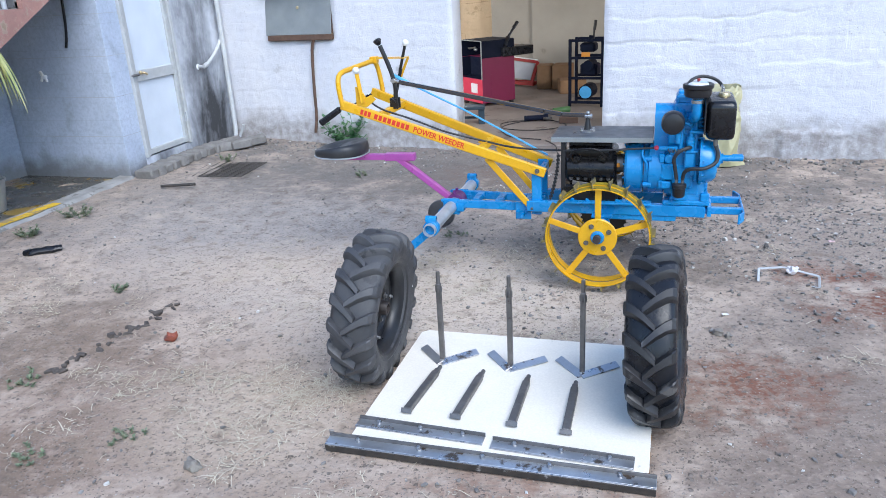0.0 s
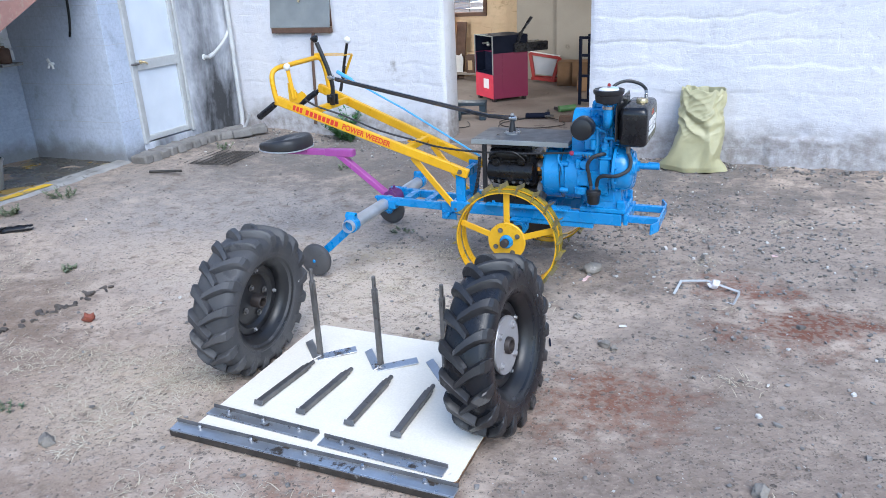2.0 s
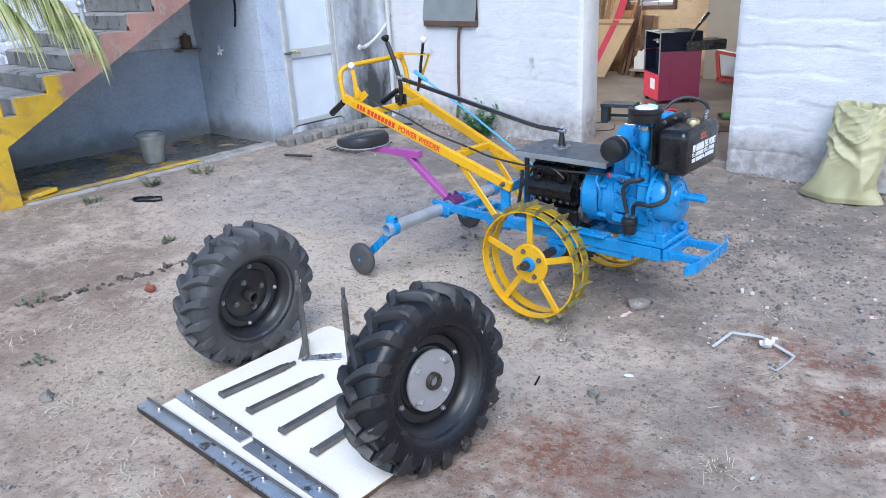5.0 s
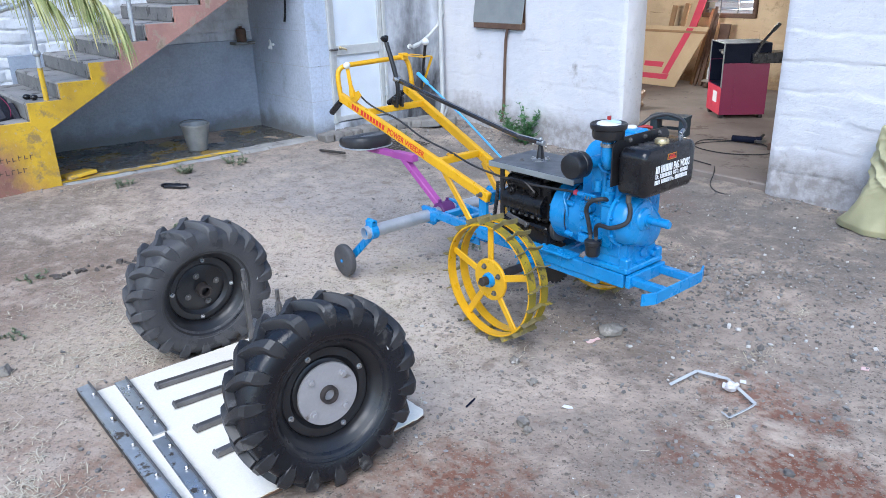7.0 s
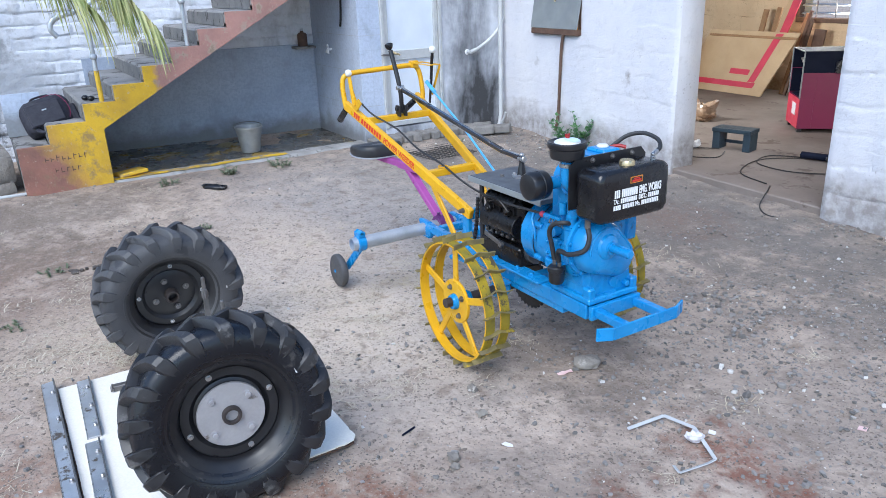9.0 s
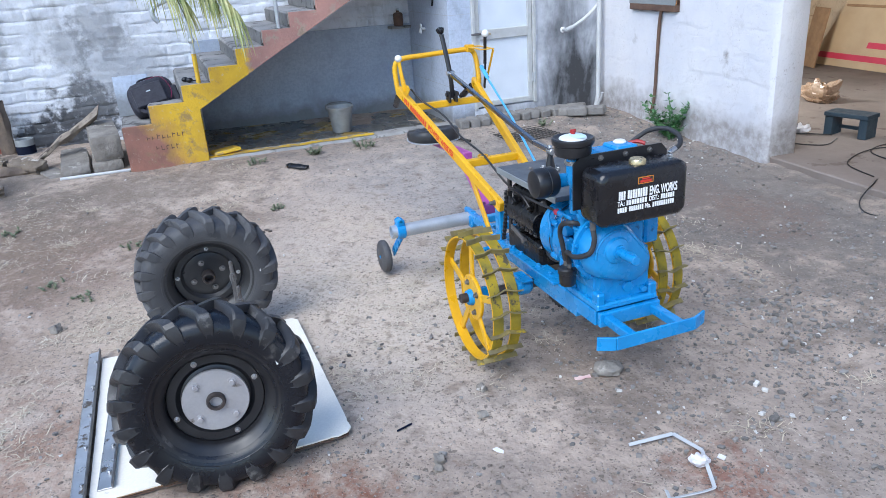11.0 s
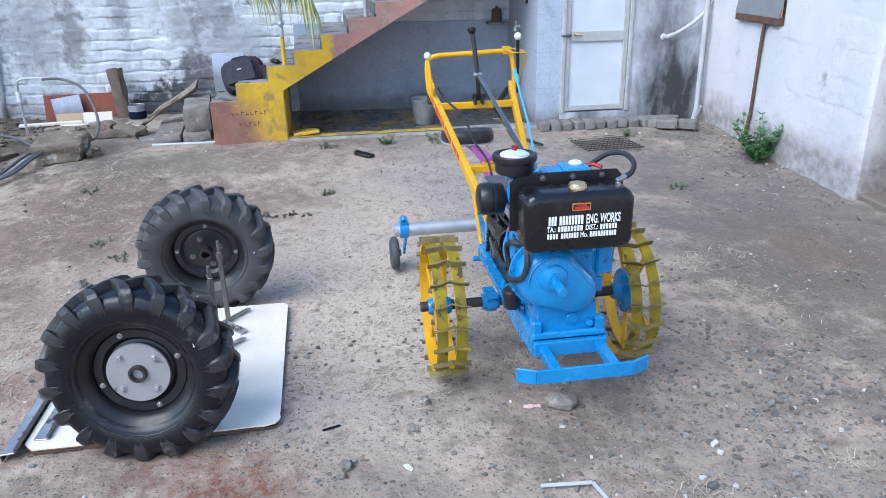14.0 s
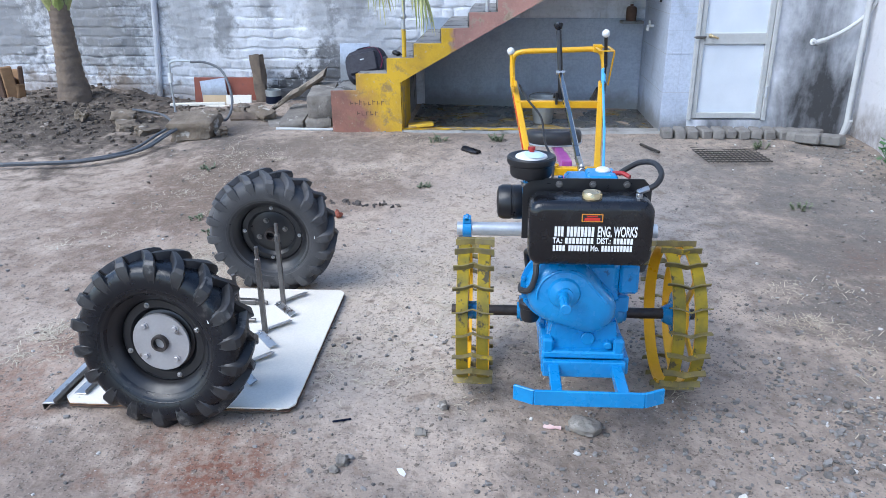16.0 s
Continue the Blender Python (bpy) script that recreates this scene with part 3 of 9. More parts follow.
def earth():
    """Trodden yard earth: grey-brown and gritty, with red murram crumbs, pale chaff-dusted ground, dark damp spots, and
    shade painted in under the weeder.
    """
    n = Nodes("yard_earth")
    big, mid, lump, fine, grit = n.noise(0.5, 6, 0.6), n.noise(2.4, 7, 0.62, None, 0.6), n.noise(9, 5, 0.6), n.noise(30, 4, 0.55), n.noise(110, 3, 0.55)
    x, y, z = n.sep()
    col = n.mix(n.ramp(big, 0.38, 0.62), (0.507, 0.410, 0.332), (0.401, 0.318, 0.255))
    col = n.mix(n.ramp(mid, 0.50, 0.62, 0, 0.75), col, (0.574, 0.471, 0.384))
    col = n.mix(n.ramp(mid, 0.36, 0.47, 0.75, 0), col, (0.282, 0.217, 0.171))

    def spot(cx, cy, rx, ry, color, amount, into, ragged=0.9, crumbs=False):
        dx = n.math("DIVIDE", n.math("SUBTRACT", x, cx), rx)
        dy = n.math("DIVIDE", n.math("SUBTRACT", y, cy), ry)
        d = n.math("SQRT", n.math("ADD", n.math("MULTIPLY", dx, dx), n.math("MULTIPLY", dy, dy)))
        d = n.math("ADD", d, n.math("MULTIPLY", n.math("SUBTRACT", mid, 0.5), 2.4 * ragged))
        d = n.math("ADD", d, n.math("MULTIPLY", n.math("SUBTRACT", lump, 0.5), 1.8 * ragged))
        k = n.ramp(d, 0.3, 1.05, amount, 0)
        if crumbs:
            k = n.math("MULTIPLY", k, n.ramp(fine, 0.40, 0.54, 0.25, 1))
        return n.mix(k, into, color)

    col = spot(-2.6, 4.3, 2.4, 1.6, (0.406, 0.385, 0.368), 0.75, col, 0.6)
    col = spot(-1.0, 3.2, 1.5, 0.9, (0.609, 0.550, 0.482), 0.8, col, 0.6)
    col = spot(0.9, 4.7, 2.1, 1.7, (0.290, 0.255, 0.230), 0.55, col, 0.7)
    col = spot(0.75, 1.95, 1.0, 0.8, (0.275, 0.212, 0.172), 0.7, col, 0.9)
    col = spot(-2.7, 1.45, 1.7, 1.05, (0.275, 0.195, 0.150), 0.85, col, 0.8)
    col = spot(-2.9, 2.35, 0.55, 0.75, (0.257, 0.191, 0.145), 0.75, col)
    col = spot(-3.1, 1.3, 1.4, 0.55, (0.243, 0.180, 0.136), 0.85, col)
    col = spot(-4.9, -0.7, 2.0, 1.7, (0.113, 0.092, 0.075), 1.0, col)
    col = spot(-1.1, 3.1, 1.0, 0.55, (0.682, 0.567, 0.449), 0.7, col)
    col = spot(-2.4, 3.4, 0.9, 0.5, (0.642, 0.531, 0.425), 0.65, col)
    col = spot(-1.6, 1.95, 0.6, 0.5, (0.642, 0.531, 0.412), 0.6, col)
    col = spot(1.1, 2.5, 1.7, 1.5, (0.270, 0.218, 0.182), 0.62, col, 0.8)
    # the weeder's shade, painted into the earth beneath it
    col = spot(-0.2, 3.9, 0.8, 0.45, (0.185, 0.150, 0.125), 0.55, col, 0.9)
    col = spot(-1.2, 5.65, 3.2, 1.05, (0.175, 0.156, 0.140), 0.85, col, 0.6)
    col = spot(-3.6, 5.2, 1.6, 1.4, (0.240, 0.222, 0.206), 0.5, col, 0.6)
    col = spot(-3.9, 2.0, 0.9, 1.2, (0.215, 0.180, 0.150), 0.7, col, 0.7)
    col = n.mix(n.ramp(lump, 0.54, 0.66, 0, 0.22), col, (0.560, 0.470, 0.390))
    col = n.mix(n.ramp(lump, 0.34, 0.46, 0.55, 0), col, (0.235, 0.182, 0.142))
    col = n.mix(n.ramp(fine, 0.58, 0.68, 0, 0.20), col, (0.650, 0.540, 0.440))
    col = n.mix(n.ramp(fine, 0.32, 0.44, 0.45, 0), col, (0.160, 0.124, 0.096))
    col = spot(-5.3, -1.1, 2.1, 1.75, (0.095, 0.078, 0.064), 0.85, col, 0.5)
    col = spot(-4.8, 0.9, 1.1, 0.9, (0.175, 0.155, 0.138), 0.7, col, 0.5)
    col = spot(-2.2, 6.25, 4.0, 1.2, (0.178, 0.170, 0.164), 0.65, col, 0.5)
    col = spot(0.33, 2.58, 0.30, 0.36, (0.235, 0.105, 0.068), 0.9, col, 1.1, True)
    col = spot(1.10, 3.50, 0.42, 0.32, (0.206, 0.085, 0.056), 0.95, col, 1.1, True)
    col = spot(0.75, 3.85, 0.30, 0.20, (0.232, 0.101, 0.069), 0.8, col, 1.1, True)
    col = spot(-0.25, 1.60, 0.8, 0.3, (0.326, 0.186, 0.128), 0.6, col, 1.0, True)
    col = spot(-1.3, 5.75, 0.7, 0.35, (0.226, 0.141, 0.106), 0.5, col, 0.9, True)
    # grit: four sizes of small chips, bedded in the surface, thick here and thin there
    wob = n.node("ShaderNodeTexNoise", Scale=60.0, Detail=2.0)
    n.link(n.co, wob.inputs["Vector"])
    warp = n.t.nodes.new("ShaderNodeVectorMath")
    warp.operation = "MULTIPLY_ADD"
    n.link(wob.outputs["Color"], warp.inputs[0])
    warp.inputs[1].default_value = (0.016, 0.016, 0.0)
    n.link(n.co, warp.inputs[2])
    high = None
    for scale, share, size, dark, pale, seed in ((38.0, 0.07, 0.36, (0.142, 0.120, 0.104), (0.365, 0.325, 0.289), 0), (24.0, 0.05, 0.09, (0.52, 0.49, 0.45), (0.80, 0.77, 0.72), 3), (85.0, 0.15, 0.42, (0.116, 0.098, 0.084), (0.467, 0.415, 0.363), 1), (150.0, 0.14, 0.45, (0.101, 0.085, 0.071), (0.600, 0.540, 0.470), 2)):
        vor = n.node("ShaderNodeTexVoronoi", Scale=scale)
        vor.voronoi_dimensions = "2D"
        n.link(warp.outputs[0], vor.inputs["Vector"])
        cell = n.sep(vor.outputs["Color"])
        thick = n.ramp(n.noise(1.9 + seed, 4, 0.6), 0.38, 0.62, 0.25 * share, 1.5 * share)
        here = n.math("LESS_THAN", cell[0], thick)
        body = n.math("MULTIPLY", here, n.ramp(vor.outputs["Distance"], size * 0.75, size, 1, 0))
        tone = n.mix(n.ramp(cell[1], 0.25, 1.25), dark, pale)
        col = n.mix(n.math("MULTIPLY", body, 0.7), col, tone)
        rise = n.math("MULTIPLY", body, 20.0 / scale)
        high = rise if high is None else n.math("ADD", high, rise)
    col = n.mix(n.ramp(grit, 0.62, 0.70, 0, 0.14), col, (0.749, 0.633, 0.527))
    col = n.mix(n.ramp(grit, 0.32, 0.40, 0.16, 0), col, (0.125, 0.097, 0.076))
    h = n.math("ADD", n.math("MULTIPLY", lump, 1.0), n.math("ADD", n.math("MULTIPLY", fine, 0.42), n.math("MULTIPLY", grit, 0.10)))
    h = n.math("ADD", h, high)
    tint = n.t.nodes.new("ShaderNodeMix")
    tint.data_type, tint.blend_type = "RGBA", "MULTIPLY"
    tint.inputs[0].default_value, tint.inputs[7].default_value = 1.0, (0.830, 0.812, 0.800, 1)
    n.link(col, tint.inputs[6])
    return n.done(tint.outputs[2], 0.96, 0.0, n.bump(h, 0.7, 0.020), Specular_IOR_Level=0.25)


EARTH = earth()
GLASSMAT = Nodes("window_glass").done((0.5, 0.52, 0.52), 0.35, 0.0)


# ---- ground ----
def ground_height(x, y):
    p = Vector((x, y, 0.0))
    h = 0.010 * noise.noise(p * 1.3) + 0.007 * noise.noise(p * 4.1 + Vector((7, 3, 1))) + 0.004 * noise.noise(p * 11.0) + 0.0022 * noise.noise(p * 27.0)
    near = max(0.0, 1 - max(abs(x + 0.4) / 1.2, abs(y - 3.0) / 1.6) ** 4)
    h *= 1 - 0.6 * near
    mound = math.exp(-(((x + 6.0) / 1.3) ** 2 + ((y + 1.55) / 1.35) ** 2))
    h += mound * (0.22 + 0.07 * noise.noise(p * 3.3) + 0.04 * noise.noise(p * 9.0))
    k = min(max((-x - 2.8) / 1.6, 0.0), 1.0) * min(max((y + 0.2) / 1.2, 0.0), 1.0)
    h += 0.09 * k * k * (3 - 2 * k)
    h += 0.05 * (1 - k) / (1 + math.exp(-(y - 6.05) * 6)) * (0.7 + 0.6 * noise.noise(p * 5.0))
    return h - 0.004


def ground():
    xs = [-120, -60, -30, -16, -10] + list(np.arange(-7.6, 3.4, 0.03)) + [4, 5, 7, 12, 25, 60, 120]
    ys = [-120, -60, -30, -14, -8, -5] + list(np.arange(-3.6, 6.9, 0.03)) + [8, 10, 16, 30, 60, 120]
    me = Mesh()
    vs = [(x, y, ground_height(x, y) if abs(x) < 9 and abs(y) < 9 else -0.004) for y in ys for x in xs]
    k = len(xs)
    me.add(vs, [(j * k + i, j * k + i + 1, (j + 1) * k + i + 1, (j + 1) * k + i) for j in range(len(ys) - 1) for i in range(k - 1)])
    return solid("ground", me, EARTH, "trodden grey-brown earth yard with reddish patches", "ground", kind="structure", sharp=180)


ground()

# ---- the shed, in a frame of its own along its front wall ----
SHED = pose(0, 6.47, 0, 0, 0, -3.36)
TOP = 3.1


def shed_wall(name, label, spans, mat=WHITE, m=SHED):
    me = Mesh()
    for u0, u1, v0, v1, z0, z1 in spans:
        me.box(((u0 + u1) / 2, (v0 + v1) / 2, (z0 + z1) / 2), (u1 - u0, v1 - v0, z1 - z0), 0.003)
    return solid(name, me, mat, label, "wall", m, kind="structure")


def masonry(name, label, spans, mat, m, face, row_height, length, proud, joint, front=0.0, holes=(), worn_at=0.55, ledge=None):
    """A wall whose seen face is coursed rough blocks under wash: uneven courses, worn joints, blocks a little proud or sunk, edges rounded off."""
    me, vs, cache = Mesh(), [], {}
    for u0, u1, v0, v1, z0, z1 in spans:
        me.box(((u0 + u1) / 2, (v0 + v1) / 2, (z0 + z1) / 2), (u1 - u0, v1 - v0, z1 - z0), 0.003)
    rnd = random.Random(5)
    pick = lambda key: cache.setdefault(key, rnd.random())
    us = np.unique(np.round(np.concatenate([np.arange(face[0], face[1], 0.027), [face[1]], [e for h in holes for e in h[:2]]]), 4))
    zs = np.unique(np.round(np.concatenate([np.arange(face[2], face[3], 0.013), [face[3]], [e for h in holes for e in h[2:]]]), 4))
    for z in zs:
        for u in us:
            a, b = noise.noise(Vector((u * 1.3, z * 1.1, 0))), noise.noise(Vector((u * 5.0, z * 6.0, 4)))
            zw = (z + 0.20 * row_height * a + 0.16 * row_height * b) / row_height
            row = math.floor(zw)
            uw = (u + 0.03 * b) / length + 0.5 * (row % 2) + 0.35 * pick(("r", row))
            cell = math.floor(uw)
            split = 0.5 + 0.3 * (pick(("s", row, cell)) - 0.5)
            fu = (uw - cell) / split if uw - cell < split else (uw - cell - split) / (1 - split)
            fz = zw - row
            edge = min(min(fz, 1 - fz) * row_height, min(fu, 1 - fu) * length / 2)
            worn = min(max(worn_at + 1.5 * noise.noise(Vector((u * 1.1 + 9, z * 1.4, 2))), 0.0), 1.0)
            d = proud * (pick((row, cell, uw - cell < split)) - 0.5) - joint * worn * max(0.0, 1 - edge / 0.014) + 0.6 * proud * noise.noise(Vector((u * 9, z * 11, 7)))
            if ledge:
                d += 0.020 * min(max(min(u - ledge[0], ledge[1] - u, ledge[2] - z) / 0.03 + 0.8 * b, 0.0), 1.0)
            away = min([u - face[0], face[1] - u] + [max(h[0] - u, u - h[1], h[2] - z, z - h[3]) for h in holes])
            round_off = math.sqrt(min(max(away, 0.0) / 0.04, 1.0))
            vs.append((u, front - 0.001 - max(0.016 + d, 0.0) * round_off, z))
    k = len(us)
    inside = lambda u, z: any(h[0] < u < h[1] and h[2] < z < h[3] for h in holes)
    me.add(vs, [(j * k + i, j * k + i + 1, (j + 1) * k + i + 1, (j + 1) * k + i) for j in range(len(zs) - 1) for i in range(k - 1) if not inside((us[i] + us[i + 1]) / 2, (zs[j] + zs[j + 1]) / 2)])
    return solid(name, me, mat, label, "wall", m, kind="structure", sharp=50)


T = 0.24
masonry("wall_front_west", "whitewashed rough block wall with a shuttered window", [
    (-4.85, -3.95, 0, T, -0.3, TOP), (-3.95, -3.23, 0, T, -0.3, 1.09), (-3.95, -3.23, 0, T, 1.56, TOP), (-3.23, -1.99, 0, T, -0.3, TOP)], WHITE, SHED, (-4.85, -1.99, -0.2, TOP), 0.20, 0.80, 0.004, 0.004, holes=[(-3.95, -3.23, 1.09, 1.56)], worn_at=0.1)
masonry("wall_front_east", "whitewashed rough block wall beside the shed opening", [
    (-0.605, 1.62, 0, T, -0.3, TOP), (1.62, 2.5, 0, T, -0.3, 1.09), (1.62, 2.5, 0, T, 2.0, TOP), (2.5, 8.0, 0, T, -0.3, TOP)], WHITE, SHED, (-0.605, 4.8, -0.2, TOP), 0.20, 0.80, 0.007, 0.009, holes=[(1.62, 2.5, 1.09, 2.0)], worn_at=0.25, ledge=(0.86, 1.36, 0.26))
shed_wall("wall_front_lintel", "whitewashed wall over the shed opening", [(-1.99, -0.605, 0, T, 2.35, TOP)])
masonry("wall_shed_back", "bare cream block wall inside the shed", [
    (-7.5, -4.14, 4.2, 4.45, -0.2, TOP), (-4.14, -3.34, 4.2, 4.45, -0.2, 0.97), (-4.14, -3.34, 4.2, 4.45, 1.66, TOP), (-3.34, 8.0, 4.2, 4.45, -0.2, TOP)], CREAM, SHED, (-7.3, 0.5, -0.1, TOP), 0.21, 0.84, 0.014, 0.012, front=4.2, holes=[(-4.14, -3.34, 0.97, 1.66)], worn_at=0.8)
shed_wall("wall_shed_west", "bare cream block wall inside the shed", [(-7.5, -7.3, T, 4.2, -0.2, TOP)], CREAM)
shed_wall("wall_shed_east", "bare cream block wall inside the shed", [(7.8, 8.0, T, 4.2, -0.2, TOP)], CREAM)
solid("floor", Mesh().box((0.25, 2.21, 0.0), (15.5, 4.38, 0.16), 0.01), FLOOR, "stained brown cement floor of the shed", "floor", SHED, kind="structure")
solid("ceiling", Mesh().box((0.25, 2.1, TOP + 0.08), (15.5, 4.9, 0.16), 0.01), PLASTER, "plain cement slab over the shed", "ceiling", SHED, kind="structure")

# ---- the house side with the door, the wash place and the stairs ----
DX = -4.55
shed_wall("wall_door_side", "whitewashed wall with black damp stains beside the door", [
    (DX - 0.2, DX, 5.92, 6.85, -0.3, TOP), (DX - 0.2, DX, 5.26, 5.92, 2.1, TOP), (DX - 0.2, DX, 5.26, 5.92, -0.3, 0.215)], STAINED, Matrix())
shed_wall("wall_door_column", "pale grey tiled end wall beside the door", [(DX - 1.7, DX, 5.02, 5.26, -0.3, TOP)], TILE, Matrix())
WALLDIR = pose(-5.735, 5.0, 0, 0, 0, 90 - math.degrees(math.atan(0.13)))

masonry("wall_boundary", "flaking whitewashed boundary wall with black mould", [(-14, 0.6, 0, 0.3, -0.4, 3.4)], BOUNDARY, WALLDIR, (-9.5, 0.6, -0.2, 3.4), 0.112, 0.31, 0.014, 0.024)
shed_wall("wall_washplace_back", "pale grey tiled lower wall of the wash place, darkened for shade", [(-2.3, 0.02, -0.035, 0.0, 0.0, 1.02)], SHADEDTILE, WALLDIR)


def stairs():
    root = thing("staircase", "cement outdoor staircase with worn yellow and red sides", "staircase", pose(DX, 2.5, 0), kind="structure")
    off = Matrix.Translation((-DX, -2.5, 0))
    R, G, Y0, Z0 = 0.132, 0.252, 2.515, 0.77
    x1 = DX - 0.045
    low = lambda y: 0.55 + 0.55 * (y - 2.63)
    tread = lambda k: (Y0 + G * k, Z0 + R * k) if k >= 0 else ((2.22, 0.63) if k == -1 else (1.975, 0.475))
    for k in range(-2, 13):
        (y, z), y2 = tread(k), tread(k + 1)[0]
        bottom = low(y2) + 0.004 if k >= 0 else -0.1
        me = Mesh().box((x1 - 0.70, (y + y2) / 2, (z + bottom) / 2), (1.40, y2 - y + (0.02 if k >= 0 else 0.004), z - bottom), 0.014)
        part("step", me, CONCRETE, root, m=off)
        part("riser", Mesh().box((x1 - 0.70, y - (0.013 if k >= 0 else 0.005), z - 0.072), (1.38, 0.006, 0.112), 0.002), RISER, root, "dark grey riser", m=off)
    part("pier_core", Mesh().box((x1 - 0.70, 2.569, 0.30), (1.40, 0.108, 0.86), 0.006), CONCRETE, root, m=off)
    top = []
    for k in range(-2, 13):
        (y, z), y2 = tread(k), tread(k + 1)[0]
        top += [(y, z - 0.004), (y2, z - 0.004)]

    def clip(y0, y1):
        return [(min(max(y, y0), y1), z) for y, z in top if y0 - 1e-6 <= y <= y1 + 1e-6]

    face = Matrix(((0, 0, 1, x1 - 0.002), (1, 0, 0, 0), (0, 1, 0, 0), (0, 0, 0, 1)))
    red = [(1.975, -0.1), (2.505, -0.1), (2.51, 0.30), (2.36, 0.50), (2.26, 0.60), (2.22, 0.626), (2.22, 0.471), (1.975, 0.471)]
    part("side_panel", Mesh().prism(red, 0.046, face), BASEPAINT, root, "faded red painted base with scratched figures", m=off)
    yel = [(2.505, -0.1), (2.64, -0.1), (2.635, 0.55), (3.12, low(3.12)), (3.14, 1.027)] + [(3.02, 1.027), (3.02, 0.895), (2.767, 0.895), (2.767, 0.766), (2.515, 0.766), (2.515, 0.626), (2.22, 0.626), (2.26, 0.60), (2.36, 0.50), (2.51, 0.30)]
    part("side_panel", Mesh().prism(yel, 0.048, face), BASEPAINT, root, "worn yellow painted side", m=off)
    up = [(3.12, low(3.12)), (5.6, low(5.6))] + [(y, z) for y, z in top if y > 3.2 and y < 5.6][::-1] + [(3.14, 1.027)]
    part("side_panel", Mesh().prism(up, 0.044, face), BASEPAINT, root, "faded red painted side", m=off)
    part("pier_face", Mesh().box((x1 - 0.30, 2.634, 0.26), (0.60, 0.022, 0.60), 0.006), YELLOWWALL, root, "worn yellow painted pier", m=off)
    # scratched figures on the red base, too worn to read
    me = Mesh()
    rnd = random.Random(4)
    for row, z in ((0, 0.36), (1, 0.26)):
        for k in range(8 if row == 0 else 5):
            y = 2.16 + 0.042 * k + 0.06 * row
            me.box((x1 + 0.0445, y, z + rnd.uniform(-0.006, 0.006)), (0.003, 0.006, rnd.uniform(0.03, 0.05)), 0)
            me.box((x1 + 0.0445, y + 0.012, z + rnd.uniform(-0.02, 0.02)), (0.003, 0.022, 0.006), 0)
    part("scratched_bars", me, BROWN, root, "worn scratched marks", m=off)
    L, ang = 3.3, math.atan(0.55)
    me = Mesh().box((0, 0, 0), (1.38, L, 0.06), 0.006, pose(x1 - 0.70, 2.65 + L / 2 * math.cos(ang), 0.575 + L / 2 * math.sin(ang) + 0.025, math.degrees(ang)))
    part("soffit", me, PLASTER, root, "grey plaster underside", m=off)
    xr = -4.625
    me = Mesh().tube([(xr, 2.44, 1.30), (xr, 2.40, 1.36), (xr, 2.43, 1.43), (xr, 2.53, 1.47), (xr, 2.67, 1.52), (xr, 3.4, 1.92), (xr, 5.5, 3.05)], 0.020, 10)
    part("handrail", me, GALV, root, "grey-blue pipe handrail", m=off)
    for y in (2.67, 3.43, 4.19):
        z = tread(int((y - Y0) / G))[1]
        part("rail_post", Mesh().cyl((xr, y, z - 0.02), (xr, y, 1.52 + 0.54 * (y - 2.67)), 0.018).ball((xr, y, z + 0.36), 0.030, 10), GALV, root, "grey-blue rail post", m=off)
    part("post_foot", Mesh().cyl((xr, 2.67, 0.76), (xr, 2.67, 1.02), 0.0195), YELLOWWALL, root, "yellow painted foot of the post", m=off)


stairs()
solid("washplace_floor", Mesh().box((-5.33, 3.85, 0.03), (1.62, 2.36, 0.12), 0.01), WETFLOOR, "wet dark cement floor with yellow paint streaks", "floor", kind="structure")


# ---- the power weeder ----
SEATMAT = surface("grey_black_seat_moulding", (0.022, 0.022, 0.025), (0.036, 0.036, 0.038), 6, 0.36, bump=0.15, grain=220, spots=(0.07, 0.066, 0.062), spot_at=0.66, spot_scale=9)
WB = Vector((-0.30, 3.84, 0))
OFF = Matrix.Translation(-WB)


def lettering(name, text, size, mat, parent, m, label="", squeeze=1.0):
    """Raised letters from the built-in font, centred, facing the local z of m."""
    cu = bpy.data.curves.new(name, "FONT")
    cu.body, cu.size, cu.extrude, cu.align_x, cu.align_y = text, size, 0.0006, "CENTER", "CENTER"
    cu.offset = size * 0.022
    tmp = new(name, cu)
    me = bpy.data.meshes.new_from_object(tmp)
    bpy.data.objects.remove(tmp)
    me.materials.clear()
    me.materials.append(mat)
    ob = new(name, me)
    ob.parent = parent
    ob.matrix_basis = m @ Matrix.Diagonal((squeeze, 1, 1, 1))
    return tagged(ob, label)


def bolt(parent, p, d, r=0.009, h=0.010, mat=None, name="bolt", m=None):
    """A hexagon bolt head with a washer, at p, looking along d."""
    p, d = Vector(p), Vector(d).normalized()
    q = d.to_track_quat("Z", "Y").to_matrix().to_4x4()
    me = Mesh().lathe([(r * 1.5, 0), (r * 1.5, h * 0.25)], 12, Matrix.Translation(p) @ q)
    me.lathe([(r, h * 0.25), (r, h * 0.9), (r * 0.85, h)], 6, Matrix.Translation(p) @ q)
    return part(name, me, mat or BLUE, parent, m=OFF if m is None else m)


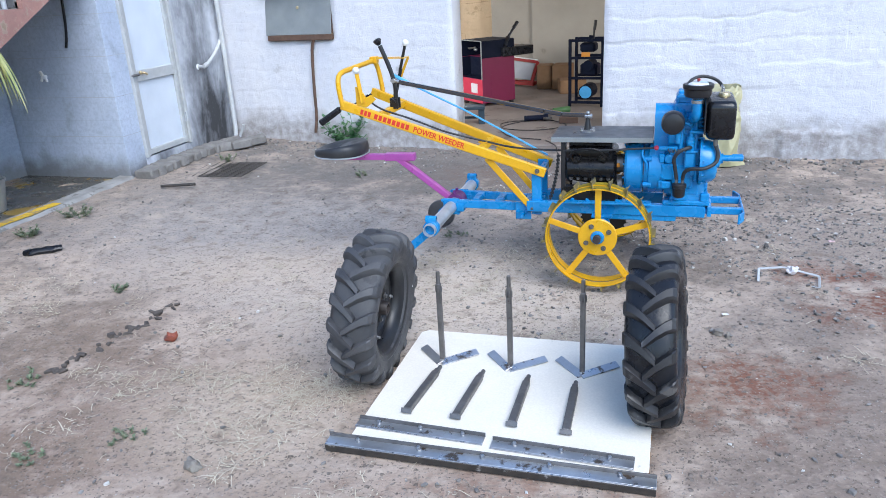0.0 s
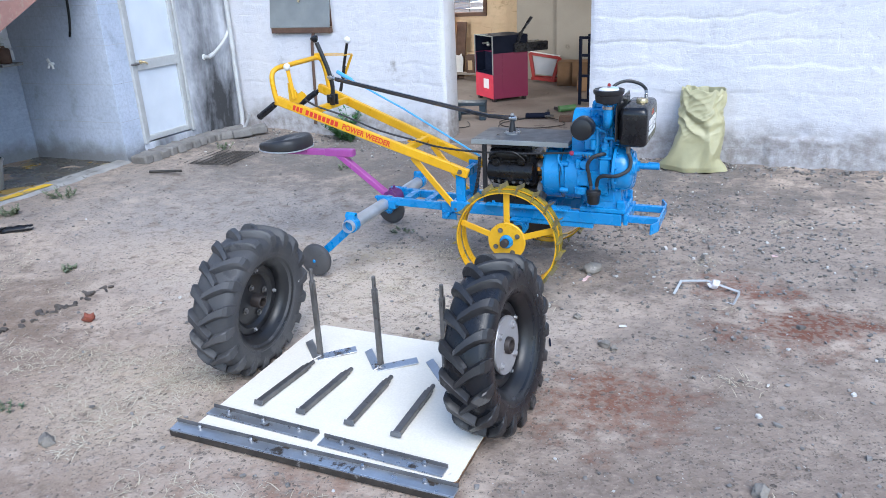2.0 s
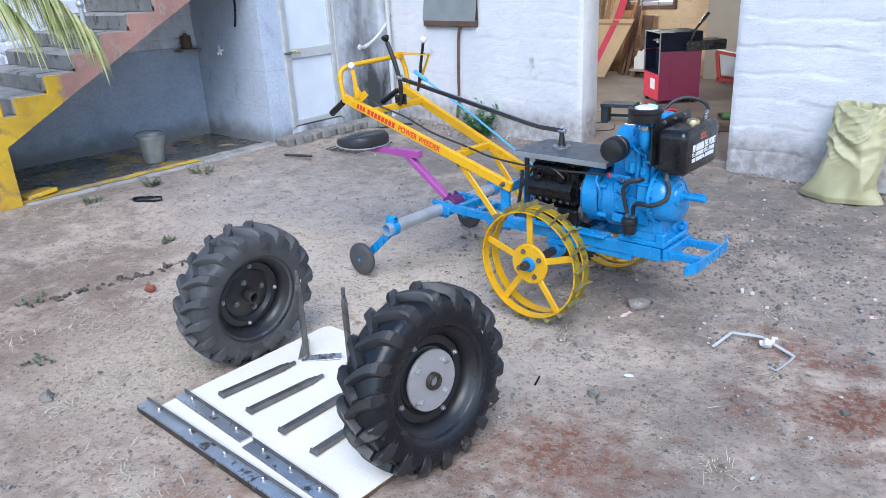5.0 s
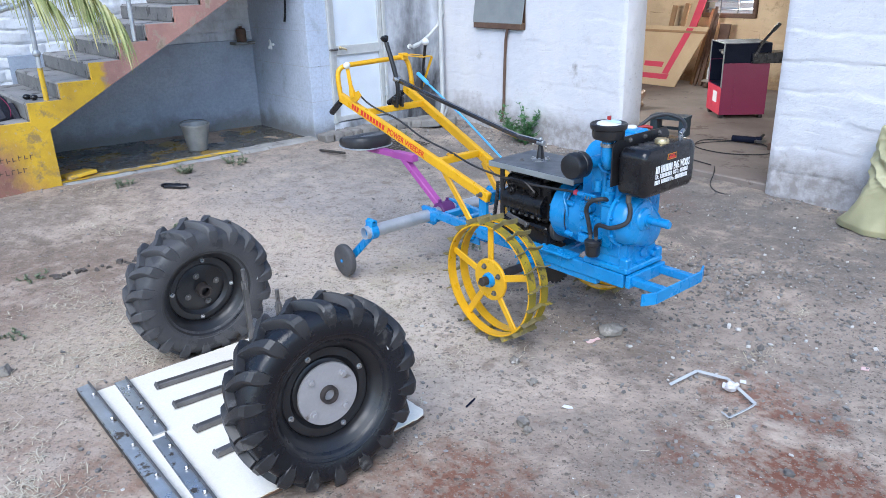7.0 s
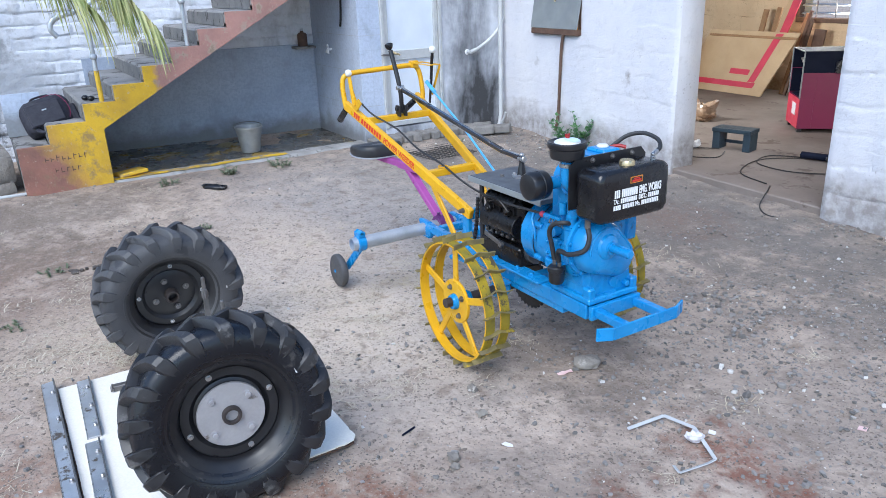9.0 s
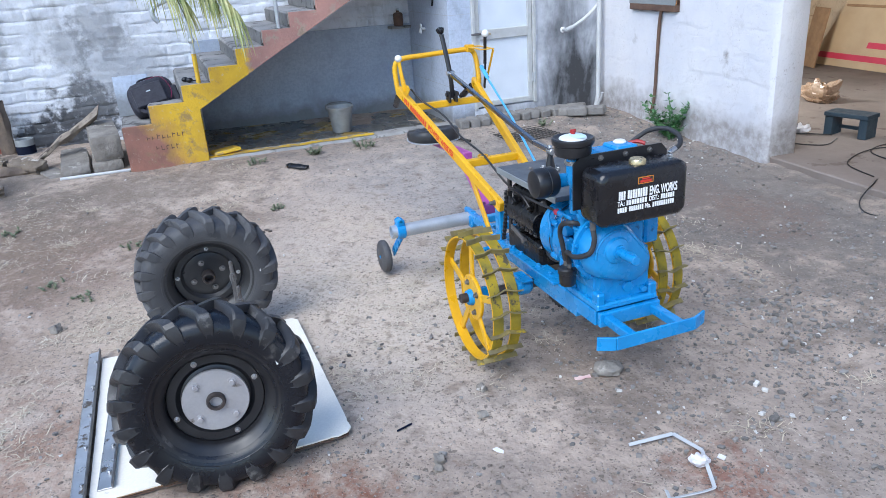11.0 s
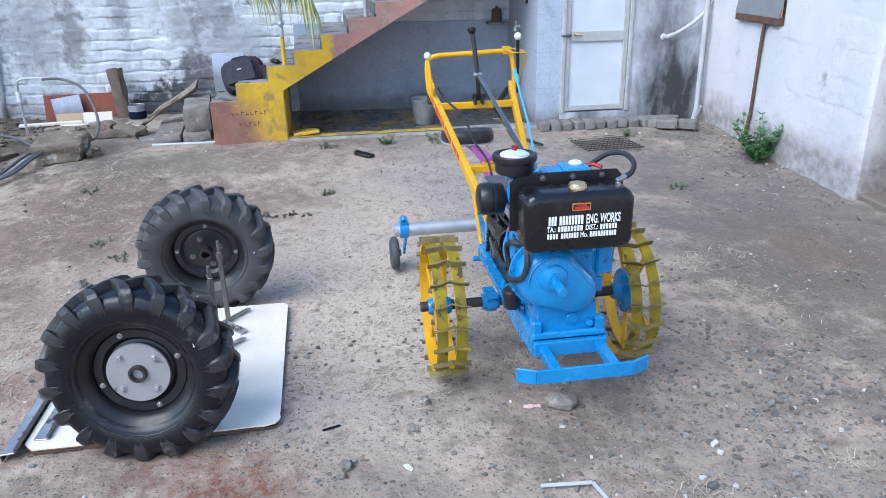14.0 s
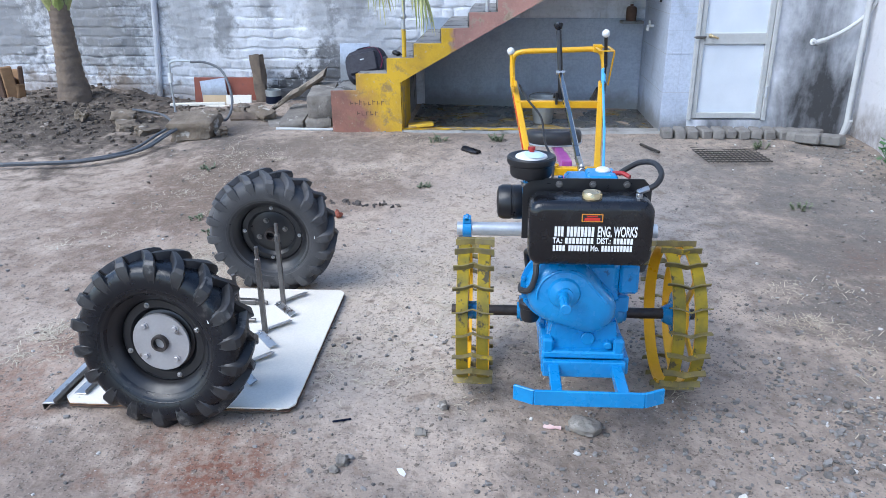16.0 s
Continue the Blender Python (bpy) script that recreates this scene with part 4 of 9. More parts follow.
def iron_wheel(root, y, side):
    """A spoked iron wheel with two hoops and bent cleats across them. side: +1 if its outer face looks to +y."""
    hub = Vector((-0.355, y, 0.303))
    top = part("iron_wheel", Mesh().ring([(0.260, -0.054), (0.267, -0.054), (0.267, -0.010), (0.260, -0.010)], 56, Matrix.Translation(hub) @ pose(0, 0, 0, -90 * side)), YELLOW, root, "yellow spoked iron wheel with cleats", m=OFF)
    turn = Matrix.Translation(hub) @ pose(0, 0, 0, -90 * side)
    part("hoop", Mesh().ring([(0.260, 0.022), (0.267, 0.022), (0.267, 0.066), (0.260, 0.066)], 56, turn), YELLOW, top)
    for z0, z1 in ((-0.053, -0.011), (0.023, 0.065)):
        part("tread_band", Mesh().ring([(0.2672, z0), (0.270, z0), (0.270, z1), (0.2672, z1)], 56, turn), WORNYELLOW, top, "scraped olive-yellow tread band")
    me = Mesh().lathe([(0.096, 0.030), (0.100, 0.033), (0.100, 0.042), (0.096, 0.045)], 36, turn)
    part("hub_plate", me, YELLOW, top)
    sp = Mesh().box((0.172, 0, 0.036), (0.19, 0.032, 0.010), 0.002)
    data = sp.data("spoke", YELLOW)
    for k in range(5):
        part("spoke", data, None, top, m=turn @ pose(0, 0, 0, 0, 0, 72 * k + 18))
    # a cleat: a bent bar that lies across both hoops and stands out
    cle = Mesh()
    line = [(-0.070, 0.000), (-0.032, 0.003), (0.005, 0.016), (0.042, 0.003), (0.080, 0.000)]
    vs = []
    for z, t in line:
        vs += [(0.268, t - 0.0025, z), (0.291, t - 0.0025 + 0.003, z), (0.291, t + 0.0025 + 0.003, z), (0.268, t + 0.0025, z)]
    fs = [(i * 4 + k, i * 4 + (k + 1) % 4, i * 4 + 4 + (k + 1) % 4, i * 4 + 4 + k) for i in range(4) for k in range(4)]
    cle.add(vs, [q[::-1] for q in fs] + [(0, 1, 2, 3), (19, 18, 17, 16)])
    cle = cle.data("cleat", LUGSTEEL, 25)
    for k in range(20):
        part("cleat", cle, None, top, m=turn @ pose(0, 0, 0, 0, 0, 18 * k + 5))
    part("hub_boss", Mesh().lathe([(0.030, -0.03), (0.036, -0.02), (0.036, 0.052), (0.030, 0.066), (0.024, 0.066)], 20, turn), BLUE, top, "blue hub boss")
    if side > 0:
        part("hub_flange", Mesh().lathe([(0.030, -0.036), (0.046, -0.006), (0.090, 0.006), (0.094, 0.010), (0.094, 0.018), (0.090, 0.022)], 36, turn), BLUE, top, "round blue hub flange")
    for k in range(4):
        a = math.tau * k / 4 + 0.5
        p = hub + Vector((0.066 * math.cos(a), 0.045 * side, 0.066 * math.sin(a)))
        bolt(top, p, (0, side, 0), 0.009, 0.014, STEEL, m=Matrix())
    return top


def weeder():
    root = thing("power_weeder", "blue, yellow and purple walk-behind power weeder with diesel engine", "power weeder", pose(*WB))
    P = lambda name, me, mat, label="", parent=root: part(name, me, mat, parent, label, m=OFF)
    U = lambda name, me, mat, parent, label="": part(name, me, mat, parent, label, m=Matrix())

    # chassis
    frame_ = P("chassis", Mesh().box((-0.30, 3.72, 0.372), (0.95, 0.045, 0.062), 0.004), BLUE, "blue welded steel chassis")
    U("rail", Mesh().box((-0.30, 3.955, 0.372), (0.95, 0.045, 0.062), 0.004), BLUE, frame_)
    U("lower_rail", Mesh().box((-0.15, 3.722, 0.328), (0.36, 0.035, 0.03), 0.003), BLUE, frame_)
    for x in (-0.72, -0.55, -0.24, 0.15):
        U("cross_member", Mesh().box((x, 3.838, 0.366), (0.045, 0.19, 0.045), 0.004), BLUE, frame_)
    U("rail_flange", Mesh().box((-0.33, 3.712, 0.408), (0.46, 0.075, 0.012), 0.003), BLUE, frame_)
    for x in (-0.52, -0.44, -0.28, -0.18):
        bolt(frame_, (x, 3.705, 0.414), (0, 0, 1), 0.009, 0.012, m=Matrix())
    for y in (3.735, 3.945):
        U("upright", Mesh().box((-0.722, y, 0.452), (0.055, 0.022, 0.27), 0.003), BLUE, frame_)
    U("upright_head", Mesh().box((-0.700, 3.84, 0.555), (0.03, 0.22, 0.05), 0.003), BLUE, frame_)
    # rear drawbar frame
    for y, y2 in ((3.760, 3.800), (3.930, 4.000)):
        U("drawbar", Mesh().bar((-0.71, y, 0.352), (-1.215, y2, 0.345), 0.032, 0.045, 0.003), BLUE, frame_)
    for x in (-0.79, -0.96, -1.10):
        U("drawbar_brace", Mesh().box((x, 3.845 - 0.11 * (x + 0.72), 0.356), (0.04, 0.16, 0.035), 0.003), BLUE, frame_)
    U("hitch_plate", Mesh().box((-0.80, 3.735, 0.335), (0.09, 0.012, 0.10), 0.003), BLUE, frame_)
    for x in (-0.83, -0.78):
        bolt(frame_, (x, 3.729, 0.335), (0, -1, 0), 0.009, 0.014, m=Matrix())
    U("hitch_pin", Mesh().cyl((-0.80, 3.68, 0.315), (-0.80, 4.0, 0.315), 0.012), BLUE, frame_)
    # front guard
    guard = P("front_guard", Mesh().box((0.362, 3.832, 0.366), (0.010, 0.33, 0.052), 0.003), BLUE, "blue flat steel front guard")
    for y0, y1 in ((3.667, 3.605), (3.997, 4.059)):
        U("guard_tip", Mesh().bar((0.362, y0, 0.366), (0.335, y1, 0.368), 0.010, 0.052, 0.003), BLUE, guard)
    for y in (3.735, 3.935):
        U("guard_bar", Mesh().box((0.262, y, 0.374), (0.20, 0.034, 0.034), 0.003), BLUE, guard)

    # engine
    eng = P("engine", Mesh().box((0.055, 3.825, 0.585), (0.185, 0.215, 0.28), 0.02), BLUE, "bright blue single-cylinder diesel engine")
    U("engine_foot", Mesh().box((0.075, 3.828, 0.418), (0.235, 0.262, 0.026), 0.006).prism([(-0.112, 0), (0.112, 0), (0.100, 0.10), (-0.100, 0.10)], 0.165, Matrix(((0, 0, 1, 0.0), (1, 0, 0, 3.828), (0, 1, 0, 0.428), (0, 0, 0, 1)))), BLUE, eng)
    for y in (3.716, 3.940):
        U("foot_pad", Mesh().box((0.168, y, 0.448), (0.045, 0.036, 0.05), 0.007), BLUE, eng)
    U("drain_plug", Mesh().cyl((0.162, 3.905, 0.452), (0.186, 3.905, 0.450), 0.013, n=8), BLUE, eng)
    U("side_cover", Mesh().cyl((0.162, 3.842, 0.470), (0.176, 3.842, 0.470), 0.022), BLUE, eng)
    U("front_rail", Mesh().box((0.196, 3.832, 0.374), (0.022, 0.262, 0.056), 0.003), BLUE, frame_)
    for y in (3.712, 3.944):
        for x in (0.0, 0.175):
            bolt(eng, (x, y, 0.427), (0, 0, 1), 0.011, 0.022, m=Matrix())
    # timing case: a domed oval round two centres
    pear = []
    for k in range(56):
        a = math.tau * k / 56
        c, s = math.cos(a), math.sin(a)
        far = max(((-0.036, 0.010), 0.116), ((0.060, -0.054), 0.085), key=lambda o: o[0][0] * c + o[0][1] * s + o[1])
        pear.append((far[0][0] + far[1] * c, far[0][1] + far[1] * s))
    case = Matrix(((0, 0, 1, 0.13), (1, 0, 0, 3.785), (0, 1, 0, 0.628), (0, 0, 0, 1)))
    me = Mesh()
    rings = [(0.96, 0.0), (0.95, 0.036), (0.93, 0.052), (0.89, 0.066), (0.83, 0.077), (0.74, 0.085), (0.58, 0.090), (0.38, 0.092)]
    vs = [tuple(case @ Vector((x * s, y * s, h))) for s, h in rings for x, y in pear]
    n = len(pear)
    fs = [(j * n + i, j * n + (i + 1) % n, (j + 1) * n + (i + 1) % n, (j + 1) * n + i) for j in range(len(rings) - 1) for i in range(n)]
    fs.append(tuple((len(rings) - 1) * n + i for i in range(n)))
    me.add(vs, fs)
    U("timing_case", me, BLUE, eng, "smooth domed blue timing case")
    U("case_rib", Mesh().tube([tuple(case @ Vector((0.74 * x, 0.74 * y, 0.085))) for x, y in pear[4:30]], 0.005, 6), BLUE, eng)
    part("case_flange", Mesh().prism([(x * 1.06, y * 1.06) for x, y in pear], 0.014, case), BLUE, eng, m=Matrix())
    for k in range(9):
        x, y = pear[6 * k + 2]
        p = case @ Vector((1.015 * x, 1.015 * y, 0.012))
        bolt(eng, p, (1, 0, 0), 0.006, 0.010, m=Matrix())
    U("crank_boss", Mesh().lathe([(0.052, 0), (0.046, 0.012), (0.026, 0.020), (0.026, 0.030)], 24, Matrix.Translation((0.218, 3.755, 0.650)) @ pose(0, 0, 0, 0, 90)), BLUE, eng)
    U("crankshaft", Mesh().cyl((0.22, 3.752, 0.652), (0.345, 3.750, 0.654), 0.0165).box((0.315, 3.751, 0.672), (0.05, 0.008, 0.006), 0.001), BLUE, eng, "blue painted crank end")
    # flywheel housing
    fly = Matrix.Translation((-0.245, 3.825, 0.585)) @ pose(0, 0, 0, 0, 90)
    U("flywheel_housing", Mesh().lathe([(0.05, -0.012), (0.10, -0.004), (0.128, 0.0), (0.137, 0.012), (0.137, 0.085), (0.128, 0.095), (0.128, 0.12), (0.14, 0.125), (0.14, 0.20), (0.12, 0.21)], 48, fly), BLUE, eng)
    for k in range(10):
        a = math.tau * k / 10
        p = fly @ Vector((0.118 * math.cos(a), 0.118 * math.sin(a), -0.002))
        bolt(eng, p, (-1, 0, 0), 0.006, 0.008, m=Matrix())
    U("inspection_cover", Mesh().box((0.050, 3.7125, 0.560), (0.105, 0.014, 0.125), 0.004), BLUE, eng)
    for x in (0.007, 0.093):
        for z in (0.508, 0.560, 0.612):
            bolt(eng, (x, 3.7055, z), (0, -1, 0), 0.0055, 0.009, m=Matrix())
    U("bracket_plate", Mesh().box((-0.028, 3.698, 0.590), (0.062, 0.030, 0.085), 0.005), BLUE, eng)
    U("bracket_plate", Mesh().box((-0.030, 3.690, 0.520), (0.050, 0.026, 0.040), 0.005), BLUE, eng)
    for z in (0.565, 0.615):
        bolt(eng, (-0.045, 3.683, z), (0, -1, 0), 0.007, 0.010, m=Matrix())
    for k in range(6):
        a = math.tau * (k + 0.5) / 6
        U("housing_boss", Mesh().cyl((-0.150, 3.825 + 0.139 * math.cos(a), 0.585 + 0.139 * math.sin(a)), (-0.105, 3.825 + 0.139 * math.cos(a), 0.585 + 0.139 * math.sin(a)), 0.014, n=10), BLUE, eng)
    U("housing_seam", Mesh().ring([(0.1375, 0.096), (0.1395, 0.096), (0.1395, 0.100), (0.1375, 0.100)], 48, fly), BLACK, eng, "dark joint of the flywheel housing")
    U("governor_link", Mesh().tube([(-0.15, 3.70, 0.715), (-0.155, 3.688, 0.68), (-0.135, 3.684, 0.64), (-0.13, 3.684, 0.60)], 0.006, 8), BLUE, eng)
    U("output_shaft", Mesh().cyl((-0.32, 3.825, 0.60), (-0.24, 3.825, 0.60), 0.03), BLUE, eng)
    # fan cowl
    poly = [(-0.085, 0), (0.085, 0)] + [(0.085 * math.cos(a), 0.155 + 0.07 * math.sin(a)) for a in np.linspace(0, math.pi, 12)]
    me = Mesh().prism([(p[0], p[1]) for p in poly], 0.115, Matrix(((0, 0, 1, -0.100), (1, 0, 0, 3.835), (0, 1, 0, 0.70), (0, 0, 0, 1))))
    U("fan_cowl", me, BLUE, eng, "blue sheet fan cowl")
    # barrel, fins and head
    U("cylinder_barrel", Mesh().box((0.068, 3.815, 0.80), (0.135, 0.165, 0.22), 0.02), BLUE, eng)
    for k in range(7):
        U("fin", Mesh().box((0.068, 3.815, 0.745 + 0.02 * k), (0.152, 0.185, 0.006), 0.002), BLUE, eng)
    U("cylinder_head", Mesh().box((0.065, 3.82, 0.915), (0.145, 0.175, 0.05), 0.01).box((0.065, 3.83, 0.955), (0.13, 0.15, 0.045), 0.012), BLUE, eng)
    U("rocker_cover", Mesh().box((0.06, 3.865, 0.975), (0.10, 0.09, 0.03), 0.012), BLUE, eng)
    U("oil_cap", Mesh().lathe([(0.022, 0), (0.024, 0.006), (0.018, 0.012), (0.004, 0.014)], 16, Matrix.Translation((0.05, 3.87, 0.988))), WHITEP, eng, "white oil filler cap")
    U("decompressor", Mesh().tube([(0.06, 3.90, 0.985), (0.08, 3.925, 0.992), (0.10, 3.945, 0.985)], 0.007, 8), REDP, eng, "orange-red lever tip")
    # inlet elbow and air cleaner
    U("inlet_elbow", Mesh().tube([(0.10, 3.647, 0.985), (0.10, 3.647, 0.93), (0.098, 3.655, 0.89), (0.09, 3.69, 0.87), (0.08, 3.75, 0.87)], 0.024, 14), BLUE, eng)
    U("clamp_ring", Mesh().ring([(0.024, 0), (0.029, 0), (0.029, 0.014), (0.024, 0.014)], 20, Matrix.Translation((0.10, 3.647, 0.955))), BRIGHTSTEEL, eng, "bright hose clamp")
    air = U("air_cleaner", Mesh().lathe([(0.022, -0.03), (0.024, -0.008), (0.045, 0.0), (0.060, 0.004), (0.064, 0.012), (0.066, 0.040), (0.072, 0.044), (0.074, 0.052), (0.074, 0.062), (0.070, 0.066), (0.062, 0.064), (0.056, 0.0605), (0.02, 0.0615)], 40, Matrix.Translation((0.10, 3.647, 0.985))), BLACK, eng, "round black air cleaner with pale blue lid")
    U("lid", Mesh().lathe([(0.049, 0.0615), (0.047, 0.066), (0.036, 0.071), (0.02, 0.074), (0.004, 0.0745)], 32, Matrix.Translation((0.10, 3.647, 0.985))), WHITEP, eng, "white domed lid")
    U("lid_sticker", Mesh().lathe([(0.030, 0.0), (0.028, 0.0012), (0.004, 0.0015)], 24, Matrix.Translation((0.118, 3.655, 1.0585)) @ pose(0, 0, 0, -4, 8)), SKYBLUE, eng, "pale blue round sticker")
    U("wing_nut", Mesh().cyl((0.10, 3.647, 1.058), (0.10, 3.647, 1.076), 0.008).box((0.10, 3.647, 1.072), (0.006, 0.022, 0.012), 0.002), REDP, eng, "red wing nut")
    # exhaust silencer
    U("silencer", Mesh().lathe([(0.03, -0.01), (0.050, -0.006), (0.056, 0.004), (0.056, 0.03), (0.0535, 0.032), (0.0535, 0.036), (0.056, 0.038), (0.056, 0.066), (0.05, 0.078), (0.035, 0.083), (0.01, 0.084)], 36, Matrix.Translation((-0.010, 3.628, 0.868)) @ pose(0, 0, 0, 90)), BLACK, eng, "round black silencer")
    U("exhaust_elbow", Mesh().tube([(-0.010, 3.63, 0.868), (-0.005, 3.67, 0.868), (0.01, 3.71, 0.87), (0.04, 3.75, 0.88)], 0.026, 12), BLUE, eng)
    # fuel tank
    tank = P("fuel_tank", Mesh(), TANKBLACK, "glossy black fuel tank with white lettering")
    me = Mesh()
    nx, cy_, cz_ = 0.0, 3.816, 0.864
    prof = []
    hw, hh, rr = 0.178, 0.098, 0.035
    for k in range(32):
        a = math.tau * k / 32
        c, s = math.cos(a), math.sin(a)
        px = max(-hw + rr, min(hw - rr, math.copysign(hw, c))) + rr * c
        pz = max(-hh + rr, min(hh - rr, math.copysign(hh, s))) + rr * s
        prof.append((px, pz))
    layers = [(0.150, 0.86), (0.156, 0.93), (0.166, 0.985), (0.18, 1.0), (0.262, 1.0), (0.276, 0.985), (0.285, 0.93), (0.288, 0.86)]
    vs = []
    for x, s in layers:
        d = (1 - s) * 0.165
        vs += [(x, cy_ + p * (1 - d / hw), cz_ + q * (1 - d / hh)) for p, q in prof]
    n = 32
    fs = [(j * n + i, j * n + (i + 1) % n, (j + 1) * n + (i + 1) % n, (j + 1) * n + i) for j in range(len(layers) - 1) for i in range(n)]
    fs += [tuple(range(n))[::-1], tuple((len(layers) - 1) * n + i for i in range(n))]
    me.add(vs, fs)
    tank.data = me.data("fuel_tank", TANKBLACK, 50)
    for y in (3.74, 3.90):
        U("rib", Mesh().box((0.215, y, 0.957), (0.10, 0.008, 0.006), 0.002), TANKBLACK, tank)
    U("mount_plate", Mesh().prism([(3.622, 0.80), (4.005, 0.80), (4.005, 0.965), (3.98, 0.992), (3.655, 0.992), (3.622, 0.965)], 0.006, Matrix(((0, 0, 1, 0.140), (1, 0, 0, 0), (0, 1, 0, 0), (0, 0, 0, 1)))), BLACK, tank, "black mounting plate")
    for y in (3.73, 3.83, 3.93):
        bolt(tank, (0.146, y, 0.975), (1, 0, 0), 0.007, 0.010, STEEL, m=Matrix())
    U("tank_bracket", Mesh().box((0.10, 3.90, 0.93), (0.10, 0.04, 0.012), 0.003), BLUE, tank)
    U("tank_bracket", Mesh().box((0.11, 3.70, 0.80), (0.07, 0.03, 0.012), 0.003), BLUE, tank)
    U("filler_cap", Mesh().lathe([(0.024, 0), (0.024, 0.006), (0.029, 0.008), (0.029, 0.020), (0.025, 0.026), (0.004, 0.028)], 28, Matrix.Translation((0.235, 3.818, 0.954))), BRASS, tank, "brass filler cap")
    U("tank_union", Mesh().cyl((0.235, 3.952, 0.950), (0.235, 3.952, 0.975), 0.010, n=8).cyl((0.235, 3.945, 0.978), (0.230, 3.978, 0.990), 0.009, n=8), BRIGHTSTEEL, tank, "bright hose union")
    U("return_hose", Mesh().tube([(0.230, 3.972, 0.986), (0.222, 4.000, 1.000), (0.19, 4.018, 1.022), (0.13, 4.008, 1.037), (0.08, 3.975, 1.026), (0.055, 3.94, 0.998), (0.045, 3.92, 0.980)], 0.0085, 10), HOSE, tank, "black rubber hose")
    U("drain_cock", Mesh().cyl((0.20, 3.668, 0.775), (0.20, 3.668, 0.735), 0.011, n=8), STEEL, tank)
    # writing on the tank's front
    face = Matrix(((0, 0, 1, 0.2885), (1, 0, 0, 3.816), (0, 1, 0, 0.862), (0, 0, 0, 1)))

    def bars(u0, u1, count, z, h):
        """A word as one plain bar a letter."""
        me, step = Mesh(), (u1 - u0) / count
        for k in range(count):
            me.box((u0 + (k + 0.5) * step, z, 0.0003), (step * 0.74, h, 0.0008), 0)
        part("print_bar", me, INKWHITE, tank, "white print", m=face)

    for u0, u1, count, z, h in ((-0.106, -0.078, 3, 0.014, 0.030), (-0.071, 0.009, 8, 0.014, 0.030), (-0.075, 0.008, 8, -0.014, 0.0175), (0.063, 0.120, 6, -0.014, 0.0175), (-0.109, -0.072, 4, -0.037, 0.0175), (-0.064, -0.005, 7, -0.037, 0.0175), (0.030, 0.119, 10, -0.037, 0.0175)):
        bars(u0, u1, count, z, h)
    for text, u, z, size, squeeze in (("ENG. WORKS", 0.073, 0.013, 0.043, 0.43), ("TA.:", -0.095, -0.0145, 0.0245, 0.66), ("DIST.:", 0.036, -0.0145, 0.0245, 0.66), ("Mo.", 0.012, -0.0375, 0.0245, 0.66)):
        lettering("print", text, size, INKWHITE, tank, face @ Matrix.Translation((u, z, 0.0003)), "white print", squeeze)
    part("sticker", Mesh().box((0.0, 0.056, 0.0004), (0.060, 0.024, 0.001), 0), INKORANGE, tank, "small orange and red sticker", m=face)
    part("sticker", Mesh().box((0.0, 0.056, 0.0011), (0.054, 0.018, 0.0008), 0), BLACK, tank, m=face)
    part("sticker", Mesh().box((0.0, 0.0525, 0.0018), (0.044, 0.008, 0.0008), 0).box((0.0, 0.061, 0.0018), (0.03, 0.004, 0.0008), 0), INKRED, tank, m=face)
    # fuel filter, pump and hoses
    filt = P("fuel_filter", Mesh().lathe([(0.012, -0.035), (0.026, -0.033), (0.031, -0.025), (0.033, 0.015), (0.037, 0.018), (0.037, 0.034), (0.03, 0.040), (0.01, 0.042)], 28, Matrix.Translation((0.037, 3.662, 0.498))), BLACK, "black bowl fuel filter")
    U("filter_bracket", Mesh().box((0.037, 3.70, 0.537), (0.03, 0.07, 0.008), 0.002), BLUE, filt)
    for x in (0.022, 0.052):
        U("union", Mesh().cyl((x, 3.662, 0.538), (x, 3.662, 0.565), 0.008, n=6), STEEL, filt)
    U("hose", Mesh().tube([(0.20, 3.668, 0.74), (0.215, 3.665, 0.70), (0.208, 3.650, 0.655), (0.155, 3.625, 0.628), (0.09, 3.632, 0.622), (0.06, 3.648, 0.60), (0.052, 3.66, 0.56)], 0.0095, 10), HOSE, filt, "black rubber hose")
    U("hose", Mesh().tube([(0.022, 3.662, 0.56), (0.012, 3.655, 0.62), (0.005, 3.648, 0.67), (0.03, 3.645, 0.71), (0.07, 3.66, 0.725), (0.085, 3.69, 0.72)], 0.0095, 10), HOSE, filt, "black rubber hose")
    pump = U("injection_pump", Mesh().box((0.082, 3.70, 0.655), (0.055, 0.05, 0.085), 0.008), BLUE, eng)
    U("pump_barrel", Mesh().cyl((0.082, 3.70, 0.69), (0.082, 3.70, 0.775), 0.020).cyl((0.082, 3.70, 0.77), (0.082, 3.70, 0.80), 0.012, n=6), BLUE, eng)
    U("injector_pipe", Mesh().tube([(0.082, 3.70, 0.80), (0.082, 3.695, 0.83), (0.06, 3.675, 0.845), (0.03, 3.69, 0.86), (0.02, 3.72, 0.90), (0.04, 3.75, 0.93)], 0.005, 8), BLUE, eng)
    U("pump_flange", Mesh().box((0.082, 3.70, 0.700), (0.074, 0.058, 0.012), 0.004), BLUE, eng)
    U("pump_nut", Mesh().cyl((0.082, 3.70, 0.742), (0.082, 3.70, 0.756), 0.025, n=6), BLUE, eng)
    for p, q, r in (((-0.02, 3.72, 0.66), (-0.02, 3.68, 0.66), 0.022), ((0.02, 3.70, 0.74), (0.02, 3.70, 0.79), 0.015), ((0.11, 3.72, 0.60), (0.11, 3.68, 0.60), 0.026)):
        U("cover_plug", Mesh().cyl(p, q, r), BLUE, eng)
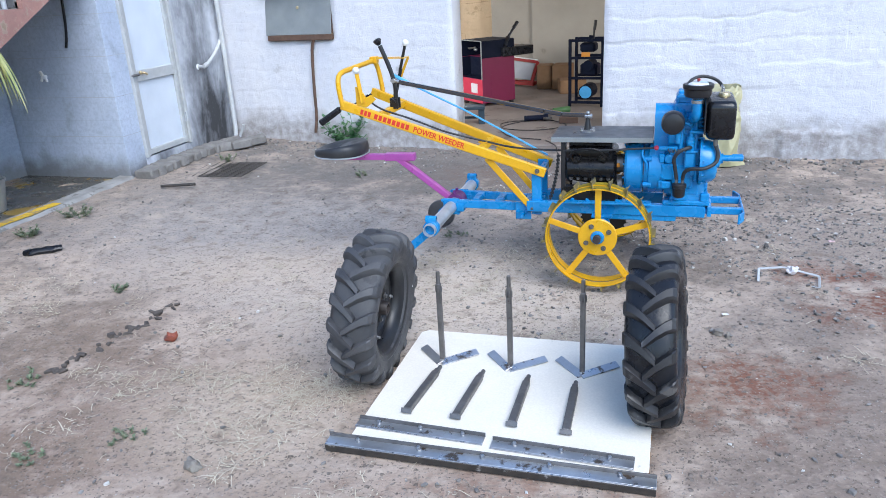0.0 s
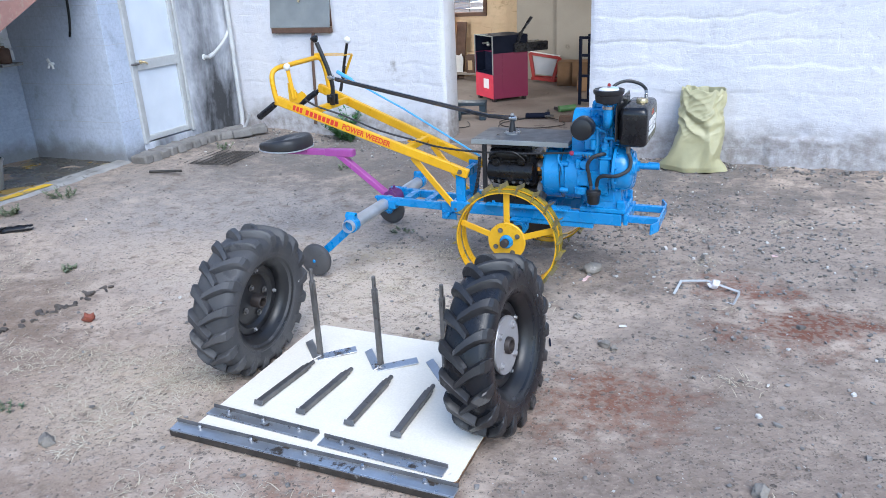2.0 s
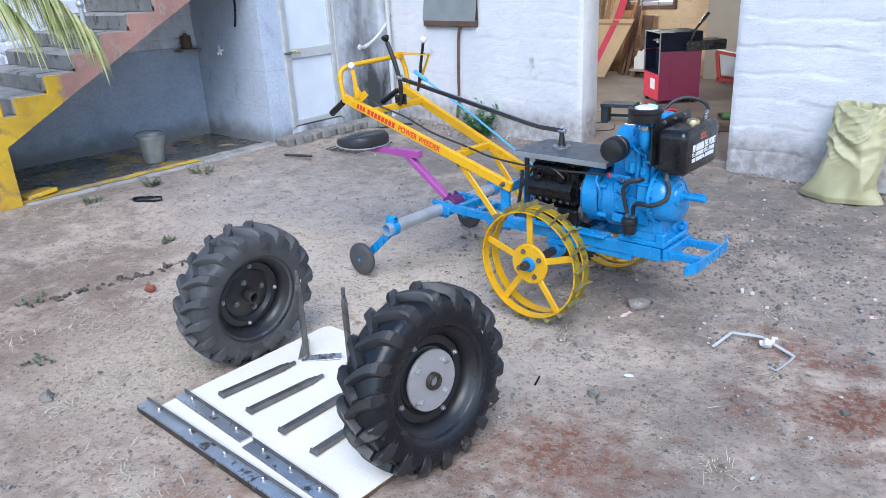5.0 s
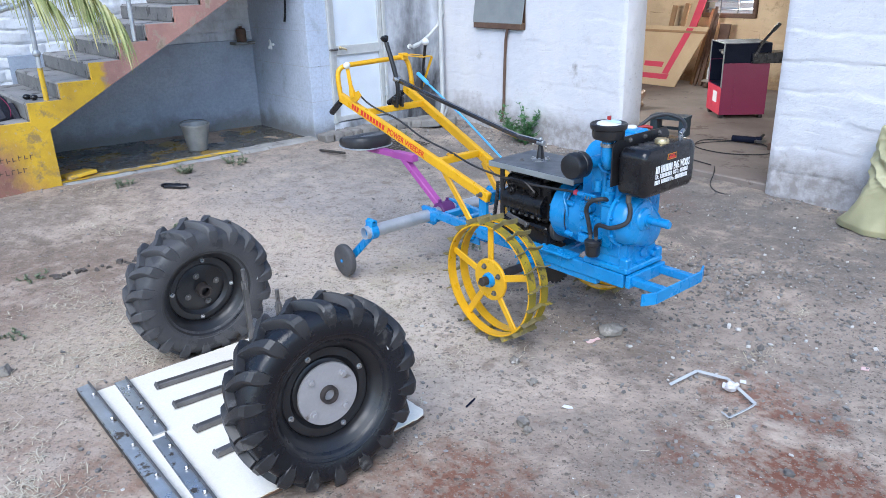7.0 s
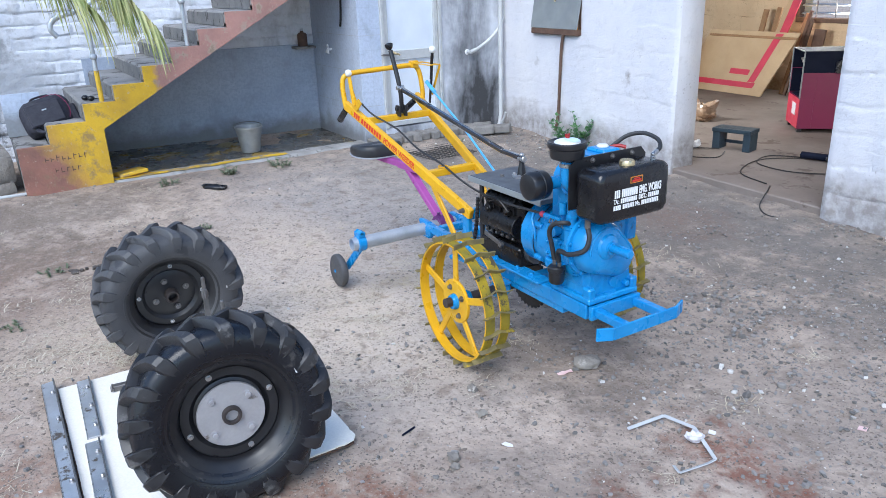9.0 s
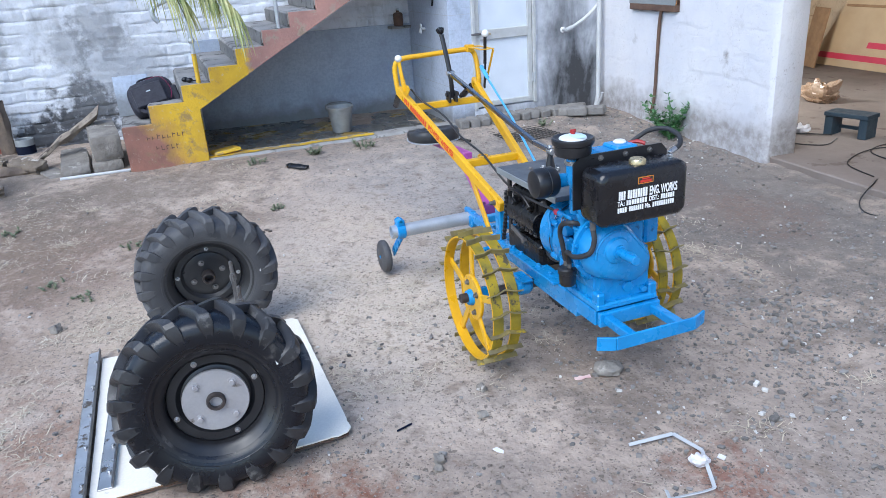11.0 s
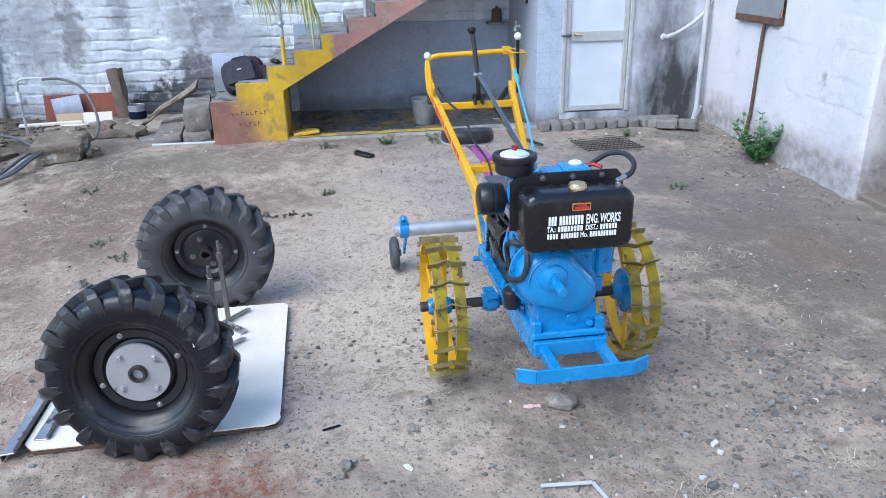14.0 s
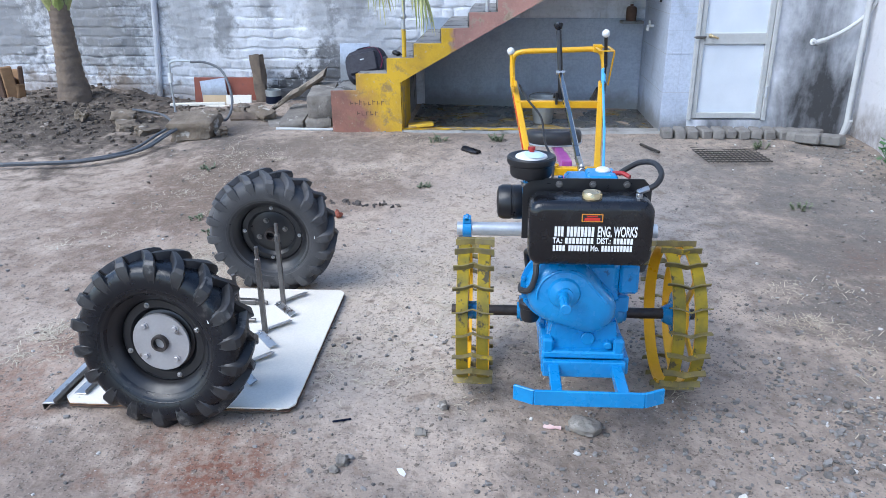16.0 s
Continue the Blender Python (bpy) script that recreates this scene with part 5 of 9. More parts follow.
    U("governor_arm", Mesh().box((-0.03, 3.69, 0.715), (0.10, 0.012, 0.02), 0.003).cyl((-0.075, 3.69, 0.715), (-0.04, 3.69, 0.715), 0.012), BLUE, eng)
    U("throttle_grip", Mesh().ball((-0.085, 3.685, 0.718), 0.013, 8), PINK, eng, "pink-red throttle tip")
    U("spring", Mesh().tube([(-0.03 + 0.004 * k, 3.68 + 0.010 * math.cos(k * 1.6), 0.705 + 0.010 * math.sin(k * 1.6)) for k in range(24)], 0.0022, 6), STEEL, eng)
    U("housing_lug", Mesh().box((-0.055, 3.705, 0.66), (0.03, 0.03, 0.05), 0.006), BLUE, eng)
    U("housing_lug", Mesh().box((-0.055, 3.70, 0.52), (0.03, 0.03, 0.04), 0.006), BLUE, eng)
    U("dipstick", Mesh().cyl((0.115, 3.69, 0.54), (0.115, 3.675, 0.60), 0.008).ball((0.115, 3.673, 0.606), 0.012, 8), BLUE, eng)
    U("head_nut", Mesh().cyl((0.01, 3.745, 0.94), (0.01, 3.745, 0.962), 0.009, n=6), BLUE, eng)
    U("head_nut", Mesh().cyl((0.12, 3.745, 0.94), (0.12, 3.745, 0.962), 0.009, n=6), BLUE, eng)
    U("head_nut", Mesh().cyl((0.01, 3.895, 0.94), (0.01, 3.895, 0.962), 0.009, n=6), BLUE, eng)
    U("head_nut", Mesh().cyl((0.12, 3.895, 0.94), (0.12, 3.895, 0.962), 0.009, n=6), BLUE, eng)
    U("pushrod_tube", Mesh().cyl((0.105, 3.722, 0.70), (0.105, 3.735, 0.91), 0.013), BLUE, eng)
    U("pushrod_tube", Mesh().cyl((0.035, 3.722, 0.70), (0.035, 3.735, 0.91), 0.013), BLUE, eng)
    U("air_duct", Mesh().box((0.0, 3.728, 0.79), (0.06, 0.03, 0.12), 0.008), BLUE, eng)
    U("side_box", Mesh().box((0.10, 3.965, 0.66), (0.07, 0.06, 0.10), 0.008).box((0.06, 3.955, 0.56), (0.09, 0.04, 0.06), 0.006), BLUE, eng)

    # gearbox
    gb = P("gearbox", Mesh().box((-0.425, 3.835, 0.60), (0.27, 0.21, 0.20), 0.025), GEARBLACK, "greasy black cast gearbox")
    U("gearbox_bulge", Mesh().cyl((-0.55, 3.745, 0.59), (-0.30, 3.745, 0.59), 0.055).cyl((-0.54, 3.75, 0.68), (-0.33, 3.75, 0.68), 0.035), GEARBLACK, gb)
    U("gearbox_cover", Mesh().box((-0.43, 3.835, 0.715), (0.23, 0.18, 0.035), 0.008).cyl((-0.40, 3.78, 0.70), (-0.40, 3.78, 0.75), 0.03), GEARBLACK, gb)
    for k in range(5):
        U("gearbox_rib", Mesh().box((-0.53 + 0.05 * k, 3.728, 0.60), (0.010, 0.02, 0.15), 0.003), GEARBLACK, gb)
    U("gearbox_foot", Mesh().box((-0.43, 3.835, 0.45), (0.30, 0.24, 0.10), 0.01), GEARBLACK, gb)
    for k in range(6):
        bolt(gb, (-0.53 + 0.04 * k, 3.722, 0.535), (0, -1, 0), 0.007, 0.010, STEEL, m=Matrix())
    for x, z, r in ((-0.50, 0.64, 0.028), (-0.42, 0.57, 0.034), (-0.36, 0.655, 0.024), (-0.33, 0.56, 0.02)):
        U("cover_cap", Mesh().cyl((x, 3.735, z), (x, 3.700, z), r * 0.8).cyl((x, 3.70, z), (x, 3.694, z), r * 0.5, n=6), GEARBLACK, gb)
    U("oil_pipe", Mesh().tube([(-0.54, 3.70, 0.66), (-0.50, 3.685, 0.70), (-0.40, 3.688, 0.705), (-0.34, 3.70, 0.66)], 0.006, 8), GEARBLACK, gb)
    U("shift_arm", Mesh().bar((-0.52, 3.70, 0.52), (-0.38, 3.692, 0.50), 0.008, 0.022).cyl((-0.38, 3.70, 0.50), (-0.38, 3.68, 0.50), 0.012), STEEL, gb)
    U("coupling", Mesh().cyl((-0.305, 3.825, 0.60), (-0.255, 3.825, 0.60), 0.052), STEEL, gb, "coupling with orange rubber blocks")
    for k in range(4):
        a = math.tau * k / 4
        U("rubber_block", Mesh().box((-0.282, 3.825 + 0.05 * math.cos(a), 0.60 + 0.05 * math.sin(a)), (0.018, 0.022, 0.022), 0.004), INKORANGE, gb)
    U("input_housing", Mesh().cyl((-0.285, 3.80, 0.48), (-0.255, 3.80, 0.48), 0.06), STEEL, gb)
    # support plate over the gearbox
    plate = P("top_plate", Mesh().box((-0.37, 3.852, 0.757), (0.53, 0.31, 0.022), 0.003), DARKSHEET, "dark grey steel plate over the gearbox")
    U("plate_lip", Mesh().bar((-0.635, 3.6915, 0.755), (-0.105, 3.6915, 0.755), 0.006, 0.026, 0.002), GREYSHEET, plate)
    for x, y in ((-0.572, 3.722), (-0.60, 3.97), (-0.15, 3.97)):
        U("plate_leg", Mesh().box((x, y, 0.58), (0.025, 0.012, 0.34), 0.002), BLACK, plate)
    bolt(plate, (-0.52, 3.80, 0.768), (0, 0, 1), 0.008, 0.010, STEEL, m=Matrix())
    U("flange", Mesh().lathe([(0.042, 0), (0.042, 0.006), (0.03, 0.010)], 24, Matrix.Translation((-0.458, 3.864, 0.768))), BRIGHTSTEEL, plate)
    for k in range(4):
        a = math.tau * k / 4 + 0.6
        bolt(plate, (-0.458 + 0.036 * math.cos(a), 3.864 + 0.036 * math.sin(a), 0.773), (0, 0, 1), 0.007, 0.012, BRIGHTSTEEL, m=Matrix())
    U("shift_boot", Mesh().lathe([(0.022, 0), (0.020, 0.01), (0.014, 0.045), (0.012, 0.055), (0.012, 0.075)], 18, Matrix.Translation((-0.458, 3.864, 0.776))), BLACK, plate)
    U("rod_end", Mesh().cyl((-0.475, 3.864, 0.852), (-0.435, 3.864, 0.852), 0.014).ball((-0.458, 3.864, 0.868), 0.011, 8), BRIGHTSTEEL, plate)
    rod = [(-0.440, 3.864, 0.854), (-0.60, 3.864, 0.862), (-0.70, 3.864, 0.880), (-1.545, 3.857, 1.052)]
    me = Mesh()
    for a, b in zip(rod, rod[1:]):
        me.bar(a, b, 0.023, 0.023, 0.004)
    P("shift_rod", me, RODBLACK, "long glossy black square shift rod")
    P("rod_joint", Mesh().cyl((-1.54, 3.857, 1.052), (-1.595, 3.857, 1.064), 0.010).cyl((-1.572, 3.836, 1.060), (-1.572, 3.880, 1.060), 0.013), BRIGHTSTEEL, "bright rod joint")
    # chain, sprockets and axle
    axle = P("axle", Mesh().cyl((-0.355, 3.372, 0.305), (-0.355, 4.318, 0.305), 0.021), RUSTSTEEL, "rusty steel wheel axle")
    for y in (3.665, 4.02):
        U("bearing", Mesh().cyl((-0.355, y - 0.035, 0.305), (-0.355, y + 0.035, 0.305), 0.034).cyl((-0.355, y - 0.022, 0.305), (-0.355, y + 0.022, 0.305), 0.042), BLUE, axle, "blue bearing housing")
        U("bearing_foot", Mesh().box((-0.355, y, 0.342), (0.11, 0.05, 0.012), 0.003), BLUE, axle)
    teeth = []
    for k in range(96):
        a = math.tau * k / 96
        r = 0.125 if k % 3 else 0.136
        teeth.append((r * math.cos(a), r * math.sin(a)))
    U("sprocket", Mesh().prism(teeth, 0.010, Matrix.Translation((-0.355, 3.835, 0.305)) @ pose(0, 0, 0, 90)), BLACK, axle, "large black chain sprocket")
    link = Mesh().box((0, 0, 0), (0.014, 0.010, 0.020), 0.004)
    ld = link.data("chain_link", BLACK)
    for k in range(24):
        s = k / 23
        p = Vector((-0.598 - 0.045 * s + 0.008 * math.sin(s * 3.1), 3.716, 0.66 - 0.24 * s))
        part("chain_link", ld, None, axle, m=Matrix.Translation(p) @ pose(0, 0, 0, 90 * (k % 2), 75, 0))

    # handle frame
    hf = P("handle_frame", Mesh().bar((-1.815, 3.626, 0.962), (-0.672, 3.727, 0.560), 0.030, 0.052, 0.004), YELLOW, "yellow box-section handle frame")
    U("beam", Mesh().bar((-1.815, 4.098, 0.962), (-0.672, 3.955, 0.560), 0.030, 0.052, 0.004), YELLOW, hf)
    U("cross_bar", Mesh().box((-1.60, 3.86, 0.893), (0.035, 0.42, 0.035), 0.003), YELLOW, hf)
    U("cross_bar", Mesh().box((-1.035, 3.85, 0.690), (0.04, 0.28, 0.035), 0.003), YELLOW, hf)
    for y0, y1 in ((3.700, 3.712), (3.985, 3.968)):
        U("brace", Mesh().bar((-1.00, y0 + 0.01, 0.645), (-0.735, y1, 0.345), 0.012, 0.036, 0.003), YELLOW, hf)
        bolt(hf, (-0.745, y1 + (-0.006 if y0 < 3.8 else 0.006), 0.36), (0, -1 if y0 < 3.8 else 1, 0), 0.009, 0.012, STEEL, m=Matrix())
        bolt(hf, (-0.715, y1 + (-0.0 if y0 < 3.8 else 0.006), 0.575), (0, -1 if y0 < 3.8 else 1, 0), 0.009, 0.03, STEEL, m=Matrix())
    U("eyelet", Mesh().ring([(0.022, -0.003), (0.027, -0.003), (0.027, 0.003), (0.022, 0.003)], 20, Matrix.Translation((-1.04, 3.80, 0.716))), YELLOW, hf)
    U("handlebar", Mesh().tube([(-1.805, 3.622, 0.95), (-1.812, 3.618, 1.00), (-1.818, 3.616, 1.075), (-1.815, 3.628, 1.118), (-1.808, 3.672, 1.137), (-1.800, 3.76, 1.142), (-1.786, 3.94, 1.149), (-1.778, 4.045, 1.152), (-1.770, 4.082, 1.136), (-1.760, 4.098, 1.085), (-1.748, 4.102, 1.00), (-1.745, 4.100, 0.955)], 0.0145, 12), YELLOW, hf, "bent yellow tube handlebar")
    U("corner_block", Mesh().box((-1.770, 4.062, 1.158), (0.045, 0.045, 0.040), 0.003), YELLOW, hf)
    for y0, y1 in ((3.628, 3.650), (4.096, 4.078)):
        U("grip", Mesh().cyl((-1.80, y0, 0.952), (-1.84, y0 + (y1 - y0) * 0.3, 0.93), 0.012).cyl((-1.835, y0 + (y1 - y0) * 0.3, 0.932), (-1.965, y1, 0.852), 0.018, 0.020), RUBBER, hf, "black rubber grip")
    # quadrant lever and hand levers
    U("quadrant", Mesh().prism([(-1.72, 0.955), (-1.66, 0.945), (-1.60, 0.99), (-1.63, 1.015), (-1.66, 1.0), (-1.70, 1.06), (-1.72, 1.06)], 0.005, Matrix(((1, 0, 0, 0), (0, 0, 1, 3.622), (0, 1, 0, 0), (0, 0, 0, 1)))), YELLOW, hf, "yellow toothed lever quadrant")
    lev = P("throttle_lever", Mesh().bar((-1.68, 3.618, 0.97), (-1.697, 3.606, 1.14), 0.006, 0.022, 0.002).box((-1.683, 3.618, 1.0), (0.03, 0.012, 0.05), 0.003), YELLOW, "yellow throttle lever with a white knob")
    U("knob", Mesh().ball((-1.698, 3.604, 1.152), 0.020, 10), WHITEP, lev, "white ball knob")
    lev = P("gear_lever", Mesh().tube([(-1.575, 3.862, 0.925), (-1.572, 3.861, 0.97), (-1.570, 3.858, 1.03), (-1.592, 3.852, 1.13), (-1.640, 3.845, 1.26)], lambda q: 0.010 + 0.003 * min(q * 4, 1), 10), BLACK, "curved black gear lever")
    U("knob", Mesh().lathe([(0.006, -0.02), (0.016, -0.012), (0.024, 0.004), (0.024, 0.012), (0.016, 0.018), (0.003, 0.020)], 18, Matrix.Translation((-1.650, 3.843, 1.280)) @ pose(0, 0, 0, 4, -20)), RUBBER, lev, "black knob")
    U("lever_bracket", Mesh().box((-1.578, 3.842, 0.930), (0.05, 0.012, 0.062), 0.003).box((-1.578, 3.882, 0.930), (0.05, 0.012, 0.062), 0.003).cyl((-1.578, 3.826, 0.942), (-1.578, 3.902, 0.942), 0.013), BLACK, lev, "black pivot bracket")
    lev = P("clutch_lever", Mesh().bar((-1.66, 4.098, 0.94), (-1.61, 4.088, 1.10), 0.010, 0.020, 0.002).cyl((-1.62, 4.09, 1.08), (-1.568, 4.074, 1.240), 0.009), BLACK, "black clutch lever with a white knob")
    U("knob", Mesh().ball((-1.565, 4.073, 1.252), 0.020, 10), WHITEP, lev, "white ball knob")
    U("lever_plate", Mesh().box((-1.672, 4.052, 1.166), (0.21, 0.014, 0.005), 0.001).box((-1.672, 4.118, 1.166), (0.21, 0.014, 0.005), 0.001).box((-1.762, 4.085, 1.166), (0.03, 0.054, 0.005), 0.001).box((-1.575, 4.085, 1.166), (0.016, 0.054, 0.005), 0.001), YELLOW, lev, "yellow slotted guide plate")
    U("plate_stay", Mesh().bar((-1.570, 4.122, 1.163), (-1.655, 4.112, 0.985), 0.005, 0.016, 0.001), YELLOW, lev, "thin yellow stay")
    P("clutch_rod", Mesh().tube([(-1.645, 4.080, 1.052), (-1.20, 4.045, 0.850), (-0.70, 3.99, 0.60)], 0.006, 8, smooth=False).cyl((-1.665, 4.086, 1.062), (-1.56, 4.076, 1.012), 0.012), BLUEROD, "light blue clutch rod")
    P("throttle_cable", Mesh().tube([(-1.66, 3.652, 0.985), (-1.60, 3.69, 0.925), (-1.45, 3.76, 0.855), (-1.25, 3.77, 0.78), (-1.05, 3.80, 0.725), (-0.85, 3.78, 0.69), (-0.60, 3.725, 0.69), (-0.35, 3.695, 0.70), (-0.13, 3.69, 0.715), (-0.085, 3.688, 0.717)], 0.0055, 8), HOSE, "thin black throttle cable")
    # writing along the near beam
    a, b = Vector((-1.815, 3.626, 0.962)), Vector((-0.672, 3.727, 0.560))
    d = (b - a).normalized()
    out = Vector((d.y, -d.x, 0)).normalized()
    upv = out.cross(d).normalized()
    # letters read from the rear end towards the engine, seen from outside
    def beam_m(s, lift=0.0):
        c = a + d * s + out * 0.0155
        return Matrix(((d.x, upv.x, out.x, c.x), (d.y, upv.y, out.y, c.y), (d.z, upv.z, out.z, c.z), (0, 0, 0, 1)))
    me = Mesh()
    for s0, s1, count in ((0.118, 0.185, 3), (0.200, 0.415, 8)):
        step = (s1 - s0) / count
        for k in range(count):
            me.box((s0 + (k + 0.5) * step - 0.3, 0, 0), (step * 0.72, 0.029, 0.0008), 0)
    part("print_bar", me, INKRED, hf, "red print", m=beam_m(0.3))
    lettering("print", "POWER WEEDER", 0.043, INKRED, hf, beam_m(0.590), "red print", 0.92)

    # seat
    seat = P("seat", Mesh(), RUBBER, "black moulded saddle seat")
    me = Mesh()
    n = 40

    def outline(k):
        a = math.tau * k / n
        c, s = math.cos(a), math.sin(a)
        c, s = math.copysign(abs(c) ** 0.80, c), math.copysign(abs(s) ** 0.80, s)
        return 0.162 * c, (0.158 - 0.020 * max(-c, 0)) * s

    # rings from the underside, round the swollen rim and into the dished top
    lay = [(0.50, 0.0, 0), (0.93, 0.0, 0), (0.985, 0.12, 0), (1.0, 0.35, 0), (1.0, 0.62, 0), (0.975, 0.84, 0), (0.92, 0.96, 0), (0.83, 1.0, 0.1), (0.68, 0.95, 0.6), (0.45, 0.86, 1.0), (0.10, 0.80, 1.0)]
    vs = []
    for s, h, f in lay:
        for k in range(n):
            x, y = outline(k)
            front = (x / 0.162 + 1) / 2
            tall = 0.040 + 0.038 * front ** 1.5 + 0.014 * (abs(y) / 0.158) ** 2
            vs.append((-1.955 + x * s, 3.865 + y * s, 0.618 + tall * h - 0.010 * f * (1 - front)))
    fs = [(j * n + i, j * n + (i + 1) % n, (j + 1) * n + (i + 1) % n, (j + 1) * n + i) for j in range(len(lay) - 1) for i in range(n)]
    fs += [tuple(range(n))[::-1], tuple((len(lay) - 1) * n + i for i in range(n))]
    me.add(vs, fs)
    seat.data = me.data("seat", SEATMAT, 70)
    U("seat_rim", Mesh().tube([(-1.955 + 1.0 * outline(k)[0], 3.865 + 1.0 * outline(k)[1], 0.622) for k in range(n + 1)], 0.0045, 6), GALV, seat, "pale seat edging")
    post = P("seat_arm", Mesh().bar((-2.02, 3.870, 0.598), (-1.505, 3.905, 0.598), 0.045, 0.035, 0.004), PURPLE, "orchid painted box-section seat arm")
    U("seat_post", Mesh().bar((-1.60, 3.897, 0.592), (-1.290, 3.920, 0.345), 0.045, 0.035, 0.004), PURPLE, post)
    U("end_sleeve", Mesh().box((-1.585, 3.899, 0.598), (0.19, 0.053, 0.043), 0.004, pose(0, 0, 0, 0, 0, 4)), PURPLE, post)
    U("post_clamp", Mesh().cyl((-1.245, 3.868, 0.330), (-1.245, 3.958, 0.330), 0.052), DARKPURPLE, post, "dark plum pipe clamp")
    for y in (3.885, 3.94):
        bolt(post, (-1.25, y, 0.380), (0, 0, 1), 0.009, 0.02, DARKPURPLE, m=Matrix())
    # cross pipe, clamps, arms and small wheels
    pipe = P("cross_pipe", Mesh().ring([(0.030, 0), (0.035, 0), (0.035, 1.0), (0.030, 1.0)], 28, Matrix.Translation((-1.245, 4.345, 0.325)) @ pose(0, 0, 0, 90)), GALV, "galvanised steel cross pipe")
    for y in (3.800, 4.000):
        U("frame_clamp", Mesh().box((-1.245, y, 0.325), (0.10, 0.03, 0.095), 0.005).box((-1.19, y, 0.325), (0.05, 0.05, 0.05), 0.004), BLUE, pipe, "blue pipe clamp")
        for z in (0.36, 0.29):
            bolt(pipe, (-1.295, y, z), (-1, 0, 0), 0.009, 0.014, m=Matrix())
    for y, s in ((3.395, -1), (4.295, 1)):
        cl = U("end_clamp", Mesh().cyl((-1.245, y - 0.022, 0.325), (-1.245, y + 0.022, 0.325), 0.044).box((-1.245, y, 0.375), (0.06, 0.04, 0.03), 0.004).cyl((-1.275, y, 0.385), (-1.215, y, 0.385), 0.011), BLUE, pipe, "blue pipe clamp")
        U("wheel_arm", Mesh().bar((-1.265, y - 0.015 * s, 0.300), (-1.475, y - 0.015 * s, 0.118), 0.010, 0.045, 0.003), BLUE, pipe, "blue flat steel arm")
        w = U("gauge_wheel", Mesh().lathe([(0.02, -0.024), (0.075, -0.024), (0.090, -0.016), (0.094, -0.006), (0.094, 0.006), (0.090, 0.016), (0.075, 0.024), (0.02, 0.024)], 36, Matrix.Translation((-1.480, y + 0.032 * s - (0.005 if s < 0 else 0), 0.103)) @ pose(0, 0, 0, 90)), DUSTRUBBER, pipe, "dusty dark rubber gauge wheel")
        U("wheel_bolt", Mesh().cyl((-1.480, y - 0.03, 0.103), (-1.480, y + 0.065 * s, 0.103), 0.010).lathe([(0.02, -0.03), (0.02, 0.03)], 14, Matrix.Translation((-1.480, y + 0.03 * s, 0.103)) @ pose(0, 0, 0, 90)), BLUE, pipe)
    iron_wheel(root, 3.468, -1)
    iron_wheel(root, 4.232, 1)


weeder()


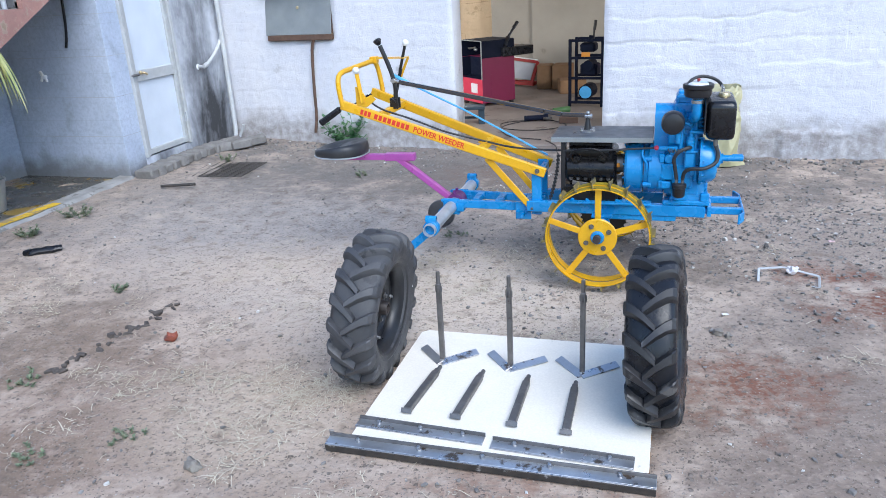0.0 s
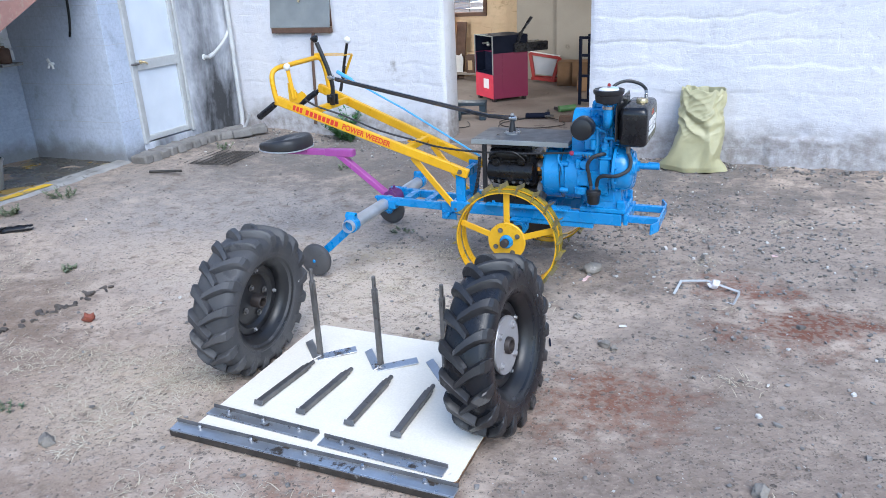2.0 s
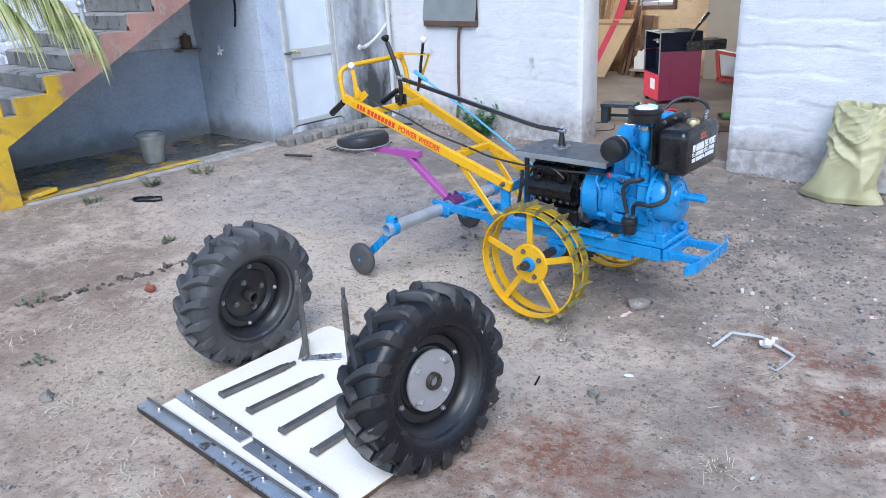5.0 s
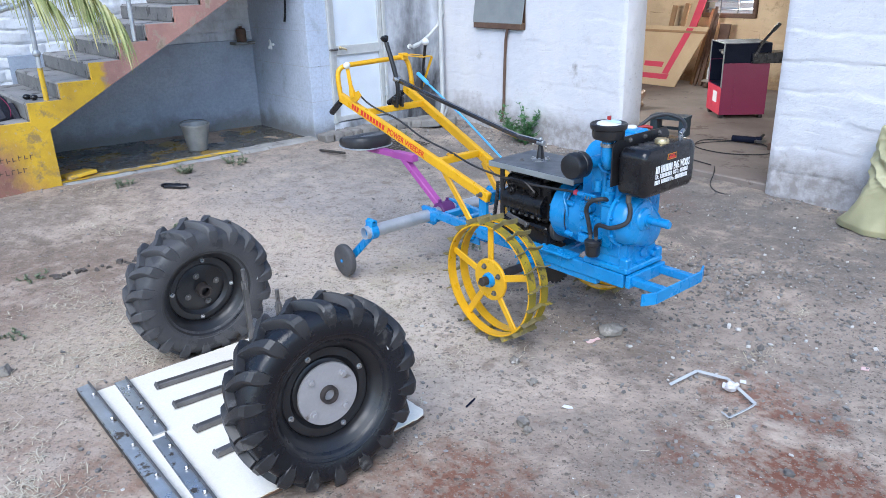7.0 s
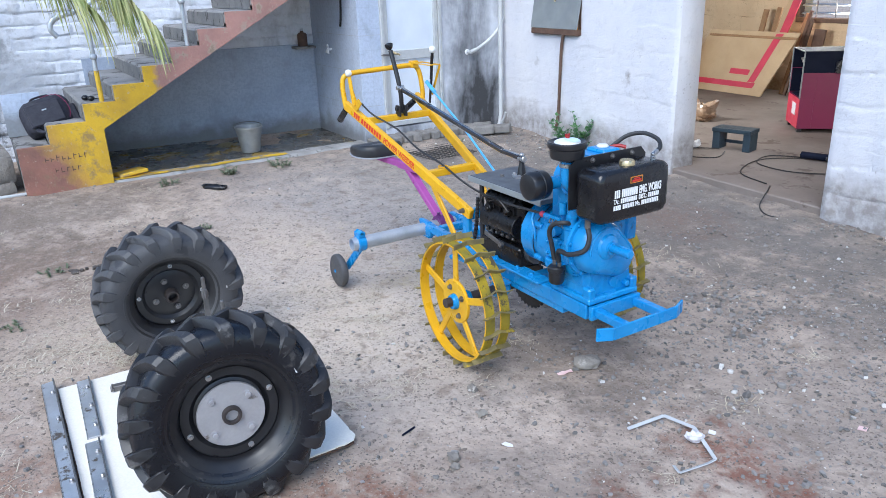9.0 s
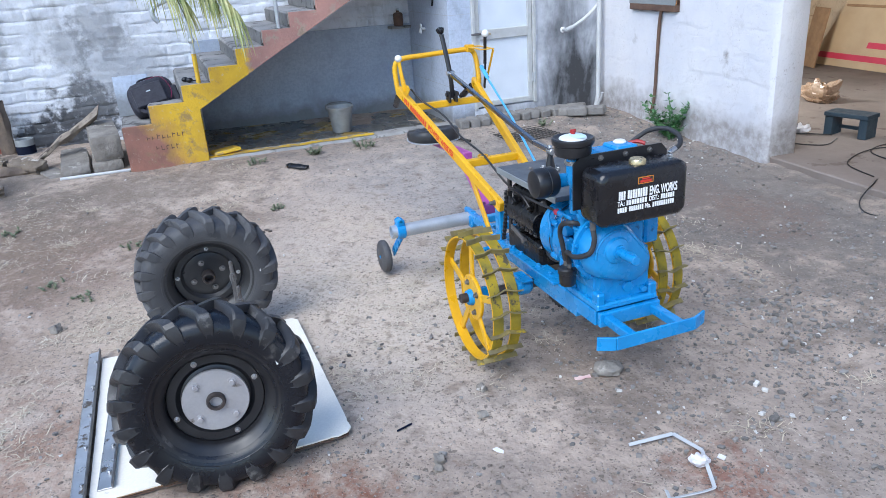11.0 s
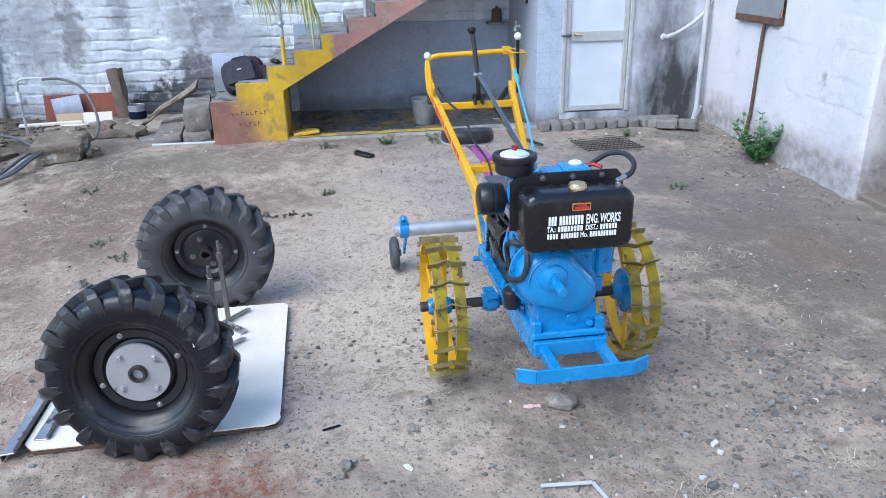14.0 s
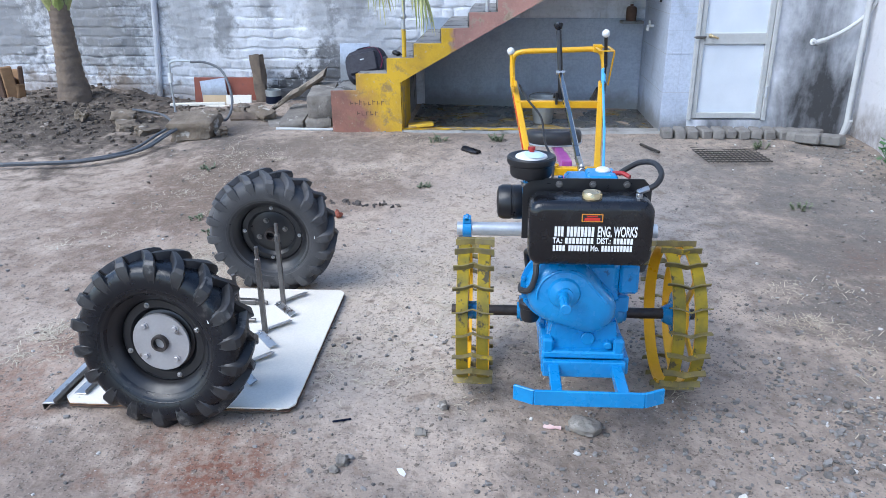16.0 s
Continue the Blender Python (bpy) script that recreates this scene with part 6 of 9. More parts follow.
# ---- board with tines, and the two spare tyres ----
def tractor_wheel(name, label, m, rim_mat, disc):
    """A tractor tyre with deep angled lugs on a steel rim; local z is the axle, pointing to the outer face."""
    root = thing(name, label, "tyre", m, "spare drive wheels")
    mat = RUBBER if disc else DUSTRUBBER
    half = [(0.178, 0.058), (0.184, 0.072), (0.200, 0.085), (0.222, 0.094), (0.246, 0.0970), (0.266, 0.0935), (0.280, 0.082), (0.288, 0.062), (0.292, 0.030), (0.293, 0.0)]
    out = half + [(r, -z) for r, z in half[-2::-1]]
    tyre = part("tyre", Mesh().ring(out + [(0.172, -0.05), (0.172, 0.05)], 96), mat, root, "black ribbed tractor tyre", 60)
    part("bead_ring", Mesh().ring([(0.203, 0.0845), (0.209, 0.0895), (0.214, 0.0895), (0.217, 0.0865)], 80), mat, tyre)
    part("bead_ring", Mesh().ring([(0.203, -0.0845), (0.209, -0.0895), (0.214, -0.0895), (0.217, -0.0865)], 80), mat, tyre)

    # one lug: a tall block from the tread's middle, slanting back to a square shoulder, then a buttress down the side
    path = [(0.280, 0.3175, 0.024, 0.000, 0.0120), (0.280, 0.3190, 0.004, 0.052, 0.0145), (0.279, 0.3185, -0.028, 0.130, 0.0165), (0.268, 0.3155, -0.062, 0.195, 0.0190), (0.255, 0.3080, -0.084, 0.224, 0.0215), (0.244, 0.2950, -0.0960, 0.236, 0.0225), (0.234, 0.2740, -0.1005, 0.246, 0.0205), (0.224, 0.2500, -0.0985, 0.256, 0.0150), (0.216, 0.2300, -0.0935, 0.262, 0.0080)]

    def lug(flip):
        me, vs = Mesh(), []
        for r0, r1, z, a, w in path:
            for r, side, dz in ((r0, -1.65, 0.012 if z < -0.08 else 0), (r1 - 0.007, -0.98, 0), (r1, -0.66, 0), (r1, 0.70, 0), (r1 - 0.006, 0.94, 0), (r0, 1.35, 0.012 if z < -0.08 else 0)):
                t = -a - side * w / 0.30
                vs.append((r * math.cos(t), r * math.sin(t), (z + dz) * flip))
        fs = []
        for j in range(len(path) - 1):
            for i in range(6):
                q = (j * 6 + i, j * 6 + (i + 1) % 6, (j + 1) * 6 + (i + 1) % 6, (j + 1) * 6 + i)
                fs.append(q if flip > 0 else q[::-1])
        e = (len(path) - 1) * 6
        fs += [tuple(range(6))[::flip], tuple(range(e, e + 6))[::-flip]]
        return me.add(vs, fs).data("lug", TREADRUBBER if disc else mat, 28)
    for flip in (1, -1):
        d = lug(flip)
        for k in range(18):
            part("lug", d, None, tyre, m=pose(0, 0, 0, 0, 0, 360 / 18 * (k + (0.5 if flip > 0 else 0))))
    # rim
    part("rim", Mesh().ring([(0.186, 0.072), (0.196, 0.083), (0.201, 0.085), (0.203, 0.080), (0.196, 0.074), (0.184, 0.056), (0.166, 0.040), (0.162, 0.02), (0.162, -0.02), (0.166, -0.04), (0.184, -0.056), (0.196, -0.074), (0.203, -0.080), (0.201, -0.085), (0.196, -0.083), (0.186, -0.072), (0.170, -0.060), (0.156, -0.046), (0.152, -0.02), (0.152, 0.02), (0.156, 0.044), (0.170, 0.058)], 64), rim_mat, root, "black painted steel rim", 40)
    part("wheel_disc", Mesh().lathe([(0.155, -0.004), (0.155, 0.010), (0.148, 0.018), (0.122, 0.018), (0.114, 0.008), (0.108, 0.002), (0.085, 0.012), (0.02, 0.014)], 48), rim_mat, root)
    for k in range(4):
        a = math.tau * k / 4 + 0.35
        bolt(root, (0.135 * math.cos(a), 0.135 * math.sin(a), 0.018), (0, 0, 1), 0.0065, 0.012, BRIGHTSTEEL, "rim_bolt", Matrix())
    if disc:
        part("hub_plate", Mesh().lathe([(0.102, 0.026), (0.104, 0.030), (0.104, 0.036), (0.102, 0.040)], 44), HUBDISC, root, "grimy grey steel hub plate")
    for k in range(4):
        a = math.tau * k / 4 + 0.75
        r = 0.078 if disc else 0.070
        bolt(root, (r * math.cos(a), r * math.sin(a), 0.040 if disc else 0.016), (0, 0, 1), 0.0095, 0.012, HUBDISC if disc else STEEL, "hub_bolt", Matrix())
    part("hub_tube", Mesh().ring([(0.020, 0.0), (0.030, 0.0), (0.030, 0.054), (0.027, 0.060), (0.020, 0.060)], 24), RUSTSTEEL, root, "dark steel hub tube")
    part("hub_core", Mesh().lathe([(0.021, 0.01), (0.021, 0.028)], 16), BLACK, root)
    part("valve_label", Mesh().box((0.232 * math.cos(0.5), 0.232 * math.sin(0.5), 0.0935), (0.008, 0.022, 0.003), 0, pose(0, 0, 0, 0, 0, 10)), WHITEP, root, "small white paint mark")
    return root


tractor_wheel("tractor_tyre", "large black tractor tyre with grey hub plate on the board", pose(-0.030, 2.337, 0.318, 0, -4.5, -4) @ pose(0, 0, 0, 90, 0, 90) @ Matrix.Diagonal((1.062, 1.062, 0.90, 1)), BLACK, True)
tractor_wheel("tractor_tyre", "large dusty tractor tyre with dark rim on the board", pose(-1.186, 2.400, 0.315, 0, 6.0, 1) @ pose(0, 0, 0, 90, 25, 90) @ Matrix.Diagonal((1.035, 1.035, 0.96, 1)), BLACK, False)


def board():
    root = thing("display_board", "cream laminated board lying on the ground", "board", pose(-0.58, 2.33, 0.0))
    rnd = random.Random(17)
    corners = [(-0.53, -0.46), (0.505, -0.46), (0.545, -0.425), (0.545, 0.40), (0.535, 0.44), (0.51, 0.458), (-0.50, 0.445), (-0.53, 0.42)]

    def torn(grow, rough):
        """The board's outline with a nibbled edge, worst round the far corner."""
        pts = []
        for i, a in enumerate(corners):
            a, b = Vector(a), Vector(corners[(i + 1) % 8])
            n = max(int((b - a).length / 0.02), 1)
            for k in range(n):
                p = a.lerp(b, k / n)
                near = 1 + 3.0 * math.exp(-((p.x - 0.53) ** 2 + (p.y - 0.44) ** 2) / 0.02)
                p = p * (1 + grow) - p.normalized() * abs(rnd.gauss(0, rough)) * near
                pts.append((p.x, p.y))
        return pts

    part("panel", Mesh().prism(torn(0.0, 0.0008), 0.006, Matrix.Translation((0, 0, 0.020))), BOARDTOP, root, "cream laminate face")
    for k, (z, h, grow, mat) in enumerate(((0.001, 0.0055, -0.004, BOARDEDGE), (0.007, 0.005, 0.003, BROWN), (0.0125, 0.004, -0.003, BOARDEDGE), (0.017, 0.0025, 0.004, CARTON))):
        part("ply_layer", Mesh().prism(torn(grow, 0.0022), h, Matrix.Translation((0, 0, z))), mat, root, "dirty frayed board edge")
    return root


board()
BZ = 0.026


def sweep_tine(m):
    root = thing("sweep_tine", "dark steel sweep tine with V blade standing on the board", "tine", m, "sweep tines")
    part("shank", Mesh().box((0, 0, 0.185), (0.021, 0.021, 0.37), 0.002), STEEL, root)
    part("shank_tip", Mesh().cyl((0, 0, 0.36), (0, 0, 0.425), 0.0085).cyl((0, 0, 0.33), (0, 0, 0.36), 0.0150, n=4), STEEL, root)
    for s in (-1, 1):
        part("blade", Mesh().bar((0.0, -0.030, 0.006), (s * 0.125 + 0.012, 0.085, 0.014), 0.036, 0.006, 0.001, 18 * s), BLADESTEEL, root)
    return root


def chisel_tine(m):
    root = thing("chisel_tine", "dark steel chisel tine lying on the board", "tine", m, "chisel tines")
    part("shank", Mesh().box((0, 0.03, 0.014), (0.030, 0.30, 0.024), 0.003), STEEL, root)
    part("shank_tip", Mesh().cyl((0, 0.18, 0.014), (0, 0.235, 0.014), 0.009).box((0, 0.19, 0.014), (0.022, 0.03, 0.020), 0.002), STEEL, root)
    part("blade", Mesh().box((0, -0.125, 0.016), (0.044, 0.006, 0.018), 0.001, pose(0, 0, 0, -28)), STEEL, root)
    return root


t0 = sweep_tine(pose(-0.932, 2.50, BZ, 0, 0, 0))
for x, y, a in ((-0.628, 2.50, -3), (-0.325, 2.505, -1)):
    copy_thing(t0, pose(x, y, BZ, 0, 0, a))
t0 = chisel_tine(pose(-0.94, 2.19, BZ, 0, 0, -5))
for x, y, a in ((-0.745, 2.19, -4), (-0.535, 2.185, 0), (-0.335, 2.175, 1)):
    copy_thing(t0, pose(x, y, BZ, 0, 0, a))


DARKIRON = surface("black_rusty_iron", (0.030, 0.027, 0.025), (0.06, 0.05, 0.042), 12, 0.6, 0.2, bump=0.3, spots=(0.22, 0.21, 0.20), spot_at=0.62, spot_scale=20)


def flat_blade(name, label, length, width, m):
    root = thing(name, label, "blade", m, "leveller blades")
    part("plate", Mesh().box((0, 0, 0.004), (length, width, 0.006), 0.001, pose(0, 0, 0, 0)), BLADESTEEL, root)
    part("edge_angle", Mesh().box((0, width / 2, 0.012), (length, 0.006, 0.018), 0.001), STEEL, root)
    # bright steel strip added along the front edge to carry its sky highlight
    part("ground_edge", Mesh().box((0, -width / 2 - 0.002, 0.0035), (length, 0.005, 0.005), 0.001), BRIGHTSTEEL, root, "bright highlight strip along the front edge")
    for k in range(3 if length < 0.7 else 5):
        x = -length / 2 + length * (k + 0.5) / (3 if length < 0.7 else 5)
        bolt(root, (x, width / 2 - 0.012, 0.008), (0, 0, 1), 0.007, 0.012, BRIGHTSTEEL, m=Matrix())
    return root


flat_blade("leveller_blade", "flat dark steel blade lying on the board", 0.50, 0.046, pose(-0.865, 1.962, BZ, 0, 0, -2))
flat_blade("leveller_blade", "flat dark steel blade lying on the board", 0.50, 0.046, pose(-0.335, 1.932, BZ, 0, 0, -2))
bar = flat_blade("long_leveller_bar", "long flat steel bar at the edge of the board", 1.17, 0.046, pose(-0.595, 1.838, 0.028, 4, 0, 0))
part("front_web", Mesh().box((0, -0.027, -0.011), (1.168, 0.005, 0.026), 0.001), DARKIRON, bar, "black rusty front web")


# ---- door, wash place, pipes ----
def gz(x, y):
    return ground_height(x, y)


def door():
    root = thing("door_1", "pale blue panelled door in a dull aluminium frame", "door", pose(DX, 5.6, 0.215), kind="structure")
    off = Matrix.Translation((-DX, -5.6, -0.215))
    P = lambda name, me, mat, label="", parent=root: part(name, me, mat, parent, label, m=off if parent is root else Matrix())
    x = DX - 0.02
    for y in (5.272, 5.928):
        P("door_frame", Mesh().box((x, y, 1.16), (0.10, 0.035, 1.89), 0.004), ALU)
    P("door_frame", Mesh().box((x, 5.6, 2.115), (0.10, 0.69, 0.035), 0.004), ALU)
    leaf = P("door_leaf", Mesh().box((x, 5.6, 1.157), (0.012, 0.60, 1.85), 0.002), DOORSHEET, "pale blue door sheet")
    for y in (5.315, 5.885):
        P("stile", Mesh().box((x + 0.012, y, 1.157), (0.035, 0.045, 1.86), 0.004), ALU, "", leaf)
    for z, h in ((0.255, 0.05), (0.93, 0.095), (2.06, 0.05)):
        P("door_rail", Mesh().box((x + 0.012, 5.6, z), (0.035, 0.525, h), 0.004), ALU, "", leaf)
    P("latch", Mesh().box((x + 0.045, 5.30, 0.945), (0.02, 0.09, 0.022), 0.004).cyl((x + 0.055, 5.24, 0.945), (x + 0.055, 5.34, 0.945), 0.008), STEEL, "dark sliding latch", leaf)
    P("handle", Mesh().tube([(x + 0.03, 5.385, 0.955), (x + 0.065, 5.39, 0.955), (x + 0.068, 5.42, 0.945), (x + 0.05, 5.445, 0.935)], 0.010, 8).ball((x + 0.035, 5.383, 0.957), 0.018, 8), BRASS, "dull brass handle", leaf)
    for z in (0.47, 1.7):
        P("hinge", Mesh().cyl((x + 0.045, 5.925, z - 0.05), (x + 0.045, 5.925, z + 0.05), 0.012).box((x + 0.04, 5.925, z), (0.01, 0.06, 0.09), 0.002), GALV, "", leaf)


door()
# joints of the tiled end wall
me = Mesh()
for z in (0.46, 0.80, 1.14, 1.48):
    me.box((DX + 0.0005, 5.14, z), (0.003, 0.235, 0.004), 0).box((-5.1, 5.0195, z), (1.1, 0.003, 0.004), 0)
solid("trim", me, PLASTER, "thin grey tile joints", "tile joint", kind="structure")
def kerb():
    """A low cement kerb, broken and uneven, with a band of old yellow paint on its top."""
    me, paint = Mesh(), Mesh()
    n = 60
    vs, ps = [], []
    for i in range(n + 1):
        y = 2.64 + 2.39 * i / n
        e = 0.012 * noise.noise(Vector((y * 6, 0, 2))) + 0.008 * noise.noise(Vector((y * 19, 0, 5)))
        t = 0.010 * noise.noise(Vector((y * 5, 3, 2)))
        vs += [(DX + 0.05 + e, y, -0.1), (DX + 0.035 + e, y, 0.085 + t), (DX + 0.01 + e, y, 0.108 + t), (DX - 0.12, y, 0.112 + t), (DX - 0.13, y, -0.1)]
        w = 0.050 + 0.03 * noise.noise(Vector((y * 7, 1, 9)))
        ps += [(DX - 0.035 - w + e, y, 0.114 + t), (DX - 0.005 + w * 0.3 + e, y, 0.114 + t)]
    me.add(vs, [(i * 5 + k, (i + 1) * 5 + k, (i + 1) * 5 + k + 1, i * 5 + k + 1) for i in range(n) for k in range(4)])
    root = solid("kerb", me, KERBMAT, "low broken cement kerb with worn yellow paint", "kerb", kind="structure")
    m = int(n * 0.66)
    paint.add(ps[:2 * m + 2], [(2 * i, 2 * i + 1, 2 * i + 3, 2 * i + 2) for i in range(m)])
    part("paint_band", paint, YELLOWWALL, root, "worn yellow paint band")


kerb()
solid("yellow_slab", Mesh().box((0, 0, 0), (0.24, 0.24, 0.03), 0.006, pose(0, 0, 0, 4, -6, 8)), YELLOWWALL, "loose yellow painted slab on the kerb", "slab", pose(-4.70, 2.80, 0.128))


def bucket():
    root = thing("bucket", "dented zinc bucket standing on the wet floor", "bucket", pose(-5.0, 3.98, 0.091))
    part("body", Mesh().lathe([(0.085, 0.0), (0.09, 0.004), (0.128, 0.235), (0.135, 0.24), (0.135, 0.248), (0.124, 0.245), (0.086, 0.012), (0.0, 0.012)], 32), TIN, root)
    part("rim", Mesh().ring([(0.128, 0.236), (0.137, 0.236), (0.137, 0.252), (0.128, 0.252)], 32), TIN, root)
    part("handle", Mesh().tube([(0.0, 0.137, 0.235), (-0.06, 0.13, 0.26), (-0.12, 0.07, 0.27), (-0.14, 0, 0.272), (-0.12, -0.07, 0.27), (-0.06, -0.13, 0.26), (0.0, -0.137, 0.235)], 0.004, 6), STEEL, root)


bucket()
tap = thing("water_tap", "white water tap on the tiled wall", "tap", pose(-5.22, 5.02, 0.985))
part("body", Mesh().cyl((0, 0, 0), (0, -0.05, 0), 0.014).cyl((0, -0.045, 0.0), (0, -0.065, -0.035), 0.011), WHITEP, tap)
part("spout", Mesh().tube([(0, -0.04, 0), (0.03, -0.06, 0.0), (0.055, -0.065, -0.015), (0.06, -0.066, -0.04)], 0.011, 8), WHITEP, tap)
part("handle", Mesh().box((-0.01, -0.04, 0.03), (0.03, 0.016, 0.04), 0.005, pose(0, 0, 0, 0, -25)), WHITEP, tap)
shelf = thing("corner_shelf", "small grey stone shelf in the corner", "shelf", pose(-5.65, 4.88, 0.99))
part("shelf_slab", Mesh().box((0, 0, 0), (0.16, 0.22, 0.025), 0.004), CONCRETE, shelf)
bot = thing("soap_bottle", "brown dusty bottle on the corner shelf", "bottle", pose(-5.64, 4.87, 1.003))
part("body", Mesh().lathe([(0.048, 0), (0.052, 0.006), (0.052, 0.12), (0.042, 0.135), (0.018, 0.142), (0.016, 0.165)], 20), BROWN, bot)
part("cap", Mesh().cyl((0, 0, 0.160), (0, 0, 0.182), 0.019), GALV, bot)
solid("wall_strap", Mesh().tube([(-4.86, 5.012, 1.75), (-4.88, 5.008, 1.45), (-4.905, 5.008, 1.30), (-4.93, 5.008, 1.22)], 0.011, 8), RUBBER, "black strap hanging on the tiled wall", "strap")

# pipes in the corner
pp = thing("drain_pipe", "grey plastic waste pipe with an open elbow", "pipe", pose(DX, 6.3, 0.9))
part("tube", Mesh().tube([(0.04, 0.42, 2.1), (0.04, 0.42, 0.55), (0.05, 0.38, 0.28), (0.06, 0.22, 0.12), (0.07, 0.02, 0.015)], 0.018, 12), PVC, pp)
part("elbow", Mesh().cyl((0.07, 0.03, 0.022), (0.07, -0.04, 0.0), 0.022).cyl((0.0, -0.03, 0.0), (0.08, -0.03, 0.0), 0.017), PVC, pp)
part("putty", Mesh().lathe([(0.03, 0), (0.028, 0.004), (0.018, 0.006)], 12, Matrix.Translation((0.0, -0.035, 0.0)) @ pose(0, 0, 0, 0, 90)), WHITEP, pp, "white filler patch")
pp = thing("rain_pipe", "grey plastic rain pipe running down the corner", "pipe", pose(-4.47, 6.62, 0.06))
part("tube", Mesh().tube([(0, 0.02, 3.0), (0, 0.02, 0.15), (0.0, 0.0, 0.04)], 0.024, 12, smooth=False), PVC, pp)
part("foot_elbow", Mesh().tube([(0, 0.0, 0.05), (0.03, -0.02, 0.02), (0.14, -0.07, 0.015)], 0.026, 12), PVC, pp)
part("side_branch", Mesh().tube([(0.03, -0.02, 0.02), (0.09, 0.0, 0.13), (0.115, 0.0, 0.19)], 0.016, 10), PVC, pp)


def brick_row():
    root = thing("brick_edging", "loose row of rough grey cement bricks before the door", "brick edging", pose(-4.4, 5.6, 0.0))
    rnd = random.Random(2)
    data = []
    for k in range(3):
        me = Mesh().box((0, 0, 0), (0.20, 0.098, 0.085), 0.012)
        me.v = [tuple(c + 0.006 * noise.noise(Vector(p) * 25 + Vector((k * 9, d * 5, 0))) for d, c in enumerate(p)) for p in me.v]
        data.append(me.data("brick", BRICKMAT))
    y = 5.06
    k = 0
    while y < 6.12:
        x = -4.43 + rnd.uniform(-0.02, 0.02)
        part("brick", data[k % 3], None, root, m=pose(x + 4.4, y - 5.6, gz(x, y) + 0.035, rnd.uniform(-4, 4), rnd.uniform(-4, 4), rnd.uniform(-7, 7)))
        y += 0.112
        k += 1
    for x, y, a in ((-4.40, 6.17, 25), (-4.31, 6.27, 40), (-4.19, 6.33, 30), (-4.07, 6.36, 40), (-4.28, 6.15, 30), (-4.15, 6.20, 45)):
        part("brick", data[k % 3], None, root, m=pose(x + 4.4, y - 5.6, gz(x, y) + 0.038 + 0.02 * (k % 2), 3, -5, a))
        k += 1


brick_row()
mat_ = thing("drain_grating", "rusty dark mesh grating lying on the ground", "grating", pose(-3.86, 5.46, ground_height(-3.86, 5.46) + 0.010, 0, 0, 4))
for k in range(15):
    part("wire", Mesh().cyl((-0.27, -0.25 + 0.036 * k, 0), (0.27, -0.25 + 0.036 * k, 0), 0.004, n=6), DUSTYSTEEL, mat_)
for k in range(9):
    part("wire", Mesh().cyl((-0.27 + 0.067 * k, -0.26, 0.006), (-0.27 + 0.067 * k, 0.26, 0.006), 0.004, n=6), DUSTYSTEEL, mat_)
solid("iron_rod", Mesh().cyl((-4.06, 4.77, 0.100), (-3.80, 4.88, 0.095), 0.012, n=10), DARKIRON, "short black iron rod on the ground", "rod")
me = Mesh().tube([(-0.11, 0.01, 0.012), (-0.05, -0.012, 0.022), (0.02, -0.005, 0.026), (0.10, 0.02, 0.014)], 0.036, 12)
me.v = [(x, y * (1 + 0.3 * noise.noise(Vector((x * 20, 3, 0)))), max(z * 0.62 + 0.006 * noise.noise(Vector((x * 30, y * 30, 0))), 0.0)) for x, y, z in me.v]
solid("rubber_scrap", me, RUBBER, "flattened black rubber scrap on the earth", "rubber scrap", pose(-3.88, 3.31, gz(-3.88, 3.31), 0, 0, 32))

# ---- on the front wall ----
win = thing("window_1", "small wall window with a propped grey sheet shutter", "window", SHED @ pose(-3.59, 0, 1.09), kind="structure")
part("window_sill", Mesh().box((0, -0.01, 0.028), (0.72, 0.10, 0.055), 0.005), BROWN, win, "dark brown wooden sill")
part("window_frame", Mesh().box((0, 0.03, 0.445), (0.72, 0.10, 0.045), 0.004), BROWN, win)
for x in (-0.335, 0.335):
    part("window_frame", Mesh().box((x, 0.04, 0.24), (0.045, 0.08, 0.36), 0.004), BROWN, win)
part("window_ledge", Mesh().box((0, -0.035, 0.490), (0.80, 0.11, 0.035), 0.006), WHITE, win, "whitewashed ledge over the window")
sh = part("shutter", Mesh().box((0, 0, -0.205), (0.735, 0.014, 0.41), 0.004, pose(0, 0, 0, -9)), GREYSHEET, win, "grey sheet shutter", m=pose(-0.005, -0.020, 0.462))
for x in (-0.22, 0.24):
    part("hinge", Mesh().box((x, -0.012, -0.012), (0.06, 0.008, 0.03), 0.002, pose(0, 0, 0, -9)), STEEL, sh)
part("latch_hole", Mesh().cyl((0.02, -0.026, -0.15), (0.02, -0.034, -0.15), 0.016), BRASS, sh)
part("tie", Mesh().box((0.33, -0.03, 0.08), (0.02, 0.02, 0.10), 0.004), INKORANGE, win, "orange tie")
solid("hanging_hose", Mesh().tube([(-3.43, -0.05, 1.10), (-3.47, -0.04, 0.97), (-3.495, -0.035, 0.6), (-3.50, -0.04, 0.35), (-3.525, -0.05, 0.17)], 0.015, 8), BROWN, "brown hose hanging from the window sill", "hose", SHED)
win = thing("window_2", "brown framed window in the whitewashed wall", "window", SHED @ pose(2.06, 0, 1.09), kind="structure")
for x in (-0.415, 0.415):
    part("window_frame", Mesh().box((x, 0.05, 0.455), (0.05, 0.09, 0.91), 0.004), BROWN, win)
for z in (0.025, 0.885):
    part("window_frame", Mesh().box((0, 0.05, z), (0.78, 0.09, 0.05), 0.004), BROWN, win)
part("pane", Mesh().box((0, 0.06, 0.455), (0.78, 0.006, 0.81), 0), GLASSMAT, win, "dusty grey pane")


